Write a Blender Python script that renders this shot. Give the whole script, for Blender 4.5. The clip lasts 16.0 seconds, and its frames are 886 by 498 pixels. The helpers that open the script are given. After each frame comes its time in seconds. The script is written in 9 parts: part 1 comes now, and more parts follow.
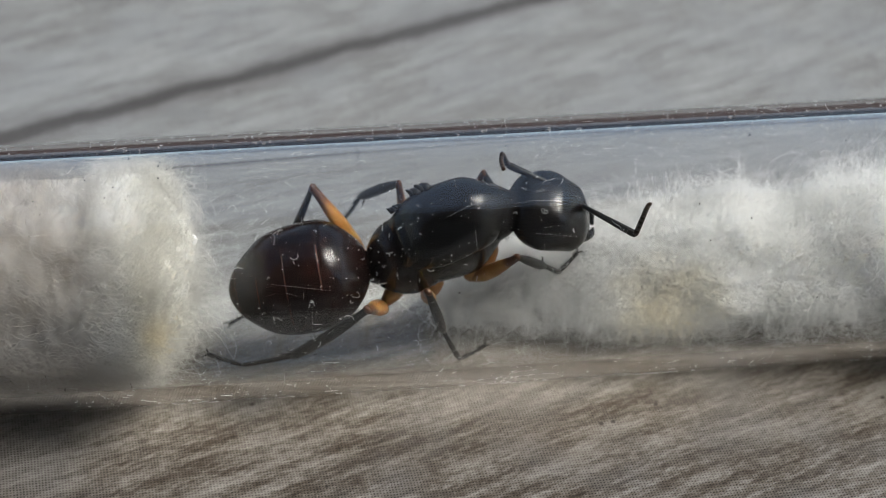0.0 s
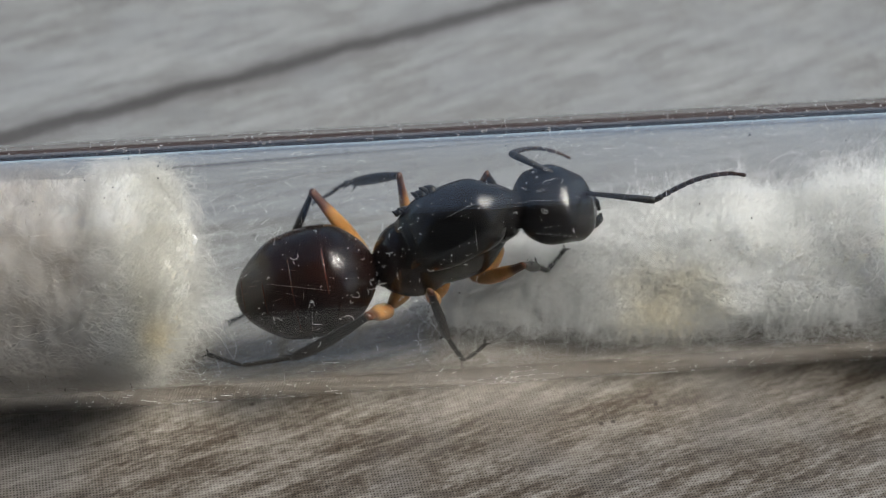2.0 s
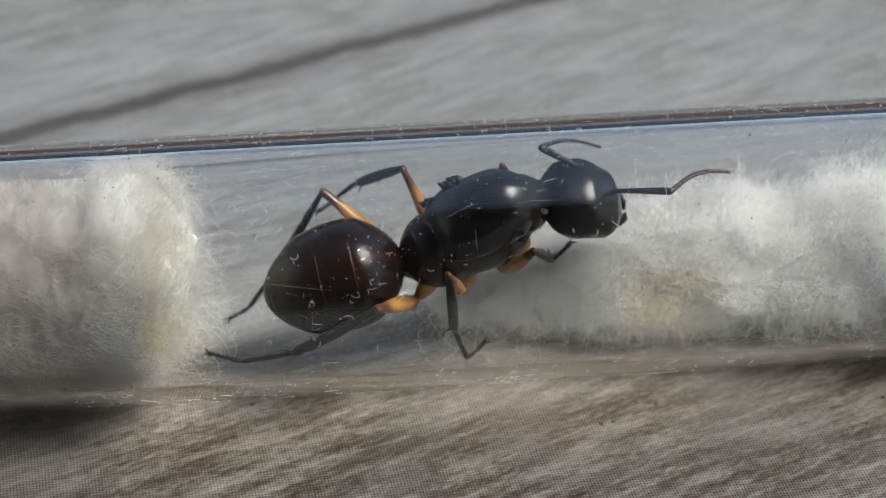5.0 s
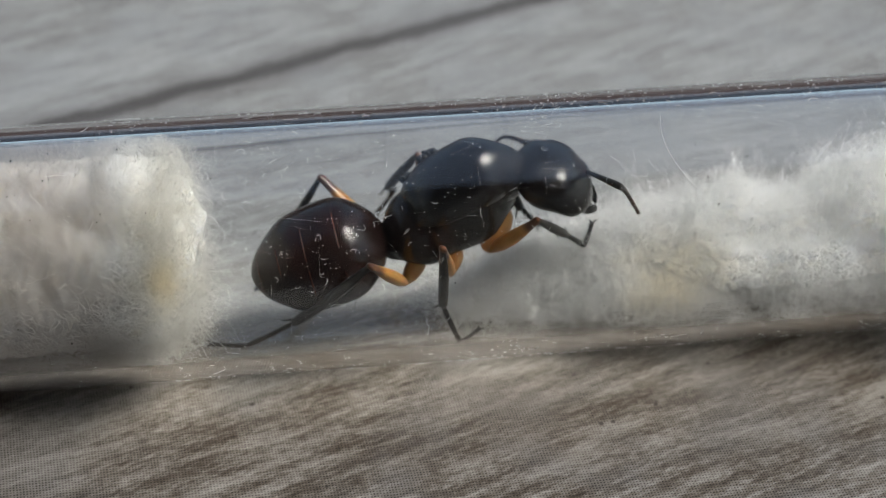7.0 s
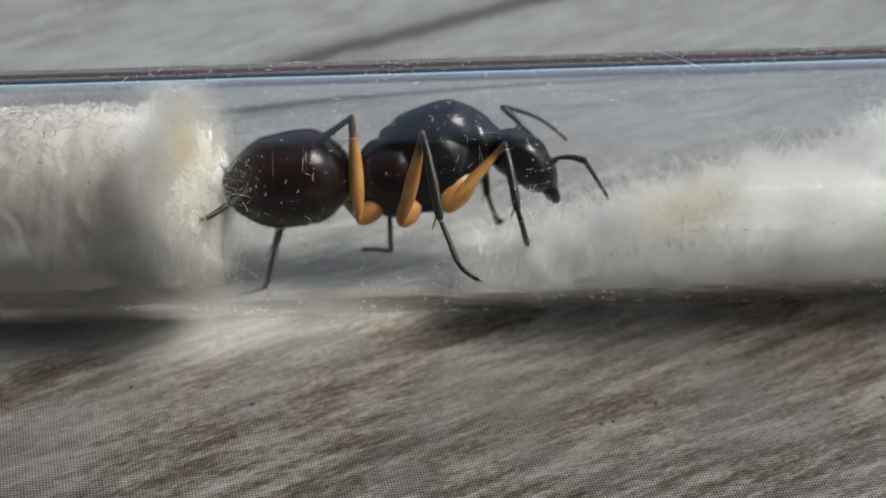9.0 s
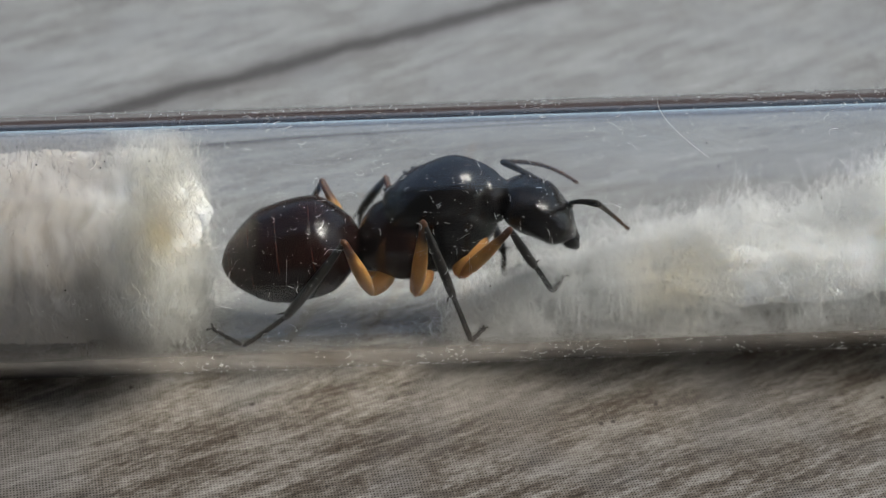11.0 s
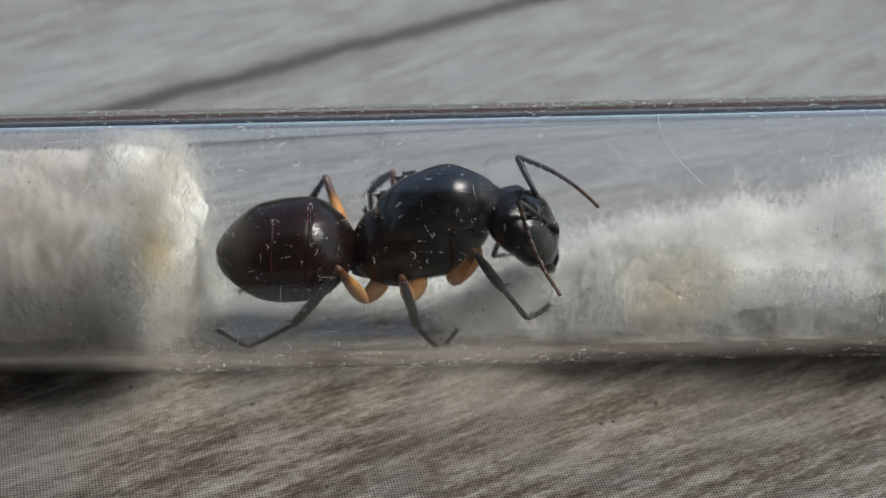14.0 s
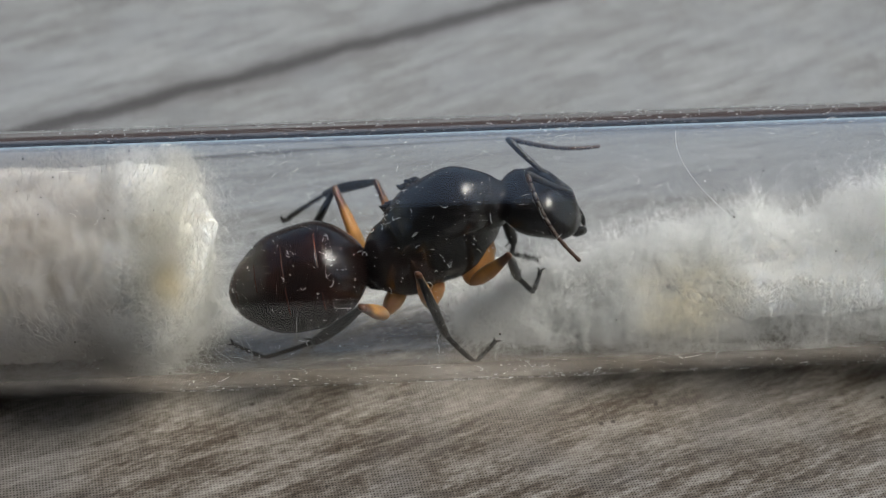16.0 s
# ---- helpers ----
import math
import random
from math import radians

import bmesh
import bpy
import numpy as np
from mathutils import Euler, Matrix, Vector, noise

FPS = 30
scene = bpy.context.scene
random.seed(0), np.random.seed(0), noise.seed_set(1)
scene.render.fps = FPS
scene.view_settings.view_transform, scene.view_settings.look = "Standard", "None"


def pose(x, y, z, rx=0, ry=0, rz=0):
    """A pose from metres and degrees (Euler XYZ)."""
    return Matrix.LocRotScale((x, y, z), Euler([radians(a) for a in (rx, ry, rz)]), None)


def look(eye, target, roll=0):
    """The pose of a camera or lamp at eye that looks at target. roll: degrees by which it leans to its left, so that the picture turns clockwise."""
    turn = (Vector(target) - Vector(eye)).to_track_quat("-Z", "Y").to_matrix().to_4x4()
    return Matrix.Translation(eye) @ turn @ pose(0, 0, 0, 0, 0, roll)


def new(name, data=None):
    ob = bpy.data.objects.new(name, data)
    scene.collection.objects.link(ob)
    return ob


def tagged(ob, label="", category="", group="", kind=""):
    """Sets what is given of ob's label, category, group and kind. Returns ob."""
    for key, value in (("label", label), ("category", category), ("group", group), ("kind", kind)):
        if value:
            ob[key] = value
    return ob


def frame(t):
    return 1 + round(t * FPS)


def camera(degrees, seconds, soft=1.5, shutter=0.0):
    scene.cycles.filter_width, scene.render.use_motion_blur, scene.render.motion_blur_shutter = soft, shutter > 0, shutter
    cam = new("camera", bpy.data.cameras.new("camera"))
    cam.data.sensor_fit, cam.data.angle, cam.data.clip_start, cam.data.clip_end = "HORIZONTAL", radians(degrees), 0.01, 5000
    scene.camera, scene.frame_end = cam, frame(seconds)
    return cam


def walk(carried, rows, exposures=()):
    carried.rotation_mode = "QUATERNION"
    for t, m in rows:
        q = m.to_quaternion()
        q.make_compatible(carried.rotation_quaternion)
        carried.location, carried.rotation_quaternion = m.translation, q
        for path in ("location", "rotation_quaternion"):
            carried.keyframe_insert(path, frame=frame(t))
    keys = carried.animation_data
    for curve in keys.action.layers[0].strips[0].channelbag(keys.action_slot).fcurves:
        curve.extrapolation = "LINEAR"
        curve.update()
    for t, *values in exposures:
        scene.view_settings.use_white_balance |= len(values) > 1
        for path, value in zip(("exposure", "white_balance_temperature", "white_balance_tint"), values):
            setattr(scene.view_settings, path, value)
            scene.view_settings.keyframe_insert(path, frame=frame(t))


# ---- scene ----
cam = camera(30.0, 16.0, soft=0.95)
walk(cam, [(0.0, look((0.000000, -0.056866, 0.057769), (0.000000, 0.000281, 0.006313))), (16.0, look((0.000000, -0.056866, 0.057769), (0.000000, 0.000281, 0.006313)))],
     exposures=[(0.0, 0.0, 6650, 5), (16.0, 0.0, 6650, 5)])
cam.data.dof.use_dof = True
cam.data.dof.focus_distance = 0.0728
cam.data.dof.aperture_fstop = 50

# ---- daylight: high hazy sun, blue sky ----
SUN_FROM = Vector((0.57, 0.05, 0.82)).normalized()
world = bpy.data.worlds.new("sky")
scene.world = world
world.use_nodes = True
wt = world.node_tree
sky = wt.nodes.new("ShaderNodeTexSky")
sky.sky_type, sky.sun_disc = "NISHITA", False
sky.dust_density, sky.ozone_density = 0.6, 2.0
sky.sun_elevation = math.asin(SUN_FROM.z)
sky.sun_rotation = math.atan2(SUN_FROM.x, SUN_FROM.y)
background = next(n for n in wt.nodes if n.type == "BACKGROUND")
background.inputs["Strength"].default_value = 0.13
haze = wt.nodes.new("ShaderNodeHueSaturation")
haze.inputs["Saturation"].default_value = 0.85
wt.links.new(sky.outputs["Color"], haze.inputs["Color"])
wt.links.new(haze.outputs["Color"], background.inputs["Color"])
sun_data = bpy.data.lights.new("sun", "SUN")
sun_data.energy, sun_data.angle, sun_data.color = 2.5, radians(26), (1.0, 0.965, 0.92)
sun = new("sun", sun_data)
sun.matrix_world = look(SUN_FROM * 2, (0, 0, 0))

MM = 0.001


# ---- material helpers ----
class Nodes:
    """Short hand for building a node tree."""

    def __init__(self, name):
        self.mat = bpy.data.materials.new(name)
        self.mat.use_nodes = True
        self.tree = self.mat.node_tree
        self.tree.nodes.clear()
        self.out = self.tree.nodes.new("ShaderNodeOutputMaterial")

    def add(self, kind, **inputs):
        n = self.tree.nodes.new(kind)
        for key, value in inputs.items():
            self.put(n.inputs[key.replace("_", " ")], value)
        return n

    def put(self, socket, value):
        if isinstance(value, bpy.types.NodeSocket):
            self.tree.links.new(value, socket)
        elif isinstance(value, (tuple, list)) and len(value) == 3 and socket.type == "RGBA":
            socket.default_value = (*value, 1)
        else:
            socket.default_value = value

    def math(self, op, a, b=0.0, c=0.0):
        n = self.tree.nodes.new("ShaderNodeMath")
        n.operation = op
        for s, v in zip(n.inputs, (a, b, c)):
            self.put(s, v)
        return n.outputs[0]

    def noise(self, vector, scale, detail=3.0, rough=0.55):
        n = self.add("ShaderNodeTexNoise", Scale=scale, Detail=detail, Roughness=rough)
        self.put(n.inputs["Vector"], vector)
        return n.outputs["Fac"]

    def ramp(self, fac, *stops):
        n = self.tree.nodes.new("ShaderNodeValToRGB")
        self.put(n.inputs["Fac"], fac)
        e = n.color_ramp.elements
        while len(e) < len(stops):
            e.new(0.5)
        for el, (pos, col) in zip(e, stops):
            el.position = pos
            el.color = (*col, 1) if len(col) == 3 else col
        return n.outputs["Color"]

    def mix(self, fac, a, b, blend="MIX"):
        n = self.tree.nodes.new("ShaderNodeMix")
        n.data_type, n.blend_type = "RGBA", blend
        self.put(n.inputs[0], fac)
        self.put(n.inputs[6], a)
        self.put(n.inputs[7], b)
        return n.outputs[2]

    def step(self, value, low, high, a=0.0, b=1.0):
        n = self.tree.nodes.new("ShaderNodeMapRange")
        n.interpolation_type = "SMOOTHSTEP"
        for s, v in zip(n.inputs, (value, low, high, a, b)):
            self.put(s, v)
        return n.outputs[0]

    def coords(self, scale=(1, 1, 1), turn=0.0, shift=(0, 0, 0), kind="Object"):
        c = self.tree.nodes.new("ShaderNodeTexCoord")
        m = self.tree.nodes.new("ShaderNodeMapping")
        m.inputs["Location"].default_value = shift
        m.inputs["Rotation"].default_value = (0, 0, turn)
        m.inputs["Scale"].default_value = scale
        self.tree.links.new(c.outputs[kind], m.inputs["Vector"])
        return m.outputs["Vector"]

    def bump(self, height, strength, distance):
        n = self.add("ShaderNodeBump", Strength=strength, Distance=distance, Height=height)
        return n.outputs["Normal"]

    def principled(self, color, rough, **more):
        n = self.add("ShaderNodeBsdfPrincipled")
        self.put(n.inputs["Base Color"], color)
        self.put(n.inputs["Roughness"], rough)
        for key, value in more.items():
            self.put(n.inputs[key.replace("_", " ")], value)
        return n.outputs[0]

    def done(self, shader):
        self.tree.links.new(shader, self.out.inputs["Surface"])
        return self.mat


GRAIN = radians(24.5)     # run of the printed wood grain


def cloth_material():
    """Coarse woven cloth with a printed pattern of weathered planks."""
    n = Nodes("printed_cloth")
    along = n.coords((1, 1, 1), -GRAIN)
    split = n.add("ShaderNodeSeparateXYZ", Vector=along)
    u, v = split.outputs[0], split.outputs[1]

    def stretched(sx, sy, scale, detail=4.0):
        c = n.add("ShaderNodeCombineXYZ", X=n.math("MULTIPLY", u, sx), Y=n.math("MULTIPLY", v, sy), Z=0.0)
        return n.noise(c.outputs[0], scale, detail, 0.62)

    broad = stretched(0.25, 1.0, 230, 4)
    streak = stretched(0.17, 1.0, 1500, 6)
    fine = stretched(0.4, 1.0, 5200, 5)
    patch = n.noise(along, 120, 3)
    tone = n.math("ADD", n.math("MULTIPLY", broad, 0.28), n.math("ADD", n.math("MULTIPLY", streak, 0.44), n.math("MULTIPLY", fine, 0.28)))
    base = n.ramp(tone, (0.38, (0.085, 0.066, 0.052)), (0.46, (0.24, 0.21, 0.18)), (0.52, (0.43, 0.41, 0.385)), (0.60, (0.68, 0.67, 0.65)))
    cool = n.step(patch, 0.42, 0.66)
    base = n.mix(n.math("MULTIPLY", cool, 0.55), base, (0.42, 0.43, 0.45))
    warm = n.step(n.noise(along, 75, 2), 0.52, 0.72)
    base = n.mix(n.math("MULTIPLY", warm, 0.15), base, (0.42, 0.34, 0.26))
    # browner print, with the tube's soft shade on the cloth painted into it
    band = n.add("ShaderNodeSeparateXYZ", Vector=n.coords((1, 1, 1), radians(-9)))
    shade_v = n.math("ADD", band.outputs[1], n.math("MULTIPLY", n.math("SUBTRACT", broad, 0.5), 0.010))
    brown = n.math("MULTIPLY", n.step(shade_v, -0.0180, -0.0070, 0.2, 1.0), n.step(shade_v, -0.0010, 0.0040, 1.0, 0.0))
    base = n.mix(n.step(brown, 0.0, 0.8, 0.64, 0.0), base, (0.44, 0.44, 0.43))
    base = n.mix(n.math("MULTIPLY", brown, 0.92), base, n.mix(1.0, base, (0.56, 0.51, 0.465), "MULTIPLY"))
    # dark specks of the print
    vor = n.add("ShaderNodeTexVoronoi", Scale=620.0, Randomness=1.0)
    n.put(vor.inputs["Vector"], along)
    speck = n.step(vor.outputs["Distance"], 0.05, 0.10, 1.0, 0.0)
    rare = n.step(n.noise(along, 300, 1), 0.44, 0.55)
    base = n.mix(n.math("MULTIPLY", n.math("MULTIPLY", speck, rare), 0.8), base, (0.05, 0.04, 0.035))
    # printed joint between two planks
    wob = n.math("MULTIPLY", n.math("SUBTRACT", n.noise(along, 260, 3), 0.5), 0.0014)
    off = n.math("ABSOLUTE", n.math("ADD", n.math("SUBTRACT", v, JOINT_V), wob))
    line = n.step(off, 0.0003, 0.0009, 1.0, 0.0)
    base = n.mix(n.math("MULTIPLY", line, 0.78), base, (0.045, 0.042, 0.042))
    halo = n.step(off, 0.0005, 0.0024, 1.0, 0.0)
    base = n.mix(n.math("MULTIPLY", halo, 0.35), base, (0.17, 0.15, 0.145))
    # weave: small gaps between crossing threads
    weave = n.coords((1, 1, 1), radians(-7))
    ws = n.add("ShaderNodeSeparateXYZ", Vector=weave)
    k = 2 * math.pi / (0.145 * MM)
    jig = n.math("MULTIPLY", n.noise(weave, 700, 3), 3.0)
    jog = n.math("MULTIPLY", n.noise(n.coords((1, 1, 1), 0.6, (0.3, 0.2, 0)), 800, 3), 3.0)
    lean = n.math("ADD", ws.outputs[0], n.math("MULTIPLY", ws.outputs[1], 0.12))
    sx = n.math("SINE", n.math("ADD", n.math("MULTIPLY", lean, k), jig))
    sy = n.math("SINE", n.math("ADD", n.math("MULTIPLY", ws.outputs[1], k), jog))
    gap = n.math("MULTIPLY", n.math("ADD", sx, 1.0), n.math("ADD", sy, 1.0))
    hole = n.step(gap, 1.1, 2.4)
    depth = n.math("MULTIPLY", n.step(tone, 0.42, 0.60, 1.0, 0.45), n.step(n.noise(weave, 3200, 3), 0.38, 0.62, 0.65, 1.0))
    base = n.mix(n.math("MULTIPLY", hole, depth), base, (0.045, 0.038, 0.033))
    normal = n.bump(n.math("ADD", n.math("MULTIPLY", gap, -0.25), n.math("MULTIPLY", fine, 0.5)), 0.5, 0.00005)
    return n.done(n.principled(base, 0.85, Normal=normal, Specular_IOR_Level=0.25))


def glass_material():
    n = Nodes("clear_glass")
    c = n.coords((1, 1, 1))
    normal = n.bump(n.noise(c, 220, 2), 0.03, 0.0002)
    return n.done(n.principled((0.985, 0.99, 0.99), 0.0, IOR=1.49, Transmission_Weight=1.0, Normal=normal))


def cotton_material(name, spot, size, rim=None, white=0.94):
    """White cotton wool with a yellow stain round a spot, in metres."""
    n = Nodes(name)
    c = n.coords((1, 1, 1))
    d = n.add("ShaderNodeVectorMath")
    d.operation = "DISTANCE"
    n.put(d.inputs[0], c)
    d.inputs[1].default_value = spot
    wob = n.math("MULTIPLY", n.math("SUBTRACT", n.noise(c, 900, 4), 0.5), size * 1.6)
    near = n.math("ADD", d.outputs["Value"], wob)
    base = n.ramp(n.noise(c, 1500, 4), (0.3, (white * 0.92, white * 0.915, white * 0.9)), (0.6, (white, white, white)))
    if rim is not None:
        s = n.add("ShaderNodeSeparateXYZ", Vector=c)
        edge = n.step(n.math("ABSOLUTE", n.math("ADD", n.math("SUBTRACT", s.outputs[0], rim), n.math("MULTIPLY", n.math("SUBTRACT", n.noise(c, 500, 3), 0.5), 0.003))), 0.0004, 0.0024, 1.0, 0.0)
        base = n.mix(n.math("MULTIPLY", edge, 0.16), base, (0.88, 0.80, 0.60))
        # shade on the wool behind the loose end, painted as greyer colour
        shade_x = n.math("ADD", s.outputs[0], n.math("MULTIPLY", n.math("SUBTRACT", n.noise(c, 330, 4), 0.5), 0.005))
        base = n.mix(n.step(shade_x, rim - 0.0048, rim - 0.0012, 0.85, 0.0), base, (0.40, 0.375, 0.355))
    base = n.mix(n.step(near, size * 0.7, size * 2.2, 0.4, 0.0), base, (0.86, 0.71, 0.38))
    base = n.mix(n.step(near, size * 0.2, size * 0.9, 0.45, 0.0), base, (0.62, 0.43, 0.17))
    a = n.add("ShaderNodeBsdfDiffuse", Color=base)
    b = n.add("ShaderNodeBsdfTranslucent", Color=base)
    m = n.add("ShaderNodeMixShader", Fac=0.58)
    n.tree.links.new(a.outputs[0], m.inputs[1])
    n.tree.links.new(b.outputs[0], m.inputs[2])
    return n.done(m.outputs[0])


def packed_material(name, loose, depth):
    """The same cotton where it is packed: light wanders through it."""
    mat = loose.copy()
    mat.name = name
    tree = mat.node_tree
    out = next(k for k in tree.nodes if k.type == "OUTPUT_MATERIAL")
    color = next(k for k in tree.nodes if k.type == "BSDF_DIFFUSE").inputs["Color"].links[0].from_socket
    body = tree.nodes.new("ShaderNodeBsdfPrincipled")
    body.inputs["Roughness"].default_value = 1.0
    body.inputs["Specular IOR Level"].default_value = 0.0
    body.inputs["Subsurface Weight"].default_value = 1.0
    body.inputs["Subsurface Scale"].default_value = depth
    body.inputs["Subsurface Radius"].default_value = (1.0, 0.9, 0.75)
    tree.links.new(color, body.inputs["Base Color"])
    tree.links.new(body.outputs[0], out.inputs["Surface"])
    return mat


def chitin_material(name, dark, light, rough=0.2, scale=2600):
    n = Nodes(name)
    c = n.coords((1, 1, 1))
    base = n.mix(n.step(n.noise(c, 420, 3), 0.4, 0.68), dark, light)
    r = n.math("ADD", rough, n.math("MULTIPLY", n.noise(c, 1200, 3), 0.10))
    normal = n.bump(n.noise(c, scale * 5, 3), 0.16, 0.00002)
    return n.done(n.principled(base, r, Normal=normal, IOR=1.46))


def femur_material(name, length, reach):
    """Amber leg that darkens at the knee."""
    n = Nodes(name)
    c = n.coords((1, 1, 1))
    s = n.add("ShaderNodeSeparateXYZ", Vector=c)
    pos = n.math("ADD", s.outputs[0], n.math("MULTIPLY", n.noise(c, 1500, 2), 0.0003))
    amber = n.ramp(n.noise(c, 900, 3), (0.35, (0.33, 0.15, 0.04)), (0.65, (0.48, 0.25, 0.08)))
    base = n.mix(n.step(pos, length * reach, length * (reach + 0.16)), amber, (0.075, 0.028, 0.012))
    return n.done(n.principled(base, 0.33, Subsurface_Weight=0.35, Subsurface_Scale=0.0004, Subsurface_Radius=(1.0, 0.45, 0.15)))


def plain_material(name, low, high, scale, rough):
    n = Nodes(name)
    c = n.coords((1, 1, 1))
    base = n.mix(n.noise(c, scale, 4), low, high)
    return n.done(n.principled(base, rough, Normal=n.bump(n.noise(c, scale * 4, 3), 0.2, 0.0005)))


JOINT_V = 0.0255
CLOTH = cloth_material()
GLASS = glass_material()
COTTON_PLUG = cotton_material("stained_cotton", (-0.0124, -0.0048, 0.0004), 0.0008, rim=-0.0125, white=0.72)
COTTON_WAD = cotton_material("loose_cotton", (0.0101, -0.0036, -0.0014), 0.0018)
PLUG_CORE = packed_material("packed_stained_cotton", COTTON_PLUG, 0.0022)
WAD_CORE = packed_material("packed_loose_cotton", COTTON_WAD, 0.0045)
BLACK = chitin_material("black_chitin", (0.0045, 0.0045, 0.005), (0.008, 0.007, 0.0075), 0.15)
BROWN = chitin_material("brown_black_chitin", (0.009, 0.0045, 0.004), (0.018, 0.0062, 0.0045), 0.15)
MARGIN = chitin_material("red_brown_margin", (0.012, 0.005, 0.004), (0.05, 0.013, 0.007), 0.2)
SHANK = chitin_material("dark_leg", (0.006, 0.0055, 0.005), (0.018, 0.014, 0.010), 0.38)
AMBER = femur_material("amber_leg", 0.004, 2.0)
EYE = chitin_material("eye", (0.006, 0.006, 0.007), (0.012, 0.011, 0.012), 0.08)
FLAGELLUM = chitin_material("feeler", (0.020, 0.012, 0.008), (0.065, 0.028, 0.013), 0.4)
DUST = cotton_material("pale_lint", (0.0, 0.0, 0.0), 0.00001)
SOIL = plain_material("dark_crumb", (0.02, 0.017, 0.014), (0.05, 0.04, 0.03), 3000, 0.8)
BLOCKER = plain_material("brown_blocker", (0.055, 0.046, 0.038), (0.08, 0.068, 0.056), 9, 0.9)
BOARDS = plain_material("brown_boards", (0.035, 0.012, 0.008), (0.07, 0.025, 0.016), 12, 0.85)


# ---- mesh helpers ----
def part(name, bm, material, parent=None, label="", smooth=True):
    """One bmesh as one mesh object, under its thing or part."""
    me = bpy.data.meshes.new(name)
    bm.normal_update()
    bm.to_mesh(me)
    bm.free()
    if smooth:
        me.polygons.foreach_set("use_smooth", [True] * len(me.polygons))
    me.materials.append(material)
    ob = new(name, me)
    if parent is not None:
        ob.parent = parent
    return tagged(ob, label)


def lathe(stations, ring, bm=None):
    """Closed skin through rings. stations: centre, the two half axes and a power for the ring's squareness."""
    bm = bm or bmesh.new()
    rings = []
    for centre, side, up, low, power in stations:
        vs = []
        for i in range(ring):
            a = 2 * math.pi * i / ring
            c, s = math.cos(a), math.sin(a)
            c = math.copysign(abs(c) ** power, c)
            s = math.copysign(abs(s) ** power, s)
            vs.append(bm.verts.new(centre + side * c + (up if s > 0 else low) * s))
        rings.append(vs)
    for p, q in zip(rings, rings[1:]):
        for i in range(ring):
            j = (i + 1) % ring
            bm.faces.new((p[i], p[j], q[j], q[i]))
    for vs, flip in ((rings[0], True), (rings[-1], False)):
        mid = bm.verts.new(sum((v.co for v in vs), Vector()) / ring)
        for i in range(ring):
            j = (i + 1) % ring
            bm.faces.new((vs[j], vs[i], mid) if flip else (vs[i], vs[j], mid))
    return bm


def form(x0, x1, top, low, width, ring=28, count=18, power=1.0, blunt=0.5, bm=None, end=0.02, shape=None):
    """A body form along x in mm. top, low, width: heights and half width as functions of u from 0 to 1; the ends are rounded off."""
    st = []
    for i in range(count + 1):
        u = 0.5 - 0.5 * math.cos(math.pi * i / count)
        cap = shape(u) if shape else max(end, (1 - abs(2 * u - 1) ** (2 / blunt)) ** 0.5)
        hi, lo = top(u), low(u)
        mid, half = (hi + lo) / 2, (hi - lo) / 2 * cap
        st.append((Vector((x0 + (x1 - x0) * u, 0, mid)) * MM, Vector((0, width(u) * cap, 0)) * MM, Vector((0, 0, half)) * MM, Vector((0, 0, half)) * MM, power))
    return lathe(st, ring, bm)


def limb(points, radii, ring=10, flat=1.0, bm=None):
    """A tapered limb through points in mm."""
    pts = [Vector(p) for p in points]
    st = []
    for i, (p, r) in enumerate(zip(pts, radii)):
        d = (pts[min(i + 1, len(pts) - 1)] - pts[max(i - 1, 0)]).normalized()
        side = d.cross(Vector((0, 0, 1)))
        if side.length < 1e-3:
            side = Vector((0, 1, 0))
        side.normalize()
        up = side.cross(d)
        st.append((p * MM, side * r * flat * MM, up * r * MM, up * r * MM, 1.0))
    return lathe(st, ring, bm)


def smooth_curve(keys):
    """Eased curve through (u, value) pairs."""
    def value(u):
        for (a, p), (b, q) in zip(keys, keys[1:]):
            if u <= b:
                w = (u - a) / (b - a)
                w = w * w * (3 - 2 * w)
                return p + (q - p) * w
        return keys[-1][1]
    return value


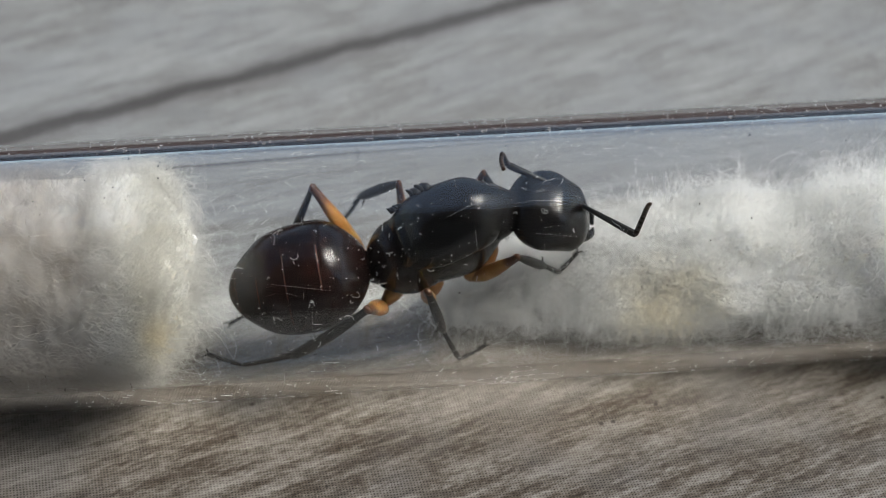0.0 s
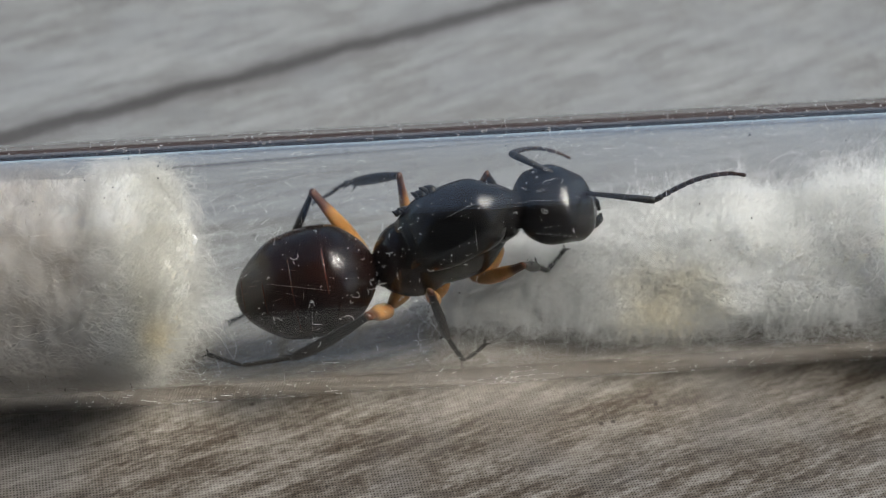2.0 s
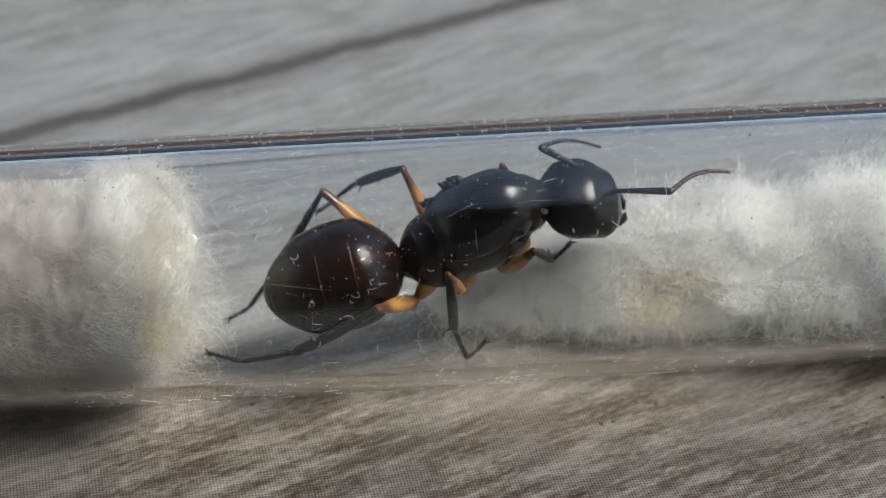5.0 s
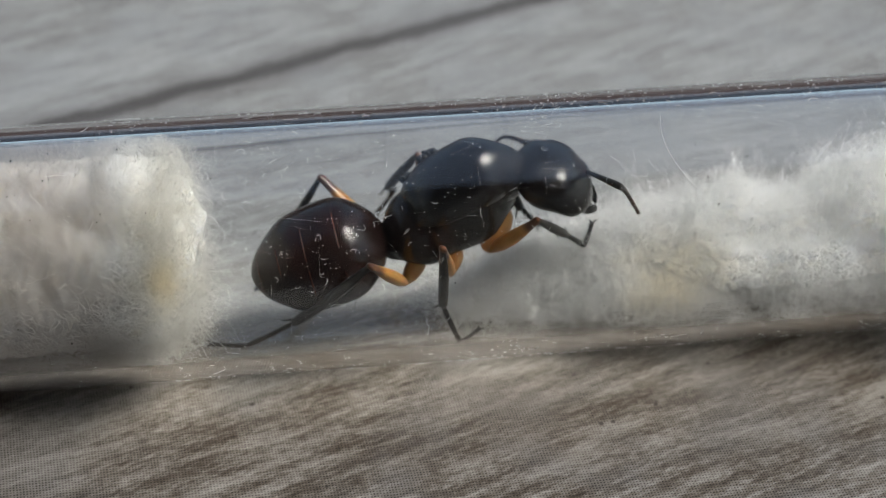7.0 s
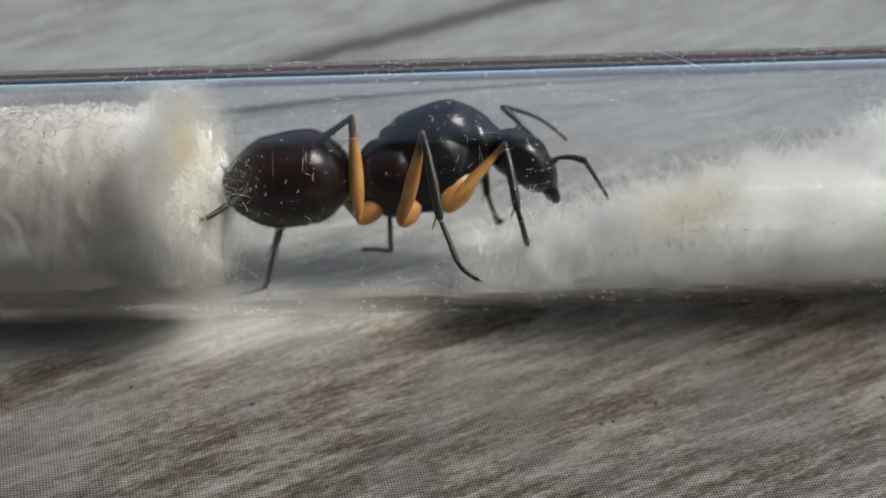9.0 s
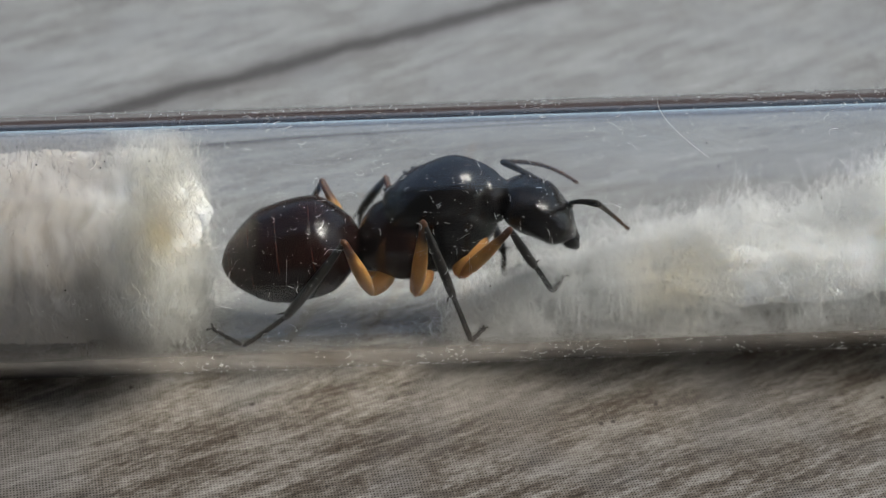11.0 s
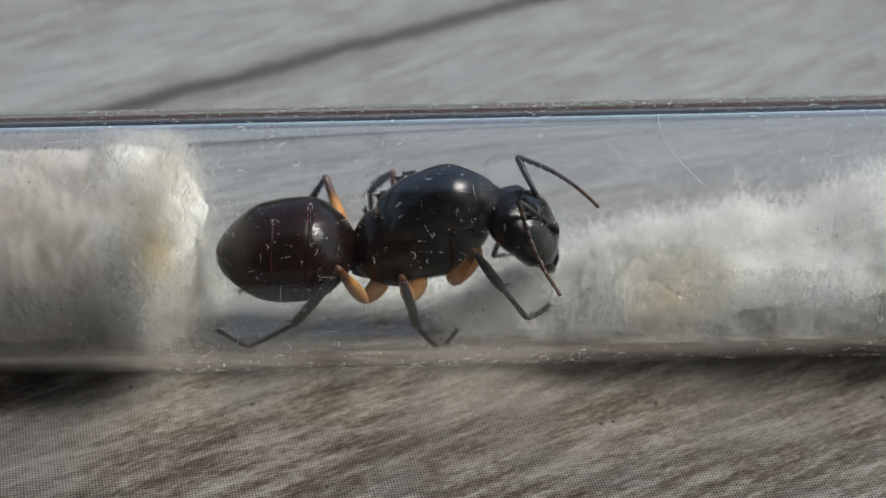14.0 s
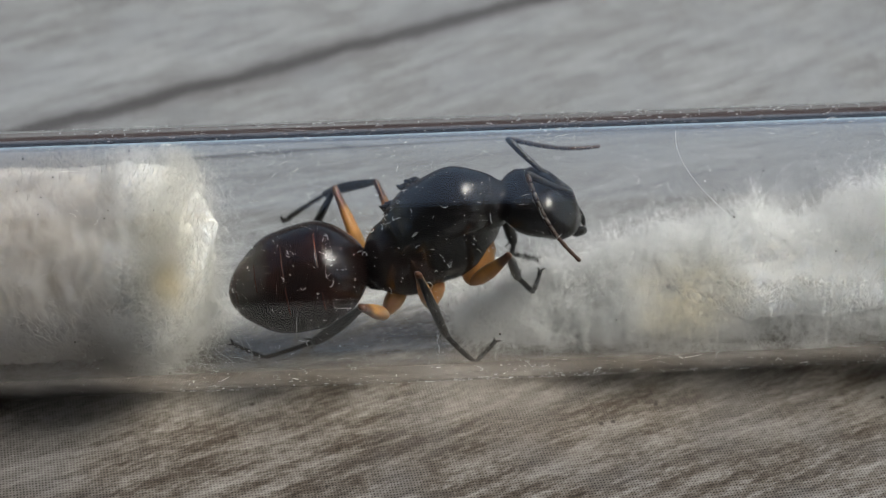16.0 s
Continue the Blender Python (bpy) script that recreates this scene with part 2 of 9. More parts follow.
def strands(name, paths, radius, material, parent, label="", sides=2):
    """Many thin fibres in one mesh. paths: array of fibres x points x 3, in metres; radius: one per fibre."""
    n, m, _ = paths.shape
    d = np.gradient(paths, axis=1)
    d /= np.linalg.norm(d, axis=2, keepdims=True) + 1e-12
    ref = np.where(np.abs(d[:, :, 2:3]) < 0.8, np.array([0, 0, 1.0]), np.array([1.0, 0, 0]))
    a = np.cross(d, ref)
    a /= np.linalg.norm(a, axis=2, keepdims=True) + 1e-12
    b = np.cross(d, a)
    taper = np.ones(m)
    taper[-1] = 0.35
    r = radius[:, None, None] * taper[None, :, None]
    rings = [paths + r * (a * math.cos(2 * math.pi * k / sides) + b * math.sin(2 * math.pi * k / sides)) for k in range(sides)]
    verts = np.stack(rings, axis=2).reshape(-1, 3)
    f, s, k = np.meshgrid(np.arange(n), np.arange(m - 1), np.arange(sides if sides > 2 else 1), indexing="ij")
    base = (f * m + s) * sides
    k2 = (k + 1) % sides
    quads = np.stack([base + k, base + k2, base + sides + k2, base + sides + k], axis=-1).reshape(-1, 4)
    me = bpy.data.meshes.new(name)
    me.vertices.add(len(verts))
    me.vertices.foreach_set("co", verts.astype(np.float32).ravel())
    me.loops.add(quads.size)
    me.loops.foreach_set("vertex_index", quads.astype(np.int32).ravel())
    me.polygons.add(len(quads))
    me.polygons.foreach_set("loop_start", np.arange(0, quads.size, 4, dtype=np.int32))
    me.update(calc_edges=True)
    me.polygons.foreach_set("use_smooth", [True] * len(quads))
    me.materials.append(material)
    ob = new(name, me)
    ob.parent = parent
    return tagged(ob, label, kind="stuff")


def wander(rng, start, heading, length, points, curl):
    """Paths of wandering fibres from their starts along their headings."""
    n = len(start)
    out = np.zeros((n, points, 3))
    out[:, 0] = start
    h = heading / (np.linalg.norm(heading, axis=1, keepdims=True) + 1e-12)
    turn = rng.normal(size=(n, 3)) * curl[:, None]
    for i in range(1, points):
        out[:, i] = out[:, i - 1] + h * (length / (points - 1))[:, None]
        turn = turn * 0.75 + rng.normal(size=(n, 3)) * curl[:, None] * 0.6
        h = h + turn
        h /= np.linalg.norm(h, axis=1, keepdims=True) + 1e-12
    return out


# ---- setting: the cloth on the table, added unseen boards and sky blockers ----
def make_cloth():
    bm = bmesh.new()
    bmesh.ops.create_cube(bm, size=1.0, matrix=Matrix.Translation((0, -0.111, -0.0004)) @ Matrix.Diagonal((0.5, 0.298, 0.0008, 1)))
    bmesh.ops.bevel(bm, geom=bm.edges[:], offset=0.0002, segments=2, affect="EDGES")
    return tagged(part("tablecloth", bm, CLOTH, smooth=False), "woven grey cloth printed with weathered plank grain", "tablecloth", kind="structure")


def make_table():
    bm = bmesh.new()
    bmesh.ops.create_cube(bm, size=1.0, matrix=Matrix.Translation((0, 0.15, -0.0168)) @ Matrix.Diagonal((1.5, 1.3, 0.032, 1)))
    bmesh.ops.bevel(bm, geom=bm.edges[:], offset=0.003, segments=2, affect="EDGES")
    return tagged(part("tabletop", bm, BOARDS, smooth=False), "dark brown varnished tabletop under the cloth", "table", kind="structure")


def make_boards(name, x0, x1, y0, y1, z0, z1):
    bm = bmesh.new()
    bmesh.ops.create_cube(bm, size=1.0, matrix=Matrix.Translation(((x0 + x1) / 2, (y0 + y1) / 2, (z0 + z1) / 2)) @ Matrix.Diagonal((x1 - x0, y1 - y0, z1 - z0, 1)))
    bmesh.ops.bevel(bm, geom=bm.edges[:], offset=0.004, segments=2, affect="EDGES")
    return tagged(part(name, bm, BOARDS, smooth=False), "unseen dark brown boards beyond the table, added for their reflection in the glass", "wall", kind="structure")


tablecloth = make_cloth()
make_table()
# unseen boards, added for the dark brown line mirrored along the tube's edge
make_boards("wall_far", -1.2, 1.2, 0.95, 1.0, -0.4, 0.12)


# unseen panels, added to keep sky light off the camera side
def make_sky_blocker(name, centre, size):
    bm = bmesh.new()
    bmesh.ops.create_cube(bm, size=1.0, matrix=Matrix.Translation(centre) @ Matrix.Diagonal((*size, 1)))
    return tagged(part(name, bm, BLOCKER, smooth=False), "unseen plain brown-grey panel, added to block sky light", "wall", kind="structure")


make_sky_blocker("wall_near", (0, -0.62, 0.5), (2.6, 0.1, 2.4))
make_sky_blocker("ceiling", (0, -0.46, 1.72), (2.6, 0.42, 0.06))


# ---- the test tube ----
TUBE_R, TUBE_IN = 6.15, 5.4


def make_tube():
    tube = new("test_tube")
    prof = []
    x0, x1 = -33.0, 36.0
    prof += [(x0, TUBE_IN + 0.05), (x0 - 0.15, (TUBE_R + TUBE_IN) / 2), (x0, TUBE_R - 0.05), (x0 + 0.2, TUBE_R)]
    prof += [(x0 + (x1 - x0) * i / 12, TUBE_R) for i in range(1, 13)]
    prof += [(x1 + TUBE_R * math.sin(a), TUBE_R * math.cos(a)) for a in [math.pi / 2 * i / 10 for i in range(1, 10)]] + [(x1 + TUBE_R, 0.0)]
    inner = [(x1 + TUBE_IN, 0.0)] + [(x1 + TUBE_IN * math.sin(a), TUBE_IN * math.cos(a)) for a in [math.pi / 2 * i / 10 for i in range(9, 0, -1)]]
    inner += [(x0 + (x1 - x0) * i / 12, TUBE_IN) for i in range(12, 0, -1)] + [(x0 + 0.2, TUBE_IN)]
    bm = bmesh.new()
    ring = 192
    rows = []
    for x, r in prof + inner:
        if r == 0.0:
            rows.append([bm.verts.new((x * MM, 0, 0))])
        else:
            rows.append([bm.verts.new((x * MM, r * math.cos(2 * math.pi * i / ring) * MM, r * math.sin(2 * math.pi * i / ring) * MM)) for i in range(ring)])
    for p, q in zip(rows, rows[1:] + rows[:1]):
        for i in range(ring):
            j = (i + 1) % ring
            if len(p) == 1 and len(q) == 1:
                continue
            if len(p) == 1:
                bm.faces.new((p[0], q[i], q[j]))
            elif len(q) == 1:
                bm.faces.new((p[i], q[0], p[j]))
            else:
                bm.faces.new((p[i], q[i], q[j], p[j]))
    bmesh.ops.recalc_face_normals(bm, faces=bm.faces[:])
    wall = part("glass_wall", bm, GLASS, tube)
    wall.visible_shadow = False
    # curled lint, dust and scratches on the outside
    rng = np.random.default_rng(5)
    n = 1900
    nest = rng.uniform((-16, 0), (22, 2 * math.pi), (90, 2))
    pick = nest[rng.integers(0, 90, n)]
    loose = rng.random(n) < 0.55
    x = np.where(loose, rng.uniform(-16, 22, n), pick[:, 0] + rng.normal(0, 0.7, n))
    ang = np.where(loose, rng.uniform(0, 2 * math.pi, n), pick[:, 1] + rng.normal(0, 0.11, n))
    ln = rng.gamma(1.3, 0.16, n) + 0.05
    steps = 10
    head = rng.uniform(0, 2 * math.pi, n)
    bend = rng.normal(0, 2.4, n)
    s = np.linspace(0, 1, steps)
    th = head[:, None] + bend[:, None] * s[None, :] + np.cumsum(rng.normal(0, 0.28, (n, steps)), axis=1)
    px = x[:, None] + np.cumsum(np.cos(th) * ln[:, None] / steps, axis=1)
    pa = ang[:, None] + np.cumsum(np.sin(th) * ln[:, None] / steps, axis=1) / TUBE_R
    rad = TUBE_R + 0.008
    paths = np.stack([px, rad * np.cos(pa), rad * np.sin(pa)], axis=2) * MM
    strands("lint", paths, rng.uniform(0.004, 0.011, n) * MM, DUST, tube, "fine pale curled lint on the glass", sides=3)
    # one long hair over the glass
    w = np.linspace(0, 1, 24)
    hx, ha = 9.6 + 0.35 * np.sin(w * 3.0) * -1 + 1.7 * w ** 2, np.radians(109 + 42 * w)
    hair = np.stack([hx, rad * np.cos(ha), rad * np.sin(ha)], axis=1)[None] * MM
    strands("hair", hair, np.array([0.012 * MM]), DUST, tube, "single long pale hair on the glass", sides=3)
    # straight scratches along and round the tube
    n = 420
    x, ang = rng.uniform(-18, 22, n), rng.uniform(0, 2 * math.pi, n)
    th = np.where(rng.random(n) < 0.7, rng.normal(0, 0.2, n), rng.normal(math.pi / 2, 0.1, n))
    ln = rng.gamma(1.4, 0.5, n)
    px = x[:, None] + np.cos(th)[:, None] * ln[:, None] * np.linspace(0, 1, 8)[None]
    pa = ang[:, None] + np.sin(th)[:, None] * ln[:, None] * np.linspace(0, 1, 8)[None] / TUBE_R
    paths = np.stack([px, (TUBE_R + 0.004) * np.cos(pa), (TUBE_R + 0.004) * np.sin(pa)], axis=2) * MM
    strands("scratches", paths, rng.uniform(0.0012, 0.003, n) * MM, DUST, tube, "hairline scratches along the glass", sides=3)
    # dust specks: short flecks, mostly tiny
    n = 3800
    x, ang = rng.uniform(-20, 22, n), rng.uniform(0, 2 * math.pi, n)
    th, ln = rng.uniform(0, 2 * math.pi, n), rng.gamma(1.2, 0.011, n) + 0.008
    px = x[:, None] + np.cos(th)[:, None] * ln[:, None] * np.linspace(-1, 1, 3)[None]
    pa = ang[:, None] + np.sin(th)[:, None] * ln[:, None] * np.linspace(-1, 1, 3)[None] / TUBE_R
    paths = np.stack([px, rad * np.cos(pa), rad * np.sin(pa)], axis=2) * MM
    strands("dust", paths, (rng.gamma(1.5, 0.0035, n) + 0.003) * MM, DUST, tube, "pale dust specks on the glass", sides=3)
    n = 110
    ang, x = rng.uniform(0, 2 * math.pi, n), np.where(rng.random(n) < 0.5, rng.uniform(-20, -12, n), rng.uniform(-20, 20, n))
    bm = bmesh.new()
    for a, b in zip(ang, x):
        m = Matrix.Translation((b * MM, 5.34 * math.cos(a) * MM, 5.34 * math.sin(a) * MM)) @ Matrix.Diagonal((*(rng.uniform(0.02, 0.05, 3) * MM), 1))
        bmesh.ops.create_icosphere(bm, subdivisions=1, radius=1.0, matrix=m)
    tagged(part("crumbs", bm, SOIL, tube, "tiny dark crumbs on the inner glass"), kind="stuff")
    return tagged(tube, "clear glass test tube lying on the cloth, scratched and dusty", "test tube")


# ---- cotton ----
def cotton_reach(height, lump, seed, girth):
    """How far the cotton reaches from its middle at (x, angle), in mm, and the middle's height over the tube's axis."""
    def reach(x, a):
        h = height(x)
        full = h > 10.3
        zc = -5.3 + h / 2
        c, s = math.cos(a), math.sin(a)
        b = zc * s
        far = -b + math.sqrt(max(0.0, b * b - zc * zc + 5.3 * 5.3))
        free = 0.22
        if not full and s > -0.25:
            g = girth(x)
            heap = 1 / math.sqrt((c / g) ** 2 + (s / (h / 2)) ** 2)
            free = 1.0 if heap < far else 0.3
            far = min(far, heap)
        q = noise.noise(Vector((x * 0.45 + seed, c * 1.9, s * 1.9))) + 0.5 * noise.noise(Vector((x * 0.9 + seed, c * 3.6, s * 3.6)))
        return zc, max(0.15, far - lump * free * (0.5 + 0.7 * q))
    return reach


def rounding(u, ends, seed, a):
    """Rounded and ragged ends of the wool."""
    k = 1.0
    for w, e in ((u, ends[0]), (1 - u, ends[1])):
        if e:
            w = w + e * 0.12 * noise.noise(Vector((math.cos(a) * 2.2, math.sin(a) * 2.2, seed)))
            w = min(1.0, max(0.0, w) / e)
            k = min(k, (1 - (1 - w) ** 3.4) ** 0.5)
    return k


def ragged(y, z, seed, ends):
    """How far the end of the wool bulges out or falls back, in mm."""
    k = 0.7 * noise.noise(Vector((y * 0.4, z * 0.4, seed))) + 0.4 * noise.noise(Vector((y * 1.0, z * 1.0, seed + 3))) + 0.2 * noise.noise(Vector((y * 2.3, z * 2.3, seed + 7)))
    sunken = max(0.0, (-0.64 * y - 0.77 * z) / 5.3) ** 1.5 if ends[1] > 0.05 else 0.0
    return k * (1.0 if ends[1] > 0.05 else 0.4) - 0.8 * sunken


def make_cotton(name, x_from, x_to, height, girth, lump, material, inside, count, seed, label, ends, fuzz, loose, tilt, shrink, dense_end=0.0, stray=2200, fill=lambda x: 1.0):
    rng = np.random.default_rng(seed)
    thing = new(name)
    reach = cotton_reach(height, lump, seed, girth)
    ct, sn = math.cos(tilt), math.sin(tilt)

    def place(x, a, r, zc):
        y, z = r * math.cos(a), zc + r * math.sin(a)
        return x, y * ct - z * sn, y * sn + z * ct

    nx, na = 150, 72
    bm = bmesh.new()
    rings = []
    for i in range(nx + 1):
        u = i / nx
        x = x_from + (x_to - x_from) * u
        vs = []
        for j in range(na):
            a = 2 * math.pi * j / na
            zc, r = reach(x, a)
            r = r * max(0.01, rounding(u, ends, seed, a)) * shrink * fill(x)
            p = Vector((x, math.cos(a) * r, math.sin(a) * r))
            r += 0.24 * noise.noise(p * 0.8) + 0.14 * noise.noise(p * 2.0) + 0.08 * noise.noise(p * 4.5)
            px, py, pz = place(x, a, max(0.02, r), zc)
            px += ragged(py, pz, seed, ends)
            k = 5.3 / max(5.3, math.hypot(py, pz))
            vs.append(bm.verts.new((px * MM, py * k * MM, pz * k * MM)))
        rings.append(vs)
    for p, q in zip(rings, rings[1:]):
        for j in range(na):
            k = (j + 1) % na
            bm.faces.new((p[j], p[k], q[k], q[j]))
    bm.faces.new(rings[0][::-1])
    bm.faces.new(rings[-1])
    part("core", bm, inside, thing)
    # fibres: drawn together in tufts, most of them near the surface
    waves = rng.normal(0, 1.0, (14, 3)) * rng.uniform(0.5, 1.7, (14, 1))
    phase = rng.uniform(0, 2 * math.pi, 14)

    def tufts(p):
        return np.cos(p @ waves.T + phase).sum(axis=1) / 14 ** 0.5

    u = np.where(rng.random(count) < dense_end, 1 - 0.2 * rng.random(count), rng.random(count) ** 1.5)
    x = x_from + (x_to - x_from) * u
    a = rng.uniform(0, 2 * math.pi, count)
    deep = rng.random(count) ** 0.8
    start = np.zeros((count, 3))
    out = np.zeros((count, 3))
    for i in range(count):
        zc, r = reach(x[i], a[i])
        k = max(0.04, rounding(u[i], ends, seed, a[i]))
        r *= k * (shrink + (1.06 - shrink) * deep[i])
        fx, fy, fz = place(x[i], a[i], r, zc)
        start[i] = (fx + ragged(fy, fz, seed, ends), fy, fz)
        _, oy, oz = place(0, a[i], 1.0, 0.0)
        out[i] = ((1 - k) * (2.0 if u[i] > 0.5 else -2.0), oy, oz)
    keep = tufts(start) > rng.normal(-0.5, 0.5, count)
    start, out = start[keep], out[keep]
    count = len(start)
    tangent = rng.normal(size=(count, 3))
    lift = rng.normal(0.05, fuzz, count)[:, None]
    ln = rng.gamma(2.0, loose, count) + 0.3

    def inside_tube(p):
        rr = np.linalg.norm(p[:, :, 1:], axis=2, keepdims=True)
        p[:, :, 1:] *= np.minimum(1.0, 5.34 / np.maximum(rr, 1e-6))
        return p * MM

    paths = wander(rng, start, tangent + out * lift, ln, 8, rng.uniform(0.4, 1.3, count))
    strands("fibres", inside_tube(paths), rng.uniform(0.0045, 0.0095, count) * MM, material, thing, "fine tangled cotton fibres")
    pick = rng.integers(0, count, stray)
    long = wander(rng, start[pick], tangent[pick] + out[pick] * 0.1, rng.gamma(3.0, 0.5, stray) + 0.4, 16, rng.uniform(0.4, 1.2, stray))
    strands("stray_fibres", inside_tube(long), rng.uniform(0.0045, 0.012, stray) * MM, material, thing, "longer loose cotton threads")
    return tagged(thing, label, "cotton wool")


def plug_height(x):
    return 10.6


wad_height = smooth_curve([(0.8, 0.9), (2.6, 2.6), (5.0, 3.6), (8.0, 4.9), (10.5, 5.6), (14.0, 6.6), (17.0, 6.6), (21.0, 8.6), (27.0, 10.3), (29.0, 10.6)])
wad_girth = smooth_curve([(0.8, 1.8), (4.0, 3.1), (8.0, 3.8), (14.0, 4.3), (20.0, 4.4), (27.0, 5.4)])

test_tube = make_tube()
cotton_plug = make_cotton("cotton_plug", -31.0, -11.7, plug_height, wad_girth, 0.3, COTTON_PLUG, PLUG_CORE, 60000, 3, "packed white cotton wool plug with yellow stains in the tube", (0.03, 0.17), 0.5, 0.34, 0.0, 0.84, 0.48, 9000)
cotton_wad = make_cotton("cotton_wad", 0.8, 30.0, wad_height, wad_girth, 1.9, COTTON_WAD, WAD_CORE, 80000, 8, "loose fluffy white cotton wool wad with a yellow spot", (0.16, 0.03), 0.3, 0.42, radians(20), 0.62, stray=28000, fill=smooth_curve([(0.8, 0.05), (9.0, 0.12), (13.5, 1.0), (30.0, 1.0)]))


# ---- the ant ----
def make_ant():
    ant = new("ant")
    # mesosoma: side plates, collar, domed back, small shield and rear slope
    meso = part("mesosoma", form(-3.5, 2.95, smooth_curve([(0, 0.9), (0.3, 1.6), (0.6, 2.1), (1, 1.6)]), smooth_curve([(0, -2.0), (0.3, -2.6), (0.6, -2.9), (0.85, -2.3), (1, -1.4)]), smooth_curve([(0, 1.5), (0.3, 1.95), (0.6, 2.2), (1, 1.2)]), ring=36, count=24, power=0.95, blunt=0.7), BLACK, ant, "glossy black thorax")
    part("scutum", form(-3.0, 3.2, smooth_curve([(0, 1.5), (0.4, 2.4), (0.7, 2.5), (1, 2.0)]), smooth_curve([(0, 0.0), (1, -1.2)]), smooth_curve([(0, 1.9), (0.4, 2.2), (0.7, 2.1), (1, 1.3)]), ring=36, count=24, blunt=0.75), BLACK, meso)
    part("scutellum", form(-2.5, -1.0, smooth_curve([(0, 1.4), (0.5, 1.95), (1, 2.2)]), smooth_curve([(0, 0.3), (1, 0.6)]), smooth_curve([(0, 1.1), (0.6, 1.6), (1, 1.5)]), blunt=0.8, ring=22, count=12), BLACK, meso)
    part("propodeum", form(-4.0, -0.2, smooth_curve([(0, 1.1), (0.4, 1.55), (1, 1.7)]), smooth_curve([(0, -2.0), (0.5, -2.5), (1, -2.6)]), smooth_curve([(0, 1.85), (0.5, 2.1), (1, 2.1)]), ring=32, count=20, blunt=0.8), BROWN, meso, "brownish black rear of the thorax")
    part("pronotum", form(1.2, 3.45, smooth_curve([(0, 1.6), (0.5, 1.4), (1, 0.8)]), smooth_curve([(0, -1.6), (0.6, -1.4), (1, -0.8)]), smooth_curve([(0, 1.95), (0.5, 1.5), (1, 0.8)]), ring=30, count=16, blunt=0.8), BLACK, meso)
    for ob in (meso, *meso.children):
        ob.data.transform(Matrix.Translation((0.08 * MM, 0, 0)) @ Matrix.Diagonal((1.04, 0.85, 1.0, 1.0)))
    # torn stumps of the shed wings, ragged at their tips
    for root, size in (((-0.25, 1.5, 1.6), 0.62), ((-1.6, 1.35, 1.35), 0.42)):
        bm = bmesh.new()
        for dx, up, k in ((0.45, 0.45, 1.0), (0.1, 0.6, 0.8), (-0.3, 0.35, 0.9), (-0.6, 0.5, 0.55)):
            p = Vector(root) + Vector((dx * size, 0, 0))
            limb([p, p + Vector((-0.12, 0.3, 0.5 * up)) * size, p + Vector((-0.35, 0.5, up)) * size], (0.8 * k * size, 0.62 * k * size, 0.1 * size), 7, 0.6, bm)
        part("wing_stub", bm, SHANK, meso, "torn ragged wing stump")
    part("petiole", form(-4.35, -3.25, smooth_curve([(0, -0.7), (0.3, -0.35), (0.5, -0.1), (0.75, -0.75), (1, -0.85)]), smooth_curve([(0, -1.3), (1, -1.75)]), smooth_curve([(0, 0.3), (0.5, 0.62), (1, 0.4)]), ring=18, count=12, blunt=0.4, end=0.3), BROWN, ant, "narrow dark brown waist scale")
    # coxae: amber stumps under the body
    for s in (-1, 1):
        for base, tip, r in (((1.6, 0.7, -1.4), (-0.1, 1.3, -2.75), 0.76), ((-1.3, 0.8, -1.9), (-2.3, 1.35, -2.85), 0.58), ((-2.9, 0.65, -1.5), (-4.2, 1.05, -2.15), 0.5)):
            a, b = Vector((base[0], s * base[1], base[2])), Vector((tip[0], s * tip[1], tip[2]))
            pts = [a.lerp(b, w) for w in (0, 0.15, 0.35, 0.6, 0.8, 0.95, 1.02)]
            part("coxa", limb(pts, [r * k for k in (0.5, 0.85, 1.0, 0.95, 0.75, 0.55, 0.3)], 14, 0.8), AMBER, ant, "amber leg base")
    # gaster in overlapping plates, from the waist backwards
    g_top = smooth_curve([(0, 2.7), (0.35, 3.35), (0.7, 3.6), (1, 3.2)])
    g_low = smooth_curve([(0, -1.0), (0.35, -1.3), (0.75, -1.2), (1, -0.7)])
    g_wid = smooth_curve([(0, 2.15), (0.35, 2.52), (0.7, 2.6), (1, 2.25)])

    def g_cap(u):
        power = 2.1 if u < 0.5 else 2.7
        return max(0.02, (1 - abs(2 * u - 1) ** power) ** 0.5)

    gaster = part("gaster", form(-6.55, 0.1, g_top, g_low, g_wid, ring=40, count=30, shape=g_cap), BROWN, ant, "large glossy brown-black abdomen")
    for u0, u1 in ((0.66, 0.985), (0.42, 0.675), (0.22, 0.435), (0.06, 0.235)):
        st = []
        for i in range(13):
            w = i / 12
            u = u1 + (u0 - u1) * w
            cap = g_cap(u)
            grow = 0.006 + 0.015 * w if i < 12 else 0.0
            hi, lo = g_top(u), g_low(u)
            half = (hi - lo) / 2 * cap
            k = (half + grow) / half
            st.append((Vector((-6.55 + 6.65 * u, 0, (hi + lo) / 2)) * MM, Vector((0, g_wid(u) * cap * k, 0)) * MM, Vector((0, 0, half * k)) * MM, Vector((0, 0, half * k)) * MM, 1.0))
        part("tergite", lathe(st, 44), BROWN, gaster)
        # thin reddish hind margin of the plate
        st = []
        for w in (0.0, 0.15, 0.5, 0.85, 1.0):
            u = u0 + 0.003 + 0.012 * w
            cap = g_cap(u)
            hi, lo = g_top(u), g_low(u)
            half = (hi - lo) / 2 * cap
            k = 1 + (0.024 if 0 < w < 1 else 0.0) / half
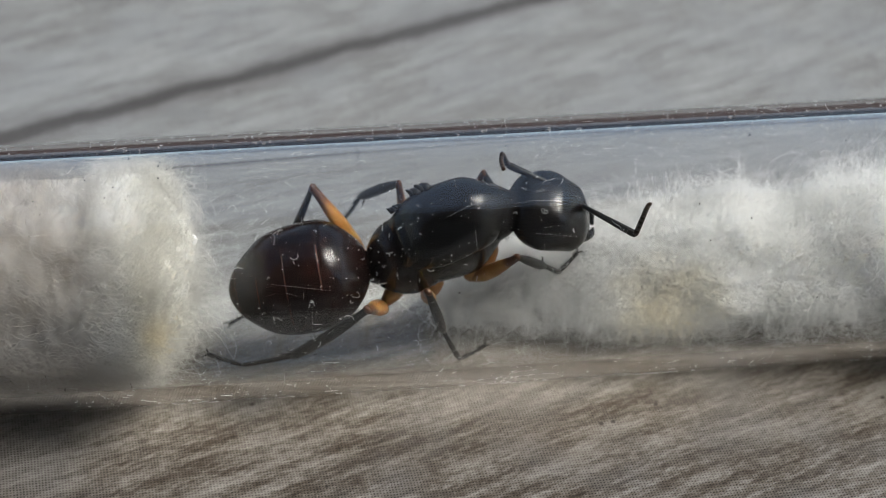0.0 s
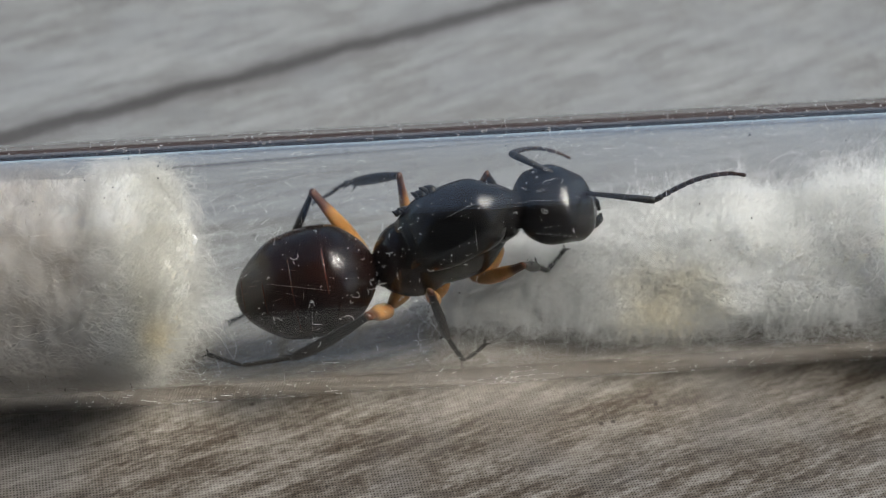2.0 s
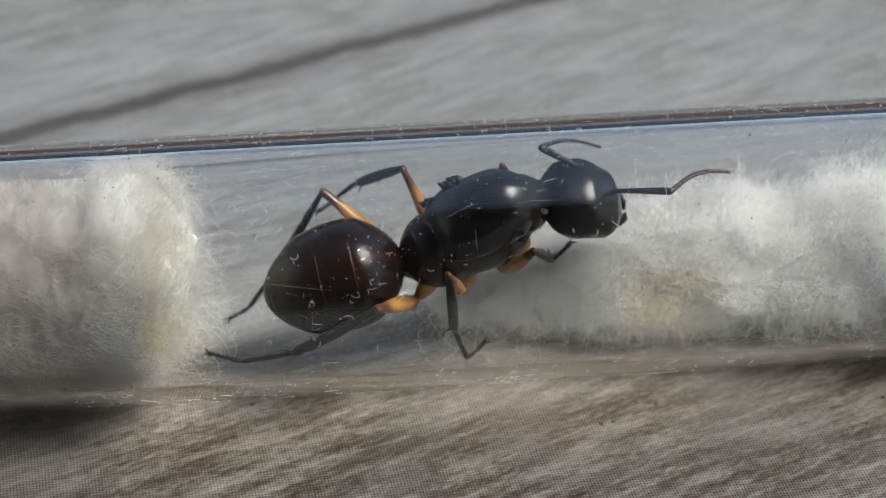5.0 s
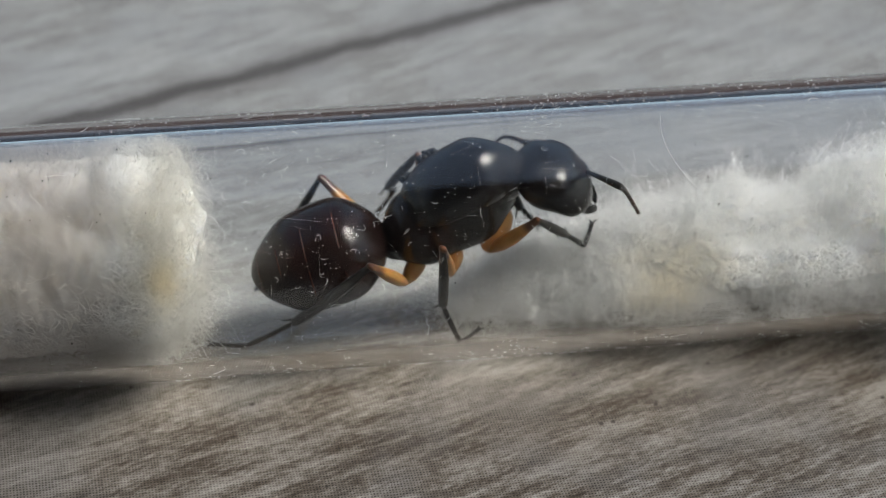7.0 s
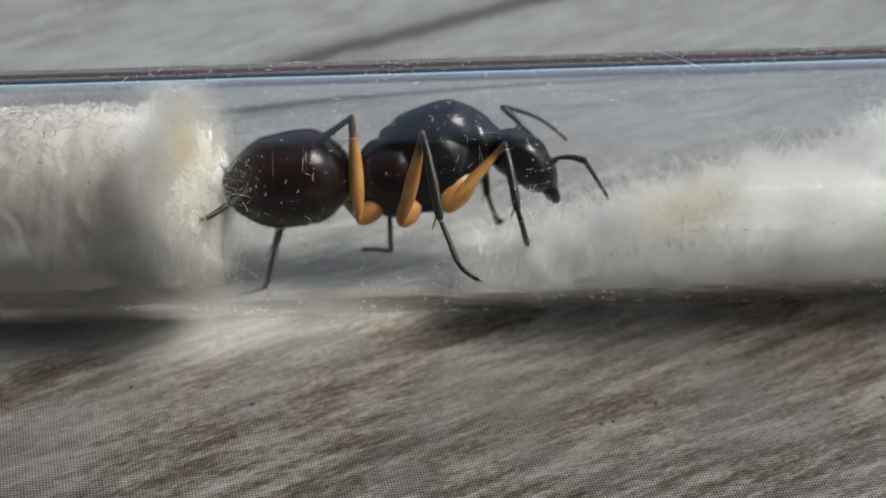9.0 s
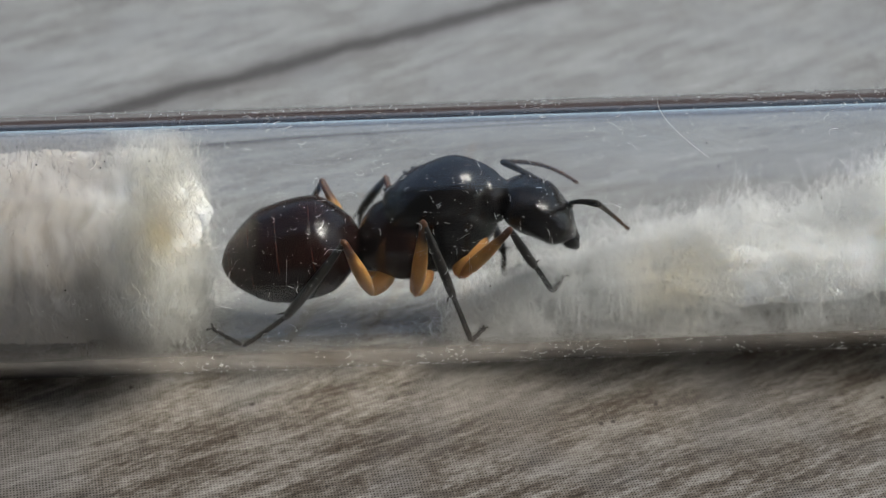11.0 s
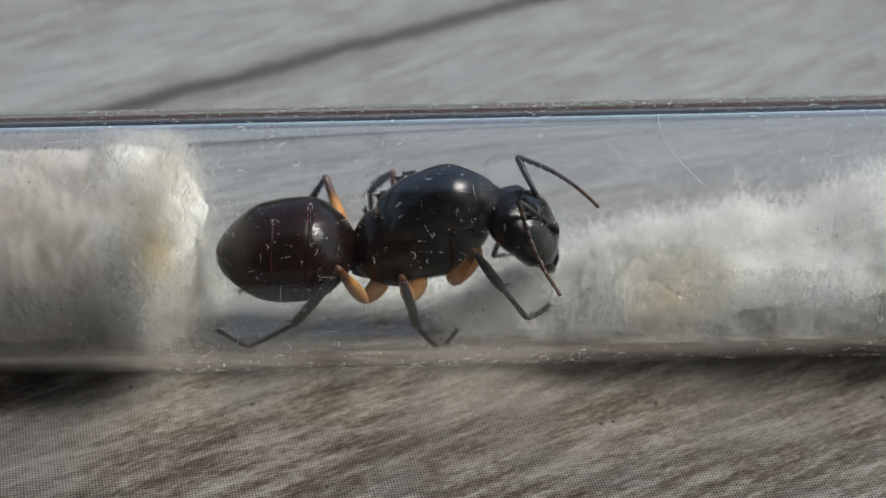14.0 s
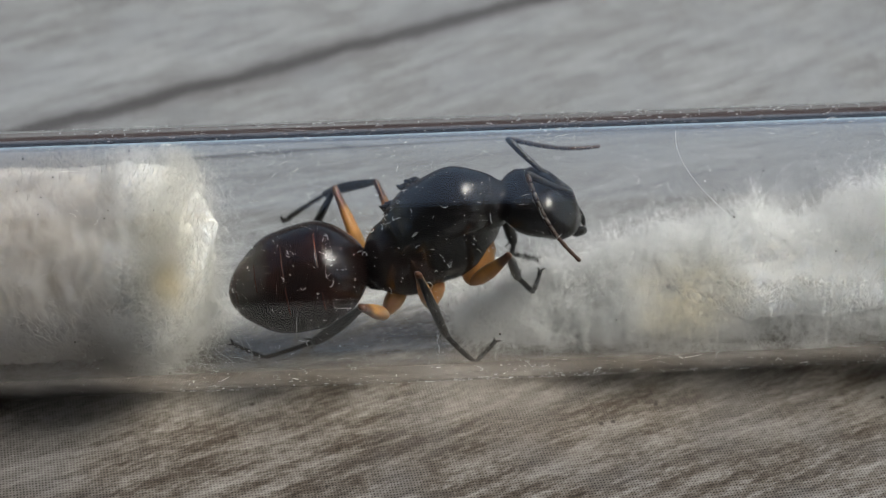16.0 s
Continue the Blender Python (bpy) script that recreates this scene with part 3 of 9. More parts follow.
            st.append((Vector((-6.55 + 6.65 * u, 0, (hi + lo) / 2)) * MM, Vector((0, g_wid(u) * cap * k, 0)) * MM, Vector((0, 0, half * k)) * MM, Vector((0, 0, half * k)) * MM, 1.0))
        part("tergite_margin", lathe(st, 44), MARGIN, gaster, "thin reddish brown plate edge")
    rng = np.random.default_rng(11)
    n = 90
    u = rng.uniform(0.05, 0.9, n)
    hairs = []
    for w in u:
        a = rng.uniform(-math.pi, 0) if rng.random() < 0.7 else rng.uniform(0, math.pi)
        cap = g_cap(w)
        hi, lo = g_top(w), g_low(w)
        hairs.append((-6.55 + 6.65 * w, g_wid(w) * cap * math.cos(a), (hi + lo) / 2 + (hi - lo) / 2 * cap * math.sin(a)))
    hairs = np.array(hairs)
    away = hairs - np.array([-2.9, 0, 1.1])
    paths = wander(rng, hairs, away + np.array([-1.5, 0, 0]), rng.uniform(0.2, 0.5, n), 4, np.full(n, 0.1))
    strands("bristles", paths * MM, np.full(n, 0.008 * MM), FLAGELLUM, gaster, sides=3)
    # head
    head = part("head", form(-0.1, 3.9, smooth_curve([(0, 0.6), (0.2, 1.05), (0.5, 1.3), (0.8, 0.85), (1, 0.25)]), smooth_curve([(0, -0.8), (0.3, -1.25), (0.7, -1.15), (1, -0.8)]), smooth_curve([(0, 1.3), (0.2, 1.75), (0.42, 1.95), (0.75, 1.75), (1, 1.35)]), ring=32, count=22, power=0.92, blunt=0.42), BLACK, ant, "broad glossy black head")
    for s in (-1, 1):
        bm = bmesh.new()
        bmesh.ops.create_uvsphere(bm, u_segments=16, v_segments=10, radius=1.0, matrix=Matrix.Translation((1.5 * MM, s * 1.48 * MM, 0.55 * MM)) @ Matrix.Rotation(s * 0.5, 4, "X") @ Matrix.Diagonal((0.42 * MM, 0.22 * MM, 0.34 * MM, 1)))
        part("compound_eye", bm, EYE, head, "oval glossy dark eye")
        bm = limb([(3.3, s * 0.75, -0.35), (3.8, s * 0.68, -0.5), (4.12, s * 0.42, -0.62), (4.25, s * 0.08, -0.68)], (0.32, 0.33, 0.24, 0.08), 10, 0.7)
        part("mandible", bm, BLACK, head, "stout dark jaw")
        bm = bmesh.new()
        bmesh.ops.create_uvsphere(bm, u_segments=12, v_segments=8, radius=1.0, matrix=Matrix.Translation(((2.4 if s > 0 else 2.98) * MM, (0.56 if s > 0 else 0.04) * MM, 0.9 * MM)) @ Matrix.Diagonal((0.2 * MM, 0.2 * MM, 0.12 * MM, 1)))
        part("antenna_socket", bm, BROWN, head)
    for x, y in ((0.95, 0.0), (0.72, 0.24), (0.72, -0.24)):
        bm = bmesh.new()
        bmesh.ops.create_uvsphere(bm, u_segments=10, v_segments=6, radius=0.1 * MM, matrix=Matrix.Translation((x * MM, y * MM, 1.1 * MM)))
        part("ocellus", bm, EYE, head)
    bm = form(2.8, 3.92, smooth_curve([(0, 0.6), (0.5, 0.35), (1, -0.15)]), smooth_curve([(0, -0.4), (1, -0.55)]), smooth_curve([(0, 0.9), (0.6, 0.85), (1, 0.6)]), ring=18, count=8, blunt=0.4)
    part("clypeus", bm, BLACK, head)
    for ob in (head, *head.children):
        ob.data.transform(Matrix.Diagonal((1.07, 1.0, 0.97, 1.0)))
    return ant, gaster, head


def leg_length(kind):
    return {"H": (5.0, 6.0), "M": (4.7, 4.0), "F": (4.2, 3.2)}[kind]


def foot_length(kind):
    return {"H": (2.6, 1.65), "M": (2.4, 1.6), "F": (1.8, 1.3)}[kind]


def make_leg(ant, kind, side, seed):
    """Femur, and under it the tibia and the tarsus, each along its own x axis."""
    rng = np.random.default_rng(seed)
    lf, lt = leg_length(kind)
    thick = {"H": 0.45, "M": 0.42, "F": 0.36}[kind]
    mat = femur_material("amber_femur", lf * MM, 0.74)
    us = (0, 0.04, 0.12, 0.28, 0.5, 0.7, 0.86, 0.95, 1.0, 1.03)
    ks = (0.3, 0.42, 0.66, 0.95, 0.95, 0.75, 0.55, 0.52, 0.5, 0.25)
    femur = part("femur", limb([(lf * u, 0, 0.06 * math.sin(math.pi * u)) for u in us], [thick * k for k in ks], 14, 0.72), mat, ant, "amber thigh with a dark knee")
    us = (-0.02, 0.02, 0.08, 0.25, 0.5, 0.75, 0.93, 1.0, 1.02)
    ks = (0.10, 0.17, 0.17, 0.23, 0.27, 0.27, 0.25, 0.2, 0.1)
    bm = limb([(lt * u, 0, 0.05 * math.sin(math.pi * u)) for u in us], ks, 10, 0.8)
    for s in (-1, 1):
        limb([(lt * 0.97, s * 0.12, -0.1), (lt * 1.05, s * 0.22, -0.28), (lt * 1.09, s * 0.26, -0.42)], (0.05, 0.035, 0.012), 6, 1.0, bm)
    for i in range(26):
        u, a = rng.uniform(0.15, 0.95), rng.uniform(0, 2 * math.pi)
        p = Vector((lt * u, 0.2 * math.cos(a), 0.22 * math.sin(a)))
        limb([p, p + Vector((0.2, 0.13 * math.cos(a), 0.13 * math.sin(a)))], (0.014, 0.006), 4, 1.0, bm)
    tibia = part("tibia", bm, SHANK, femur, "slender blackish shin with fine spines")
    lm, ls = foot_length(kind)
    bm = limb([(lm * u, 0, 0.02 * math.sin(math.pi * u)) for u in (-0.01, 0.03, 0.15, 0.5, 0.85, 0.97, 1.01)], (0.06, 0.11, 0.12, 0.125, 0.135, 0.12, 0.06), 8)
    for i in range(16):
        u, a = rng.uniform(0.1, 0.95), rng.uniform(0, 2 * math.pi)
        b = Vector((lm * u, 0.1 * math.cos(a), 0.1 * math.sin(a)))
        limb([b, b + Vector((0.15, 0.1 * math.cos(a), 0.1 * math.sin(a)))], (0.012, 0.005), 4, 1.0, bm)
    metatarsus = part("metatarsus", bm, SHANK, femur, "long dark first foot joint")
    # foot: four short joints and two claws
    bm = bmesh.new()
    bend = -0.15
    p = Vector((0, 0, 0))
    for i, c in enumerate((0.34, 0.24, 0.17, 0.25)):
        d = Vector((math.cos(bend), 0, math.sin(bend)))
        q = p + d * ls * c
        r = (0.125, 0.115, 0.11, 0.12)[i]
        limb([p, p.lerp(q, 0.15), p.lerp(q, 0.85), q, q + d * 0.02], (r * 0.6, r * 0.8, r, r * 0.85, r * 0.4), 8, 1.0, bm)
        p, bend = q, bend + 0.1
    for s in (-1, 1):
        limb([p, p + Vector((0.16, s * 0.14, 0.02)), p + Vector((0.26, s * 0.22, -0.1))], (0.06, 0.04, 0.012), 6, 1.0, bm)
    for i in range(16):
        u, a = rng.uniform(0.1, 0.9), rng.uniform(0, 2 * math.pi)
        b = Vector((ls * u, 0.09 * math.cos(a), 0.09 * math.sin(a)))
        limb([b, b + Vector((0.13, 0.1 * math.cos(a), 0.1 * math.sin(a)))], (0.012, 0.005), 4, 1.0, bm)
    tarsus = part("tarsus", bm, SHANK, femur, "jointed dark foot with claws")
    return {"femur": femur, "tibia": tibia, "metatarsus": metatarsus, "tarsus": tarsus}


def make_antenna(head, side):
    pts = [(3.1 * u, 0, 0.12 * math.sin(math.pi * u)) for u in (-0.01, 0.03, 0.1, 0.4, 0.7, 0.93, 1.0, 1.02)]
    scape = part("scape", limb(pts, (0.07, 0.12, 0.105, 0.125, 0.15, 0.17, 0.14, 0.07), 10), SHANK, head, "dark first feeler joint")
    bm = bmesh.new()
    count = 11
    bow = lambda w: Vector((4.45 * w, 0.3 * math.sin(math.pi * w) - 0.15 * w ** 4, -0.15 * math.sin(math.pi * w)))
    for i in range(count):
        p, q = bow(i / count), bow((i + 1) / count)
        r = 0.135 - 0.004 * i
        limb([p, p.lerp(q, 0.12), p.lerp(q, 0.5), p.lerp(q, 0.86), q], (r * 0.62, r * 0.86, r * 0.95, r, r * 0.62), 8, 1.0, bm)
    whip = part("funiculus", bm, FLAGELLUM, scape, "brown beaded feeler whip")
    return {"scape": scape, "funiculus": whip}


ant, gaster, head = make_ant()
tagged(ant, "large glossy black queen ant with amber thighs inside the tube", "ant")
legs = {n: make_leg(ant, n[1], n[0], i) for i, n in enumerate(("RH", "RM", "RF", "LH", "LM", "LF"))}
antennae = {n: make_antenna(head, n) for n in ("UL", "DR")}


def motions():
    rolled = [
        (0, pose(0.000000, 0.000117, 0.006150, 0.0, -0.0, 5.1)), (0.25, pose(0.000000, 0.000117, 0.006150, 0.0, -0.0, 5.1)),
        (0.5, pose(0.000000, 0.000117, 0.006150, 0.0, -0.0, 5.1)), (0.75, pose(0.000000, 0.000117, 0.006150, 0.0, -0.0, 5.1)),
        (1, pose(0.000000, 0.000117, 0.006150, 0.0, -0.0, 5.1)), (1.5, pose(0.000000, 0.000117, 0.006150, 0.0, -0.0, 5.1)),
        (2, pose(0.000000, 0.000117, 0.006150, 0.0, -0.0, 5.1)), (2.5, pose(0.000000, 0.000117, 0.006150, 0.0, -0.0, 5.1)),
        (3, pose(0.000000, 0.000117, 0.006150, 0.0, -0.0, 5.1)), (3.5, pose(0.000000, 0.000117, 0.006150, 0.0, -0.0, 5.1)),
        (4, pose(0.000000, 0.000117, 0.006150, 0.0, -0.0, 5.1)), (4.2, pose(0.000000, 0.000117, 0.006150, 0.0, -0.0, 5.1)),
        (4.8, pose(0.000000, 0.000117, 0.006150, 0.0, -0.0, 5.1)), (5.3, pose(0.000000, 0.000117, 0.006150, 0.0, -0.0, 5.1)),
        (5.8, pose(0.000016, 0.000278, 0.006150, -1.3, -0.0, 5.1)), (6.1, pose(0.000026, 0.000374, 0.006150, -2.0, -0.0, 5.1)),
        (6.3, pose(0.000026, 0.000759, 0.006150, -4.0, -0.0, 5.4)), (6.5, pose(-0.000210, 0.001452, 0.006150, -9.0, -0.0, 5.5)),
        (7, pose(0.000237, 0.001779, 0.006150, -17.0, -0.0, 5.8)), (7.25, pose(0.000092, 0.001927, 0.006150, -24.5, -0.0, 4.9)),
        (7.5, pose(-0.000053, 0.002075, 0.006150, -32.0, -0.0, 4.0)), (7.75, pose(-0.000013, 0.002240, 0.006150, -35.5, -0.0, 4.3)),
        (8, pose(0.000026, 0.002405, 0.006150, -39.0, -0.0, 4.6)), (8.25, pose(0.000315, 0.002968, 0.006150, -45.5, -0.0, 4.1)),
        (8.5, pose(0.000604, 0.003531, 0.006150, -52.0, -0.0, 3.7)), (8.75, pose(0.000828, 0.004362, 0.006150, -58.5, -0.0, 3.3)),
        (9, pose(0.001051, 0.005193, 0.006150, -65.0, -0.0, 2.9)), (9.2, pose(0.001156, 0.005451, 0.006150, -67.0, -0.0, 2.8)),
        (9.7, pose(0.000972, 0.004493, 0.006150, -60.5, -0.0, 2.8)), (10.2, pose(0.000788, 0.003535, 0.006150, -54.0, -0.0, 2.8)),
        (10.7, pose(0.000597, 0.002366, 0.006150, -45.8, -0.0, 3.0)), (11.3, pose(0.000368, 0.000964, 0.006150, -36.0, -0.0, 3.2)),
        (11.5, pose(0.000368, 0.000704, 0.006150, -35.0, -0.0, 3.4)), (12, pose(0.000552, 0.000724, 0.006150, -33.0, -0.0, 3.7)),
        (12.5, pose(0.000631, 0.000725, 0.006150, -34.0, -0.0, 3.6)), (13, pose(0.000631, 0.000725, 0.006150, -34.0, -0.0, 3.6)),
        (13.5, pose(0.000447, 0.000726, 0.006150, -32.0, -0.0, 3.1)), (14, pose(0.000237, 0.001489, 0.006150, -29.0, -0.0, 2.0)),
        (14.5, pose(0.000184, 0.001358, 0.006150, -26.0, -0.0, 2.0)), (15, pose(0.000105, 0.001140, 0.006150, -20.0, -0.0, 2.0)),
        (15.5, pose(0.000315, 0.000706, 0.006150, -20.0, -0.0, 2.8)), (16, pose(0.000841, 0.000532, 0.006150, -23.0, -0.0, 3.3)),
    ]
    for thing in (test_tube, cotton_plug, cotton_wad):
        walk(thing, rolled)
    walk(ant, [
        (0, pose(0.000155, -0.000155, 0.007714, 21.7, -21.4, 12.4)), (0.25, pose(0.000155, -0.000155, 0.007714, 21.7, -21.4, 12.4)),
        (0.5, pose(0.000155, -0.000155, 0.007714, 21.7, -21.4, 12.4)), (0.75, pose(0.000103, -0.000175, 0.007697, 21.7, -21.4, 12.4)),
        (1, pose(0.000052, -0.000194, 0.007680, 21.7, -21.4, 12.4)), (1.5, pose(0.000103, -0.000296, 0.007562, 21.3, -22.8, 13.9)),
        (2, pose(0.000414, -0.000193, 0.007645, 21.5, -22.1, 13.2)), (2.5, pose(0.000724, -0.000126, 0.007688, 21.7, -21.4, 12.4)),
        (3, pose(0.000983, -0.000078, 0.007715, 21.7, -21.4, 12.4)), (3.5, pose(0.001398, -0.000022, 0.007735, 21.7, -21.4, 12.4)),
        (4, pose(0.001320, 0.000008, 0.007777, 21.7, -21.4, 12.4)), (4.2, pose(0.001398, 0.000047, 0.007812, 21.7, -21.4, 12.4)),
        (4.8, pose(0.001567, 0.000140, 0.007899, 21.5, -22.2, 13.2)), (5.3, pose(0.001709, 0.000218, 0.007972, 21.3, -22.8, 13.9)),
        (5.8, pose(0.001608, 0.000512, 0.008111, 19.9, -23.5, 14.7)), (6.3, pose(0.001512, 0.001007, 0.008079, 16.9, -24.1, 15.6)),
        (6.5, pose(0.001208, 0.001834, 0.008130, 11.3, -25.4, 17.3)), (7, pose(0.000685, 0.002066, 0.007934, 3.2, -25.0, 17.7)),
        (7.25, pose(0.000053, 0.002300, 0.007874, -3.2, -20.3, 13.6)), (7.5, pose(-0.000583, 0.002557, 0.007797, -9.9, -15.5, 9.8)),
        (7.75, pose(-0.000718, 0.002853, 0.007843, -13.4, -15.3, 10.0)), (8, pose(-0.000853, 0.003151, 0.007888, -17.0, -15.1, 10.3)),
        (8.25, pose(-0.000819, 0.003812, 0.007775, -23.6, -14.6, 10.8)), (8.5, pose(-0.000784, 0.004483, 0.007660, -30.2, -14.2, 11.3)),
        (8.75, pose(-0.000724, 0.005320, 0.007417, -36.7, -13.4, 11.4)), (9, pose(-0.000662, 0.006165, 0.007176, -43.3, -12.5, 11.6)),
        (9.2, pose(-0.000526, 0.006452, 0.007122, -45.3, -12.4, 11.7)), (9.7, pose(-0.000452, 0.005174, 0.007007, -38.9, -13.6, 11.9)),
        (10.2, pose(-0.000379, 0.003910, 0.006906, -32.4, -14.8, 12.1)), (10.7, pose(-0.000313, 0.002603, 0.007051, -24.2, -16.0, 12.1)),
        (11.3, pose(-0.000236, 0.001063, 0.007235, -14.4, -17.5, 12.2)), (11.5, pose(-0.000314, 0.000774, 0.007244, -13.4, -17.5, 12.1)),
        (12, pose(-0.000026, 0.000666, 0.007165, -11.3, -17.6, 12.0)), (12.5, pose(-0.000157, 0.000764, 0.007253, -12.5, -18.3, 12.8)),
        (13, pose(-0.000314, 0.000933, 0.007452, -12.5, -18.3, 12.8)), (13.5, pose(-0.000785, 0.000931, 0.007523, -10.5, -18.4, 12.7)),
        (14, pose(-0.000580, 0.001261, 0.007097, -7.3, -17.9, 11.7)), (14.5, pose(-0.000894, 0.001277, 0.007362, -5.1, -21.7, 15.2)),
        (15, pose(-0.001074, 0.000977, 0.007449, 0.3, -24.1, 17.1)), (15.5, pose(-0.000783, 0.000656, 0.007590, 0.3, -24.1, 17.1)),
        (16, pose(-0.000156, 0.000478, 0.007503, -2.7, -24.0, 17.3)),
    ])
    walk(gaster, [
        (0, pose(-0.004100, -0.000000, -0.001000, -1.6, 10.7, -10.6)), (0.25, pose(-0.004100, -0.000000, -0.001000, -1.6, 10.7, -10.6)),
        (0.5, pose(-0.004100, -0.000000, -0.001000, -1.6, 10.7, -10.6)), (0.75, pose(-0.004100, -0.000000, -0.001000, -1.6, 10.7, -10.6)),
        (1, pose(-0.004100, 0.000000, -0.001000, -1.6, 10.7, -10.6)), (1.5, pose(-0.004100, 0.000000, -0.001000, -1.7, 11.1, -11.5)),
        (2, pose(-0.004100, 0.000000, -0.001000, -1.6, 10.7, -10.6)), (2.5, pose(-0.004100, 0.000000, -0.001000, -1.2, 9.9, -8.7)),
        (3, pose(-0.004100, 0.000000, -0.001000, -1.1, 9.5, -7.8)), (3.5, pose(-0.004100, 0.000000, -0.001000, -0.9, 9.1, -6.8)),
        (4, pose(-0.004100, 0.000000, -0.001000, -0.9, 9.1, -6.8)), (4.2, pose(-0.004100, 0.000000, -0.001000, -0.9, 9.1, -6.8)),
        (4.8, pose(-0.004100, 0.000000, -0.001000, -1.1, 9.5, -7.9)), (5.3, pose(-0.004100, 0.000000, -0.001000, -1.2, 9.9, -8.7)),
        (5.8, pose(-0.004100, 0.000000, -0.001000, -1.4, 10.5, -9.4)), (6.3, pose(-0.004100, 0.000000, -0.001000, -1.5, 11.3, -9.9)),
        (6.5, pose(-0.004100, -0.000000, -0.001000, -1.8, 12.9, -10.7)), (7, pose(-0.004100, 0.000000, -0.001000, -1.5, 13.3, -8.4)),
        (7.25, pose(-0.004100, 0.000000, -0.001000, -0.3, 7.8, -1.6)), (7.5, pose(-0.004100, -0.000000, -0.001000, 0.1, 0.9, 3.3)),
        (7.75, pose(-0.004100, -0.000000, -0.001000, 0.0, 2.3, 2.1)), (8, pose(-0.004100, -0.000000, -0.001000, -0.0, 3.8, 1.0)),
        (8.25, pose(-0.004100, 0.000000, -0.001000, -0.1, 5.4, 0.2)), (8.5, pose(-0.004100, -0.000000, -0.001000, -0.1, 7.1, -0.3)),
        (8.75, pose(-0.004100, -0.000000, -0.001000, -0.1, 11.0, -0.6)), (9, pose(-0.004100, -0.000000, -0.001000, 0.0, 15.0, -0.0)),
        (9.2, pose(-0.004100, -0.000000, -0.001000, 0.1, 15.0, 0.3)), (9.7, pose(-0.004100, -0.000000, -0.001000, -0.1, 13.0, -0.6)),
        (10.2, pose(-0.004100, -0.000000, -0.001000, -0.2, 11.0, -1.0)), (10.7, pose(-0.004100, -0.000000, -0.001000, -0.4, 12.3, -2.3)),
        (11.3, pose(-0.004100, -0.000000, -0.001000, -0.8, 13.6, -4.4)), (11.5, pose(-0.004100, -0.000000, -0.001000, -0.9, 13.6, -4.5)),
        (12, pose(-0.004100, -0.000000, -0.001000, -0.9, 13.5, -4.9)), (12.5, pose(-0.004100, -0.000000, -0.001000, -0.8, 12.7, -4.2)),
        (13, pose(-0.004100, -0.000000, -0.001000, -0.8, 12.7, -4.2)), (13.5, pose(-0.004100, 0.000000, -0.001000, -1.1, 14.3, -5.6)),
        (14, pose(-0.004100, 0.000000, -0.001000, -2.5, 19.7, -10.6)), (14.5, pose(-0.004100, -0.000000, -0.001000, -2.6, 19.3, -11.5)),
        (15, pose(-0.004100, -0.000000, -0.001000, -3.1, 19.0, -13.9)), (15.5, pose(-0.004100, 0.000000, -0.001000, -2.6, 17.6, -12.4)),
        (16, pose(-0.004100, 0.000000, -0.001000, -2.1, 16.6, -10.1)),
    ])
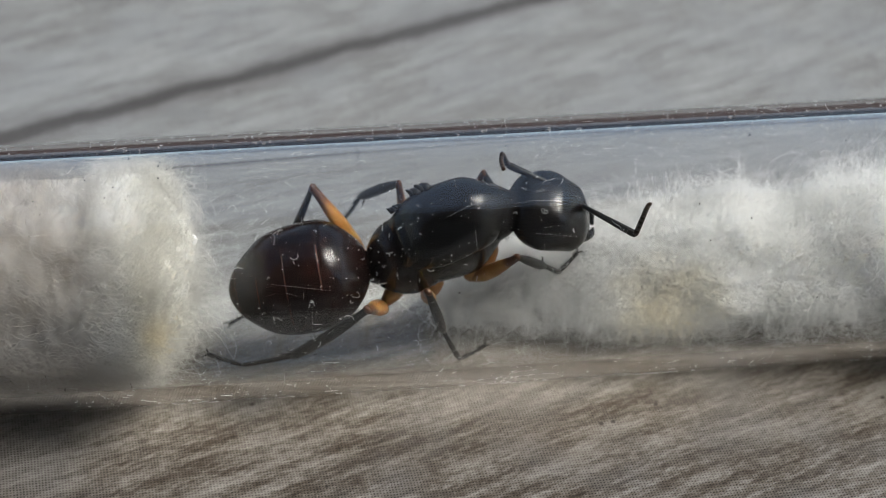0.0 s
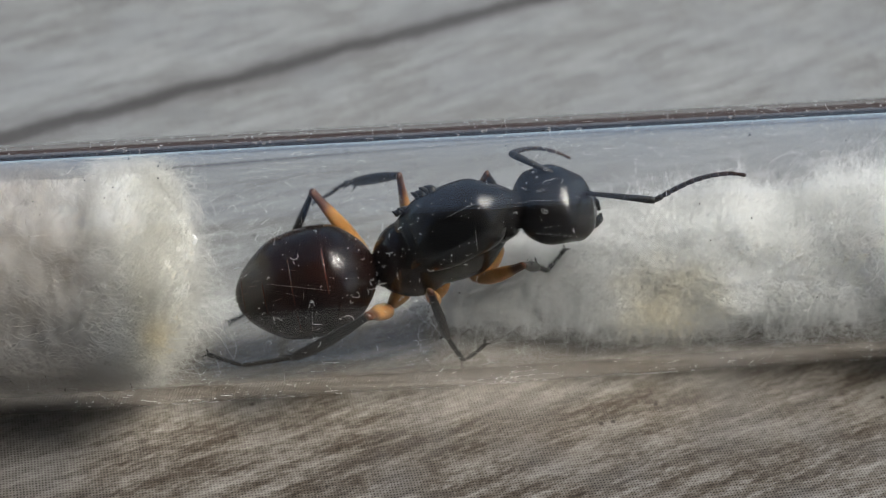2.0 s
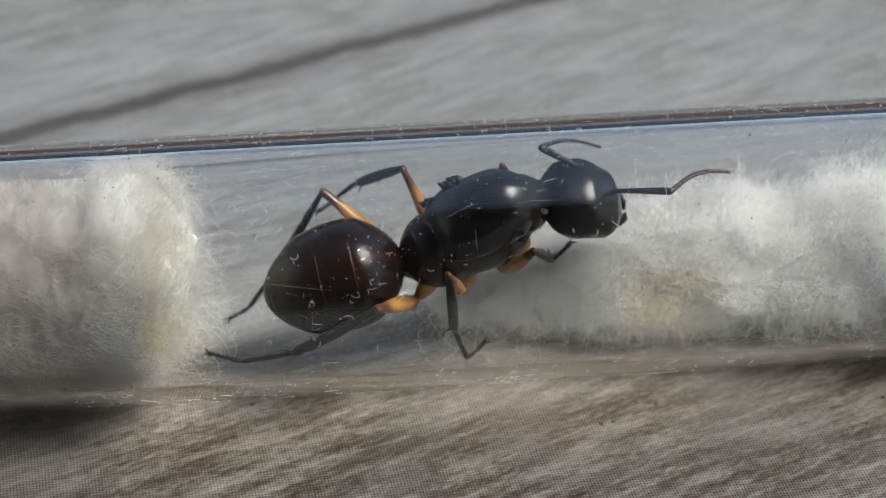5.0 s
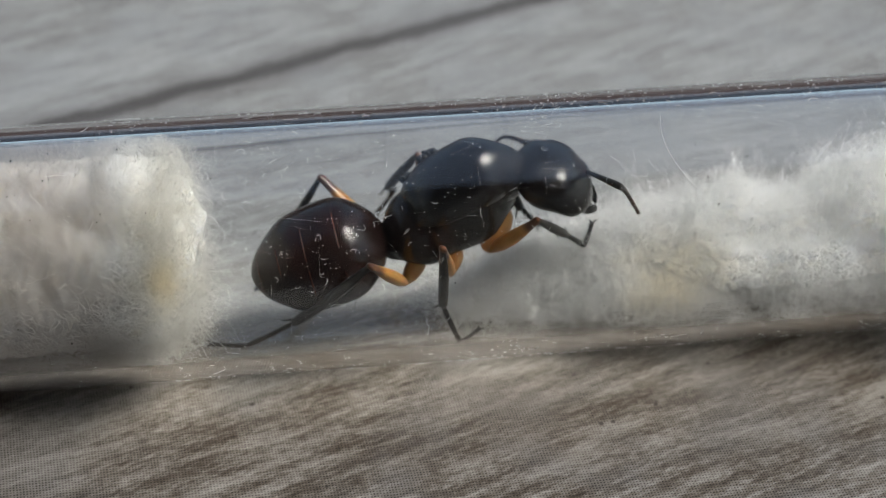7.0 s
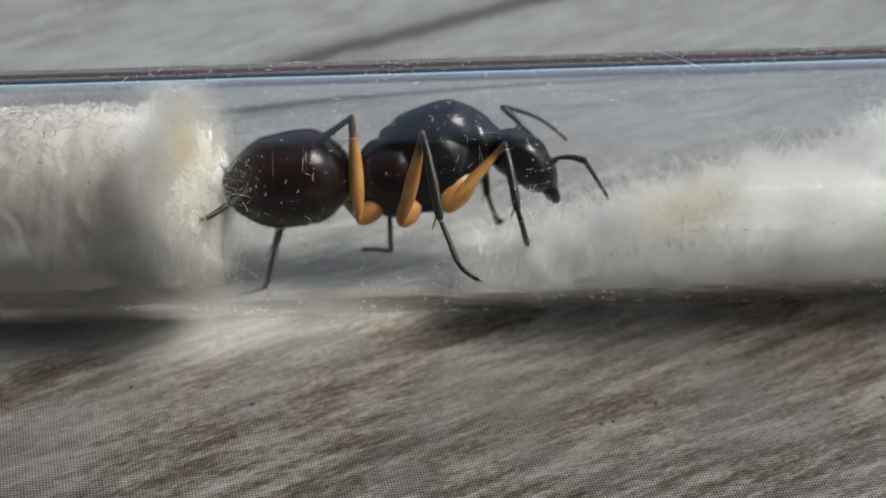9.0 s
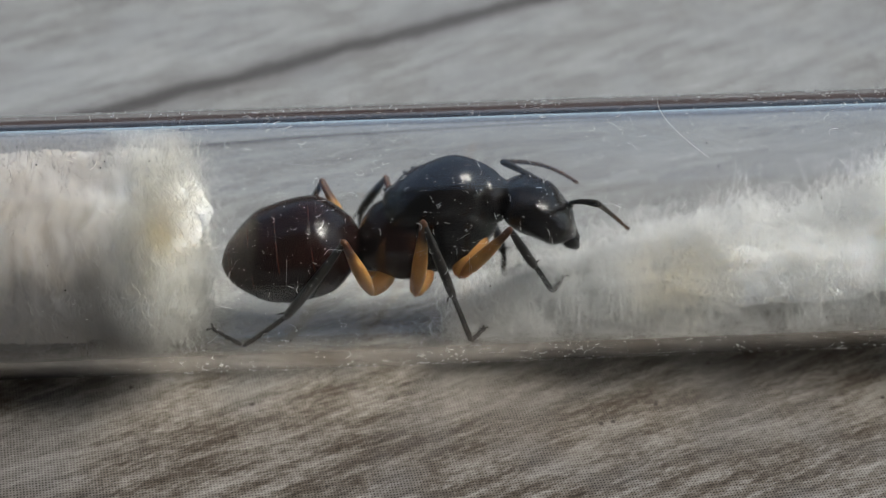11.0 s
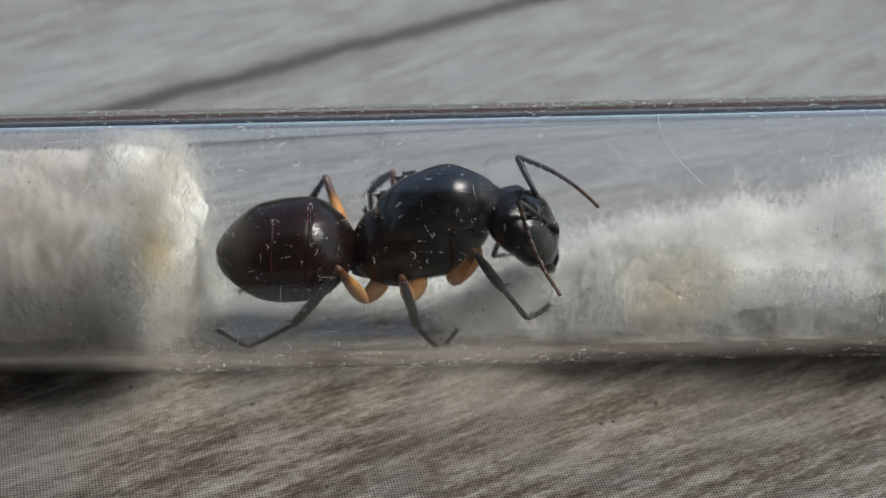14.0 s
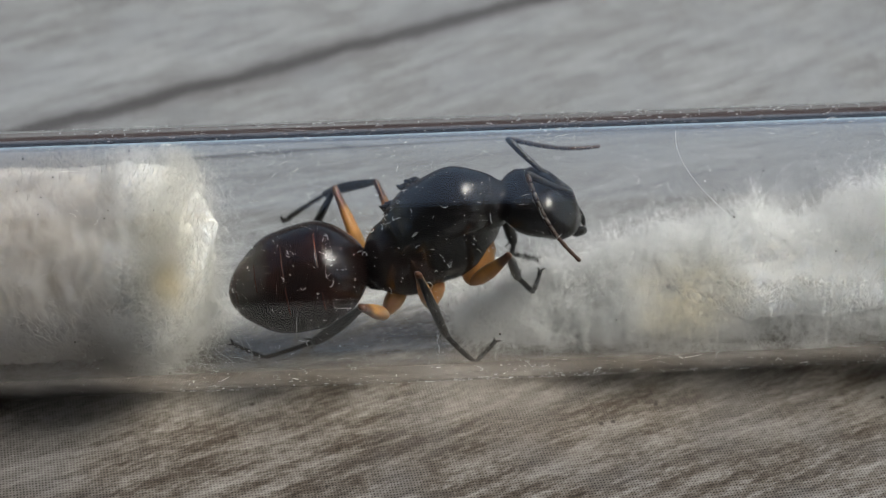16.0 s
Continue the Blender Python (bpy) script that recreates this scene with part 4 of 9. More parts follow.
    walk(head, [
        (0, pose(0.003150, 0.000000, 0.000050, -4.1, 36.7, -22.0)), (0.25, pose(0.003150, 0.000000, 0.000050, -3.8, 36.3, -20.9)),
        (0.5, pose(0.003150, 0.000000, 0.000050, -3.5, 36.0, -19.9)), (0.75, pose(0.003150, 0.000000, 0.000050, -2.5, 34.5, -15.6)),
        (1, pose(0.003150, 0.000000, 0.000050, -1.5, 32.9, -11.5)), (1.5, pose(0.003150, 0.000000, 0.000050, -1.5, 32.9, -11.5)),
        (2, pose(0.003150, 0.000000, 0.000050, -1.8, 33.3, -12.5)), (2.5, pose(0.003150, 0.000000, 0.000050, -1.5, 32.9, -11.5)),
        (3, pose(0.003150, 0.000000, 0.000050, -0.8, 31.3, -7.5)), (3.5, pose(0.003150, 0.000000, 0.000050, -2.5, 34.5, -15.6)),
        (4, pose(0.003150, 0.000000, 0.000050, -1.5, 32.9, -11.5)), (4.2, pose(0.003150, 0.000000, 0.000050, -1.5, 32.9, -11.5)),
        (4.8, pose(0.003150, 0.000000, 0.000050, -2.8, 35.0, -17.2)), (5.3, pose(0.003150, 0.000000, 0.000050, -4.1, 36.7, -22.0)),
        (5.8, pose(0.003150, 0.000000, 0.000050, -5.5, 38.5, -26.2)), (6.3, pose(0.003150, -0.000000, 0.000050, -6.9, 40.9, -29.5)),
        (6.5, pose(0.003150, 0.000000, 0.000050, -10.8, 46.0, -36.9)), (7, pose(0.003150, -0.000000, 0.000050, -8.3, 47.4, -28.7)),
        (7.25, pose(0.003150, -0.000000, 0.000050, -3.8, 44.7, -17.4)), (7.5, pose(0.003150, -0.000000, 0.000050, -0.7, 39.9, -8.8)),
        (7.75, pose(0.003150, 0.000000, 0.000050, -5.1, 43.4, -27.7)), (8, pose(0.003150, -0.000000, 0.000050, -14.4, 49.0, -56.1)),
        (8.25, pose(0.003150, 0.000000, 0.000050, -13.2, 52.0, -51.4)), (8.5, pose(0.003150, -0.000000, 0.000050, -10.9, 57.0, -43.3)),
        (8.75, pose(0.003150, -0.000000, 0.000050, -3.9, 57.8, -15.8)), (9, pose(0.003150, -0.000000, 0.000050, 0.0, 54.0, -0.0)),
        (9.2, pose(0.003150, -0.000000, 0.000050, 0.8, 54.0, 1.9)), (9.7, pose(0.003150, 0.000000, 0.000050, -1.2, 54.0, -3.5)),
        (10.2, pose(0.003150, -0.000000, 0.000050, -2.0, 53.9, -6.9)), (10.7, pose(0.003150, -0.000000, 0.000050, -2.4, 50.4, -10.1)),
        (11.3, pose(0.003150, 0.000000, 0.000050, -2.5, 46.4, -12.6)), (11.5, pose(0.003150, 0.000000, 0.000050, -2.7, 46.4, -13.1)),
        (12, pose(0.003150, 0.000000, 0.000050, -4.3, 48.8, -16.8)), (12.5, pose(0.003150, -0.000000, 0.000050, -6.0, 52.1, -19.7)),
        (13, pose(0.003150, -0.000000, 0.000050, -7.2, 53.6, -21.7)), (13.5, pose(0.003150, -0.000000, 0.000050, -7.7, 53.4, -23.2)),
        (14, pose(0.003150, 0.000000, 0.000050, -14.2, 57.6, -34.3)), (14.5, pose(0.003150, -0.000000, 0.000050, -8.7, 51.7, -26.7)),
        (15, pose(0.003150, 0.000000, 0.000050, -6.1, 46.2, -23.3)), (15.5, pose(0.003150, 0.000000, 0.000050, -8.3, 48.6, -27.7)),
        (16, pose(0.003150, -0.000000, 0.000050, -3.7, 43.9, -17.4)),
    ])
    walk(legs['RH']['femur'], [
        (0, pose(-0.004200, -0.001100, -0.002150, -151.2, -68.1, -90.5)), (0.25, pose(-0.004200, -0.001100, -0.002150, -150.2, -67.8, -91.6)),
        (0.5, pose(-0.004200, -0.001100, -0.002150, -149.2, -67.4, -92.6)), (0.75, pose(-0.004200, -0.001100, -0.002150, -149.8, -67.1, -91.9)),
        (1, pose(-0.004200, -0.001100, -0.002150, -150.5, -66.8, -91.3)), (1.5, pose(-0.004200, -0.001100, -0.002150, -146.8, -69.8, -95.2)),
        (2, pose(-0.004200, -0.001100, -0.002150, -141.6, -67.8, -100.8)), (2.5, pose(-0.004200, -0.001100, -0.002150, -137.7, -66.0, -105.0)),
        (3, pose(-0.004200, -0.001100, -0.002150, -134.3, -65.3, -108.7)), (3.5, pose(-0.004200, -0.001100, -0.002150, -127.2, -64.4, -116.5)),
        (4, pose(-0.004200, -0.001100, -0.002150, -129.1, -63.8, -114.4)), (4.2, pose(-0.004200, -0.001100, -0.002150, -127.2, -63.2, -116.6)),
        (4.8, pose(-0.004200, -0.001100, -0.002150, -120.8, -65.8, -123.7)), (5.3, pose(-0.004200, -0.001100, -0.002150, -114.3, -67.7, -130.7)),
        (5.8, pose(-0.004200, -0.001100, -0.002150, -116.5, -67.2, -128.3)), (6.3, pose(-0.004200, -0.001100, -0.002150, -119.6, -65.7, -125.0)),
        (6.5, pose(-0.004200, -0.001100, -0.002150, -125.8, -66.1, -118.2)), (7, pose(-0.004200, -0.001100, -0.002150, -139.3, -65.0, -103.2)),
        (7.25, pose(-0.004200, -0.001100, -0.002150, -157.0, -64.2, -83.3)), (7.5, pose(-0.004200, -0.001100, -0.002150, -170.2, -63.8, -68.5)),
        (7.75, pose(-0.004200, -0.001100, -0.002150, -174.7, -61.1, -63.3)), (8, pose(-0.004200, -0.001100, -0.002150, -178.5, -58.3, -58.9)),
        (8.25, pose(-0.004200, -0.001100, -0.002150, 177.5, -55.7, -54.0)), (8.5, pose(-0.004200, -0.001100, -0.002150, 173.5, -53.4, -49.0)),
        (8.75, pose(-0.004200, -0.001100, -0.002150, 173.7, -61.0, -49.3)), (9, pose(-0.004200, -0.001100, -0.002150, 145.6, -75.9, -20.1)),
        (9.2, pose(-0.004200, -0.001100, -0.002150, 156.2, -76.4, -31.1)), (9.7, pose(-0.004200, -0.001100, -0.002150, -169.2, -63.1, -69.0)),
        (10.2, pose(-0.004200, -0.001100, -0.002150, -162.2, -59.0, -77.2)), (10.7, pose(-0.004200, -0.001100, -0.002150, -156.7, -57.0, -83.7)),
        (11.3, pose(-0.004200, -0.001100, -0.002150, -150.3, -56.1, -91.4)), (11.5, pose(-0.004200, -0.001100, -0.002150, -151.7, -56.6, -89.6)),
        (12, pose(-0.004200, -0.001100, -0.002150, -148.7, -56.1, -93.3)), (12.5, pose(-0.004200, -0.001100, -0.002150, -153.2, -54.7, -87.7)),
        (13, pose(-0.004200, -0.001100, -0.002150, -153.3, -51.2, -87.6)), (13.5, pose(-0.004200, -0.001100, -0.002150, -153.2, -49.3, -87.7)),
        (14, pose(-0.004200, -0.001100, -0.002150, -150.8, -58.0, -91.0)), (14.5, pose(-0.004200, -0.001100, -0.002150, -149.1, -58.1, -92.9)),
        (15, pose(-0.004200, -0.001100, -0.002150, -150.7, -60.6, -91.2)), (15.5, pose(-0.004200, -0.001100, -0.002150, -150.4, -57.4, -91.6)),
        (16, pose(-0.004200, -0.001100, -0.002150, -149.2, -52.9, -93.1)),
    ])
    walk(legs['RH']['tibia'], [
        (0, pose(0.005000, 0.000000, 0.000000, 16.8, 17.2, 130.1)), (0.25, pose(0.005000, 0.000000, 0.000000, 16.8, 17.2, 130.1)),
        (0.5, pose(0.005000, 0.000000, 0.000000, 16.8, 17.1, 130.0)), (0.75, pose(0.005000, -0.000000, -0.000000, 17.0, 16.9, 130.6)),
        (1, pose(0.005000, 0.000000, 0.000000, 17.2, 16.7, 131.2)), (1.5, pose(0.005000, 0.000000, 0.000000, 17.3, 20.4, 131.8)),
        (2, pose(0.005000, -0.000000, -0.000000, 16.0, 20.4, 127.8)), (2.5, pose(0.005000, -0.000000, -0.000000, 14.7, 20.5, 124.2)),
        (3, pose(0.005000, 0.000000, 0.000000, 13.6, 21.8, 121.1)), (3.5, pose(0.005000, 0.000000, -0.000000, 11.6, 23.8, 116.2)),
        (4, pose(0.005000, -0.000000, -0.000000, 11.8, 23.3, 116.7)), (4.2, pose(0.005000, -0.000000, 0.000000, 11.4, 23.4, 115.5)),
        (4.8, pose(0.005000, 0.000000, 0.000000, 10.5, 25.4, 113.5)), (5.3, pose(0.005000, 0.000000, 0.000000, 9.7, 26.9, 111.6)),
        (5.8, pose(0.005000, -0.000000, 0.000000, 9.6, 27.5, 111.5)), (6.3, pose(0.005000, 0.000000, 0.000000, 9.4, 28.5, 111.1)),
        (6.5, pose(0.005000, 0.000000, -0.000000, 9.2, 28.5, 110.6)), (7, pose(0.005000, 0.000000, -0.000000, 16.4, 30.0, 124.5)),
        (7.25, pose(0.005000, -0.000000, -0.000000, 19.5, 21.1, 132.9)), (7.5, pose(0.005000, 0.000000, -0.000000, 21.4, 13.0, 140.7)),
        (7.75, pose(0.005000, -0.000000, -0.000000, 21.7, 10.3, 142.6)), (8, pose(0.005000, -0.000000, 0.000000, 21.9, 7.3, 144.2)),
        (8.25, pose(0.005000, 0.000000, 0.000000, 21.9, 7.0, 143.9)), (8.5, pose(0.005000, -0.000000, 0.000000, 21.7, 4.8, 141.5)),
        (8.75, pose(0.005000, -0.000000, 0.000000, 20.4, 7.9, 127.7)), (9, pose(0.005000, -0.000000, -0.000000, 18.6, 23.3, 124.6)),
        (9.2, pose(0.005000, -0.000000, -0.000000, 18.0, 23.5, 123.2)), (9.7, pose(0.005000, 0.000000, 0.000000, 16.8, -0.6, 106.8)),
        (10.2, pose(0.005000, -0.000000, 0.000000, 28.9, 27.2, 135.4)), (10.7, pose(0.005000, -0.000000, 0.000000, 31.1, 23.6, 140.5)),
        (11.3, pose(0.005000, -0.000000, -0.000000, 31.6, 16.6, 142.6)), (11.5, pose(0.005000, -0.000000, -0.000000, 31.8, 16.1, 143.5)),
        (12, pose(0.005000, 0.000000, 0.000000, 32.4, 17.3, 145.5)), (12.5, pose(0.005000, 0.000000, -0.000000, 32.8, 15.6, 147.0)),
        (13, pose(0.005000, 0.000000, 0.000000, 32.2, 14.5, 144.4)), (13.5, pose(0.005000, 0.000000, 0.000000, 33.1, 13.3, 148.0)),
        (14, pose(0.005000, -0.000000, 0.000000, 32.9, 17.9, 147.5)), (14.5, pose(0.005000, 0.000000, 0.000000, 33.0, 20.2, 147.9)),
        (15, pose(0.005000, 0.000000, -0.000000, 33.3, 21.9, 148.8)), (15.5, pose(0.005000, -0.000000, -0.000000, 33.3, 20.1, 148.8)),
        (16, pose(0.005000, 0.000000, 0.000000, 32.9, 20.7, 147.9)),
    ])
    walk(legs['RH']['metatarsus'], [
        (0, pose(0.001305, 0.004383, -0.001772, 25.1, 38.6, 102.9)), (0.25, pose(0.001309, 0.004387, -0.001770, 24.8, 38.8, 102.5)),
        (0.5, pose(0.001314, 0.004391, -0.001769, 24.5, 39.0, 102.1)), (0.75, pose(0.001263, 0.004356, -0.001748, 24.8, 39.1, 102.5)),
        (1, pose(0.001212, 0.004321, -0.001726, 25.1, 39.3, 102.9)), (1.5, pose(0.001251, 0.004192, -0.002090, 23.6, 42.4, 100.8)),
        (2, pose(0.001550, 0.004443, -0.002089, 21.8, 41.6, 98.0)), (2.5, pose(0.001844, 0.004649, -0.002104, 20.1, 41.0, 95.5)),
        (3, pose(0.002122, 0.004770, -0.002228, 18.6, 41.3, 93.3)), (3.5, pose(0.002579, 0.004929, -0.002417, 15.5, 41.8, 88.4)),
        (4, pose(0.002523, 0.004924, -0.002370, 16.2, 41.8, 89.5)), (4.2, pose(0.002633, 0.004970, -0.002387, 15.2, 41.9, 88.1)),
        (4.8, pose(0.002842, 0.004973, -0.002571, 12.9, 41.6, 84.6)), (5.3, pose(0.003029, 0.004976, -0.002711, 11.0, 41.2, 81.6)),
        (5.8, pose(0.003049, 0.004953, -0.002767, 10.7, 41.5, 81.2)), (6.3, pose(0.003104, 0.004919, -0.002865, 9.5, 41.9, 79.3)),
        (6.5, pose(0.003146, 0.004935, -0.002866, 8.2, 42.5, 77.5)), (7, pose(0.002059, 0.004285, -0.002998, 14.9, 32.5, 89.7)),
        (7.25, pose(0.001187, 0.004096, -0.002164, 17.1, 18.0, 97.4)), (7.5, pose(0.000479, 0.003705, -0.001353, 16.6, 0.3, 102.9)),
        (7.75, pose(0.000313, 0.003589, -0.001070, 16.6, 0.0, 105.9)), (8, pose(0.000170, 0.003478, -0.000761, 16.6, -0.3, 109.0)),
        (8.25, pose(0.000190, 0.003510, -0.000736, 16.4, -3.0, 115.3)), (8.5, pose(0.000318, 0.003719, -0.000502, 15.8, -5.4, 121.9)),
        (8.75, pose(0.001366, 0.004703, -0.000825, 15.7, 8.6, 123.7)), (9, pose(0.001868, 0.004536, -0.002370, 15.2, 3.6, 115.8)),
        (9.2, pose(0.001989, 0.004606, -0.002390, 15.1, 3.7, 114.5)), (9.7, pose(0.003268, 0.005744, 0.000061, 13.1, 17.7, 108.7)),
        (10.2, pose(0.001203, 0.003749, -0.002744, 13.4, 15.2, 109.9)), (10.7, pose(0.000757, 0.003494, -0.002407, 12.7, 17.3, 107.6)),
        (11.3, pose(0.000431, 0.003489, -0.001719, 11.6, 19.5, 104.4)), (11.5, pose(0.000362, 0.003426, -0.001661, 12.1, 19.8, 105.9)),
        (12, pose(0.000280, 0.003245, -0.001786, 11.0, 21.3, 102.7)), (12.5, pose(0.000153, 0.003149, -0.001609, 11.7, 23.3, 104.6)),
        (13, pose(0.000275, 0.003378, -0.001503, 12.2, 17.2, 106.2)), (13.5, pose(0.000051, 0.003098, -0.001383, 12.0, 17.7, 105.6)),
        (14, pose(0.000182, 0.003064, -0.001844, 10.4, 22.7, 101.5)), (14.5, pose(0.000233, 0.002993, -0.002077, 9.0, 29.3, 98.8)),
        (15, pose(0.000241, 0.002885, -0.002243, 9.8, 34.1, 100.3)), (15.5, pose(0.000183, 0.002920, -0.002066, 9.9, 36.7, 100.5)),
        (16, pose(0.000247, 0.002986, -0.002119, 9.0, 37.7, 98.9)),
    ])
    walk(legs['RH']['tarsus'], [
        (0, pose(0.000850, 0.006364, -0.003392, 76.4, 70.8, 58.0)), (0.25, pose(0.000870, 0.006366, -0.003398, 75.6, 70.9, 57.1)),
        (0.5, pose(0.000890, 0.006368, -0.003404, 74.7, 70.9, 56.2)), (0.75, pose(0.000826, 0.006326, -0.003388, 75.2, 71.2, 56.7)),
        (1, pose(0.000761, 0.006283, -0.003372, 75.7, 71.5, 57.3)), (1.5, pose(0.000892, 0.006079, -0.003843, 64.1, 70.9, 44.9)),
        (2, pose(0.001278, 0.006367, -0.003815, 66.7, 70.5, 47.7)), (2.5, pose(0.001655, 0.006604, -0.003808, 68.8, 69.7, 49.9)),
        (3, pose(0.002011, 0.006719, -0.003945, 68.7, 69.3, 49.8)), (3.5, pose(0.002632, 0.006865, -0.004151, 64.4, 67.6, 45.2)),
        (4, pose(0.002539, 0.006861, -0.004104, 66.5, 68.4, 47.5)), (4.2, pose(0.002698, 0.006905, -0.004122, 64.6, 68.1, 45.4)),
        (4.8, pose(0.003027, 0.006910, -0.004296, 61.3, 64.4, 42.0)), (5.3, pose(0.003315, 0.006912, -0.004424, 59.7, 61.2, 40.2)),
        (5.8, pose(0.003346, 0.006877, -0.004491, 62.1, 61.1, 42.9)), (6.3, pose(0.003462, 0.006822, -0.004600, 62.4, 60.9, 43.3)),
        (6.5, pose(0.003561, 0.006807, -0.004621, 60.4, 61.6, 40.9)), (7, pose(0.002071, 0.006479, -0.004393, 72.8, 56.2, 55.0)),
        (7.25, pose(0.000868, 0.006549, -0.002967, 92.0, 41.5, 77.8)), (7.5, pose(-0.000104, 0.006239, -0.001364, 98.3, 24.6, 86.8)),
        (7.75, pose(-0.000401, 0.006089, -0.001071, 100.2, 25.3, 91.5)), (8, pose(-0.000674, 0.005937, -0.000746, 102.3, 25.9, 96.3)),
        (8.25, pose(-0.000918, 0.005859, -0.000601, 106.0, 24.2, 105.1)), (8.5, pose(-0.001048, 0.005917, -0.000259, 109.7, 22.7, 114.8)),
        (8.75, pose(-0.000060, 0.006842, -0.001213, 112.3, 50.5, 115.2)), (9, pose(0.000739, 0.006872, -0.002534, 77.9, 57.0, 72.3)),
        (9.2, pose(0.000914, 0.006968, -0.002557, 76.2, 56.7, 70.2)), (9.7, pose(0.002473, 0.008090, -0.000732, 75.3, 80.1, 70.5)),
        (10.2, pose(0.000349, 0.006109, -0.003423, 46.9, 60.3, 42.8)), (10.7, pose(0.000007, 0.005861, -0.003178, 40.1, 60.8, 35.0)),
        (11.3, pose(-0.000178, 0.005863, -0.002586, 32.3, 62.8, 26.0)), (11.5, pose(-0.000308, 0.005779, -0.002540, 32.6, 63.4, 26.4)),
        (12, pose(-0.000253, 0.005608, -0.002731, 42.4, 60.2, 37.4)), (12.5, pose(-0.000449, 0.005460, -0.002638, 51.2, 62.9, 47.4)),
        (13, pose(-0.000420, 0.005763, -0.002271, 42.2, 67.9, 37.6)), (13.5, pose(-0.000614, 0.005483, -0.002174, 34.0, 69.5, 28.8)),
        (14, pose(-0.000295, 0.005416, -0.002845, 25.6, 61.7, 19.6)), (14.5, pose(-0.000115, 0.005233, -0.003350, 11.3, 61.9, 3.2)),
        (15, pose(-0.000143, 0.005002, -0.003702, 2.9, 62.4, -6.3)), (15.5, pose(-0.000196, 0.004971, -0.003618, 13.9, 67.6, 5.6)),
        (16, pose(-0.000070, 0.005018, -0.003711, 26.6, 70.8, 19.0)),
    ])
    walk(legs['RM']['femur'], [
        (0, pose(-0.002300, -0.001400, -0.002850, -178.2, -68.5, -65.1)), (0.25, pose(-0.002300, -0.001400, -0.002850, -177.2, -68.6, -66.2)),
        (0.5, pose(-0.002300, -0.001400, -0.002850, -176.1, -68.6, -67.4)), (0.75, pose(-0.002300, -0.001400, -0.002850, -176.7, -68.5, -66.8)),
        (1, pose(-0.002300, -0.001400, -0.002850, -177.3, -68.3, -66.1)), (1.5, pose(-0.002300, -0.001400, -0.002850, -176.1, -71.3, -67.3)),
        (2, pose(-0.002300, -0.001400, -0.002850, -175.6, -71.1, -67.8)), (2.5, pose(-0.002300, -0.001400, -0.002850, -176.4, -71.3, -67.0)),
        (3, pose(-0.002300, -0.001400, -0.002850, -178.6, -71.9, -64.7)), (3.5, pose(-0.002300, -0.001400, -0.002850, -176.7, -73.8, -66.6)),
        (4, pose(-0.002300, -0.001400, -0.002850, -177.4, -72.7, -65.9)), (4.2, pose(-0.002300, -0.001400, -0.002850, -173.8, -72.9, -69.7)),
        (4.8, pose(-0.002300, -0.001400, -0.002850, -171.1, -76.0, -72.5)), (5.3, pose(-0.002300, -0.001400, -0.002850, -168.2, -78.6, -75.5)),
        (5.8, pose(-0.002300, -0.001400, -0.002850, -167.8, -76.8, -75.9)), (6.3, pose(-0.002300, -0.001400, -0.002850, -166.3, -74.0, -77.5)),
        (6.5, pose(-0.002300, -0.001400, -0.002850, -175.3, -70.9, -68.0)), (7, pose(-0.002300, -0.001400, -0.002850, -173.5, -62.1, -70.1)),
        (7.25, pose(-0.002300, -0.001400, -0.002850, -175.2, -56.2, -68.1)), (7.5, pose(-0.002300, -0.001400, -0.002850, -176.0, -50.2, -67.1)),
        (7.75, pose(-0.002300, -0.001400, -0.002850, -179.5, -51.0, -62.5)), (8, pose(-0.002300, -0.001400, -0.002850, 176.6, -51.9, -57.7)),
        (8.25, pose(-0.002300, -0.001400, -0.002850, 175.1, -50.9, -55.7)), (8.5, pose(-0.002300, -0.001400, -0.002850, 173.6, -49.9, -53.7)),
        (8.75, pose(-0.002300, -0.001400, -0.002850, 169.7, -49.6, -48.6)), (9, pose(-0.002300, -0.001400, -0.002850, 164.0, -50.7, -41.3)),
        (9.2, pose(-0.002300, -0.001400, -0.002850, 169.2, -47.2, -48.4)), (9.7, pose(-0.002300, -0.001400, -0.002850, 167.8, -50.9, -46.5)),
        (10.2, pose(-0.002300, -0.001400, -0.002850, 166.5, -54.3, -44.9)), (10.7, pose(-0.002300, -0.001400, -0.002850, 166.5, -56.9, -44.9)),
        (11.3, pose(-0.002300, -0.001400, -0.002850, 167.0, -60.1, -45.4)), (11.5, pose(-0.002300, -0.001400, -0.002850, 166.3, -59.4, -44.7)),
        (12, pose(-0.002300, -0.001400, -0.002850, 179.5, -55.0, -60.7)), (12.5, pose(-0.002300, -0.001400, -0.002850, 176.3, -54.2, -56.8)),
        (13, pose(-0.002300, -0.001400, -0.002850, -172.0, -46.9, -72.6)), (13.5, pose(-0.002300, -0.001400, -0.002850, -169.6, -45.9, -76.0)),
        (14, pose(-0.002300, -0.001400, -0.002850, -166.6, -51.2, -79.9)), (14.5, pose(-0.002300, -0.001400, -0.002850, -172.9, -57.1, -72.5)),
        (15, pose(-0.002300, -0.001400, -0.002850, -176.3, -59.8, -68.5)), (15.5, pose(-0.002300, -0.001400, -0.002850, -178.7, -60.5, -65.7)),
        (16, pose(-0.002300, -0.001400, -0.002850, -173.3, -61.7, -71.9)),
    ])
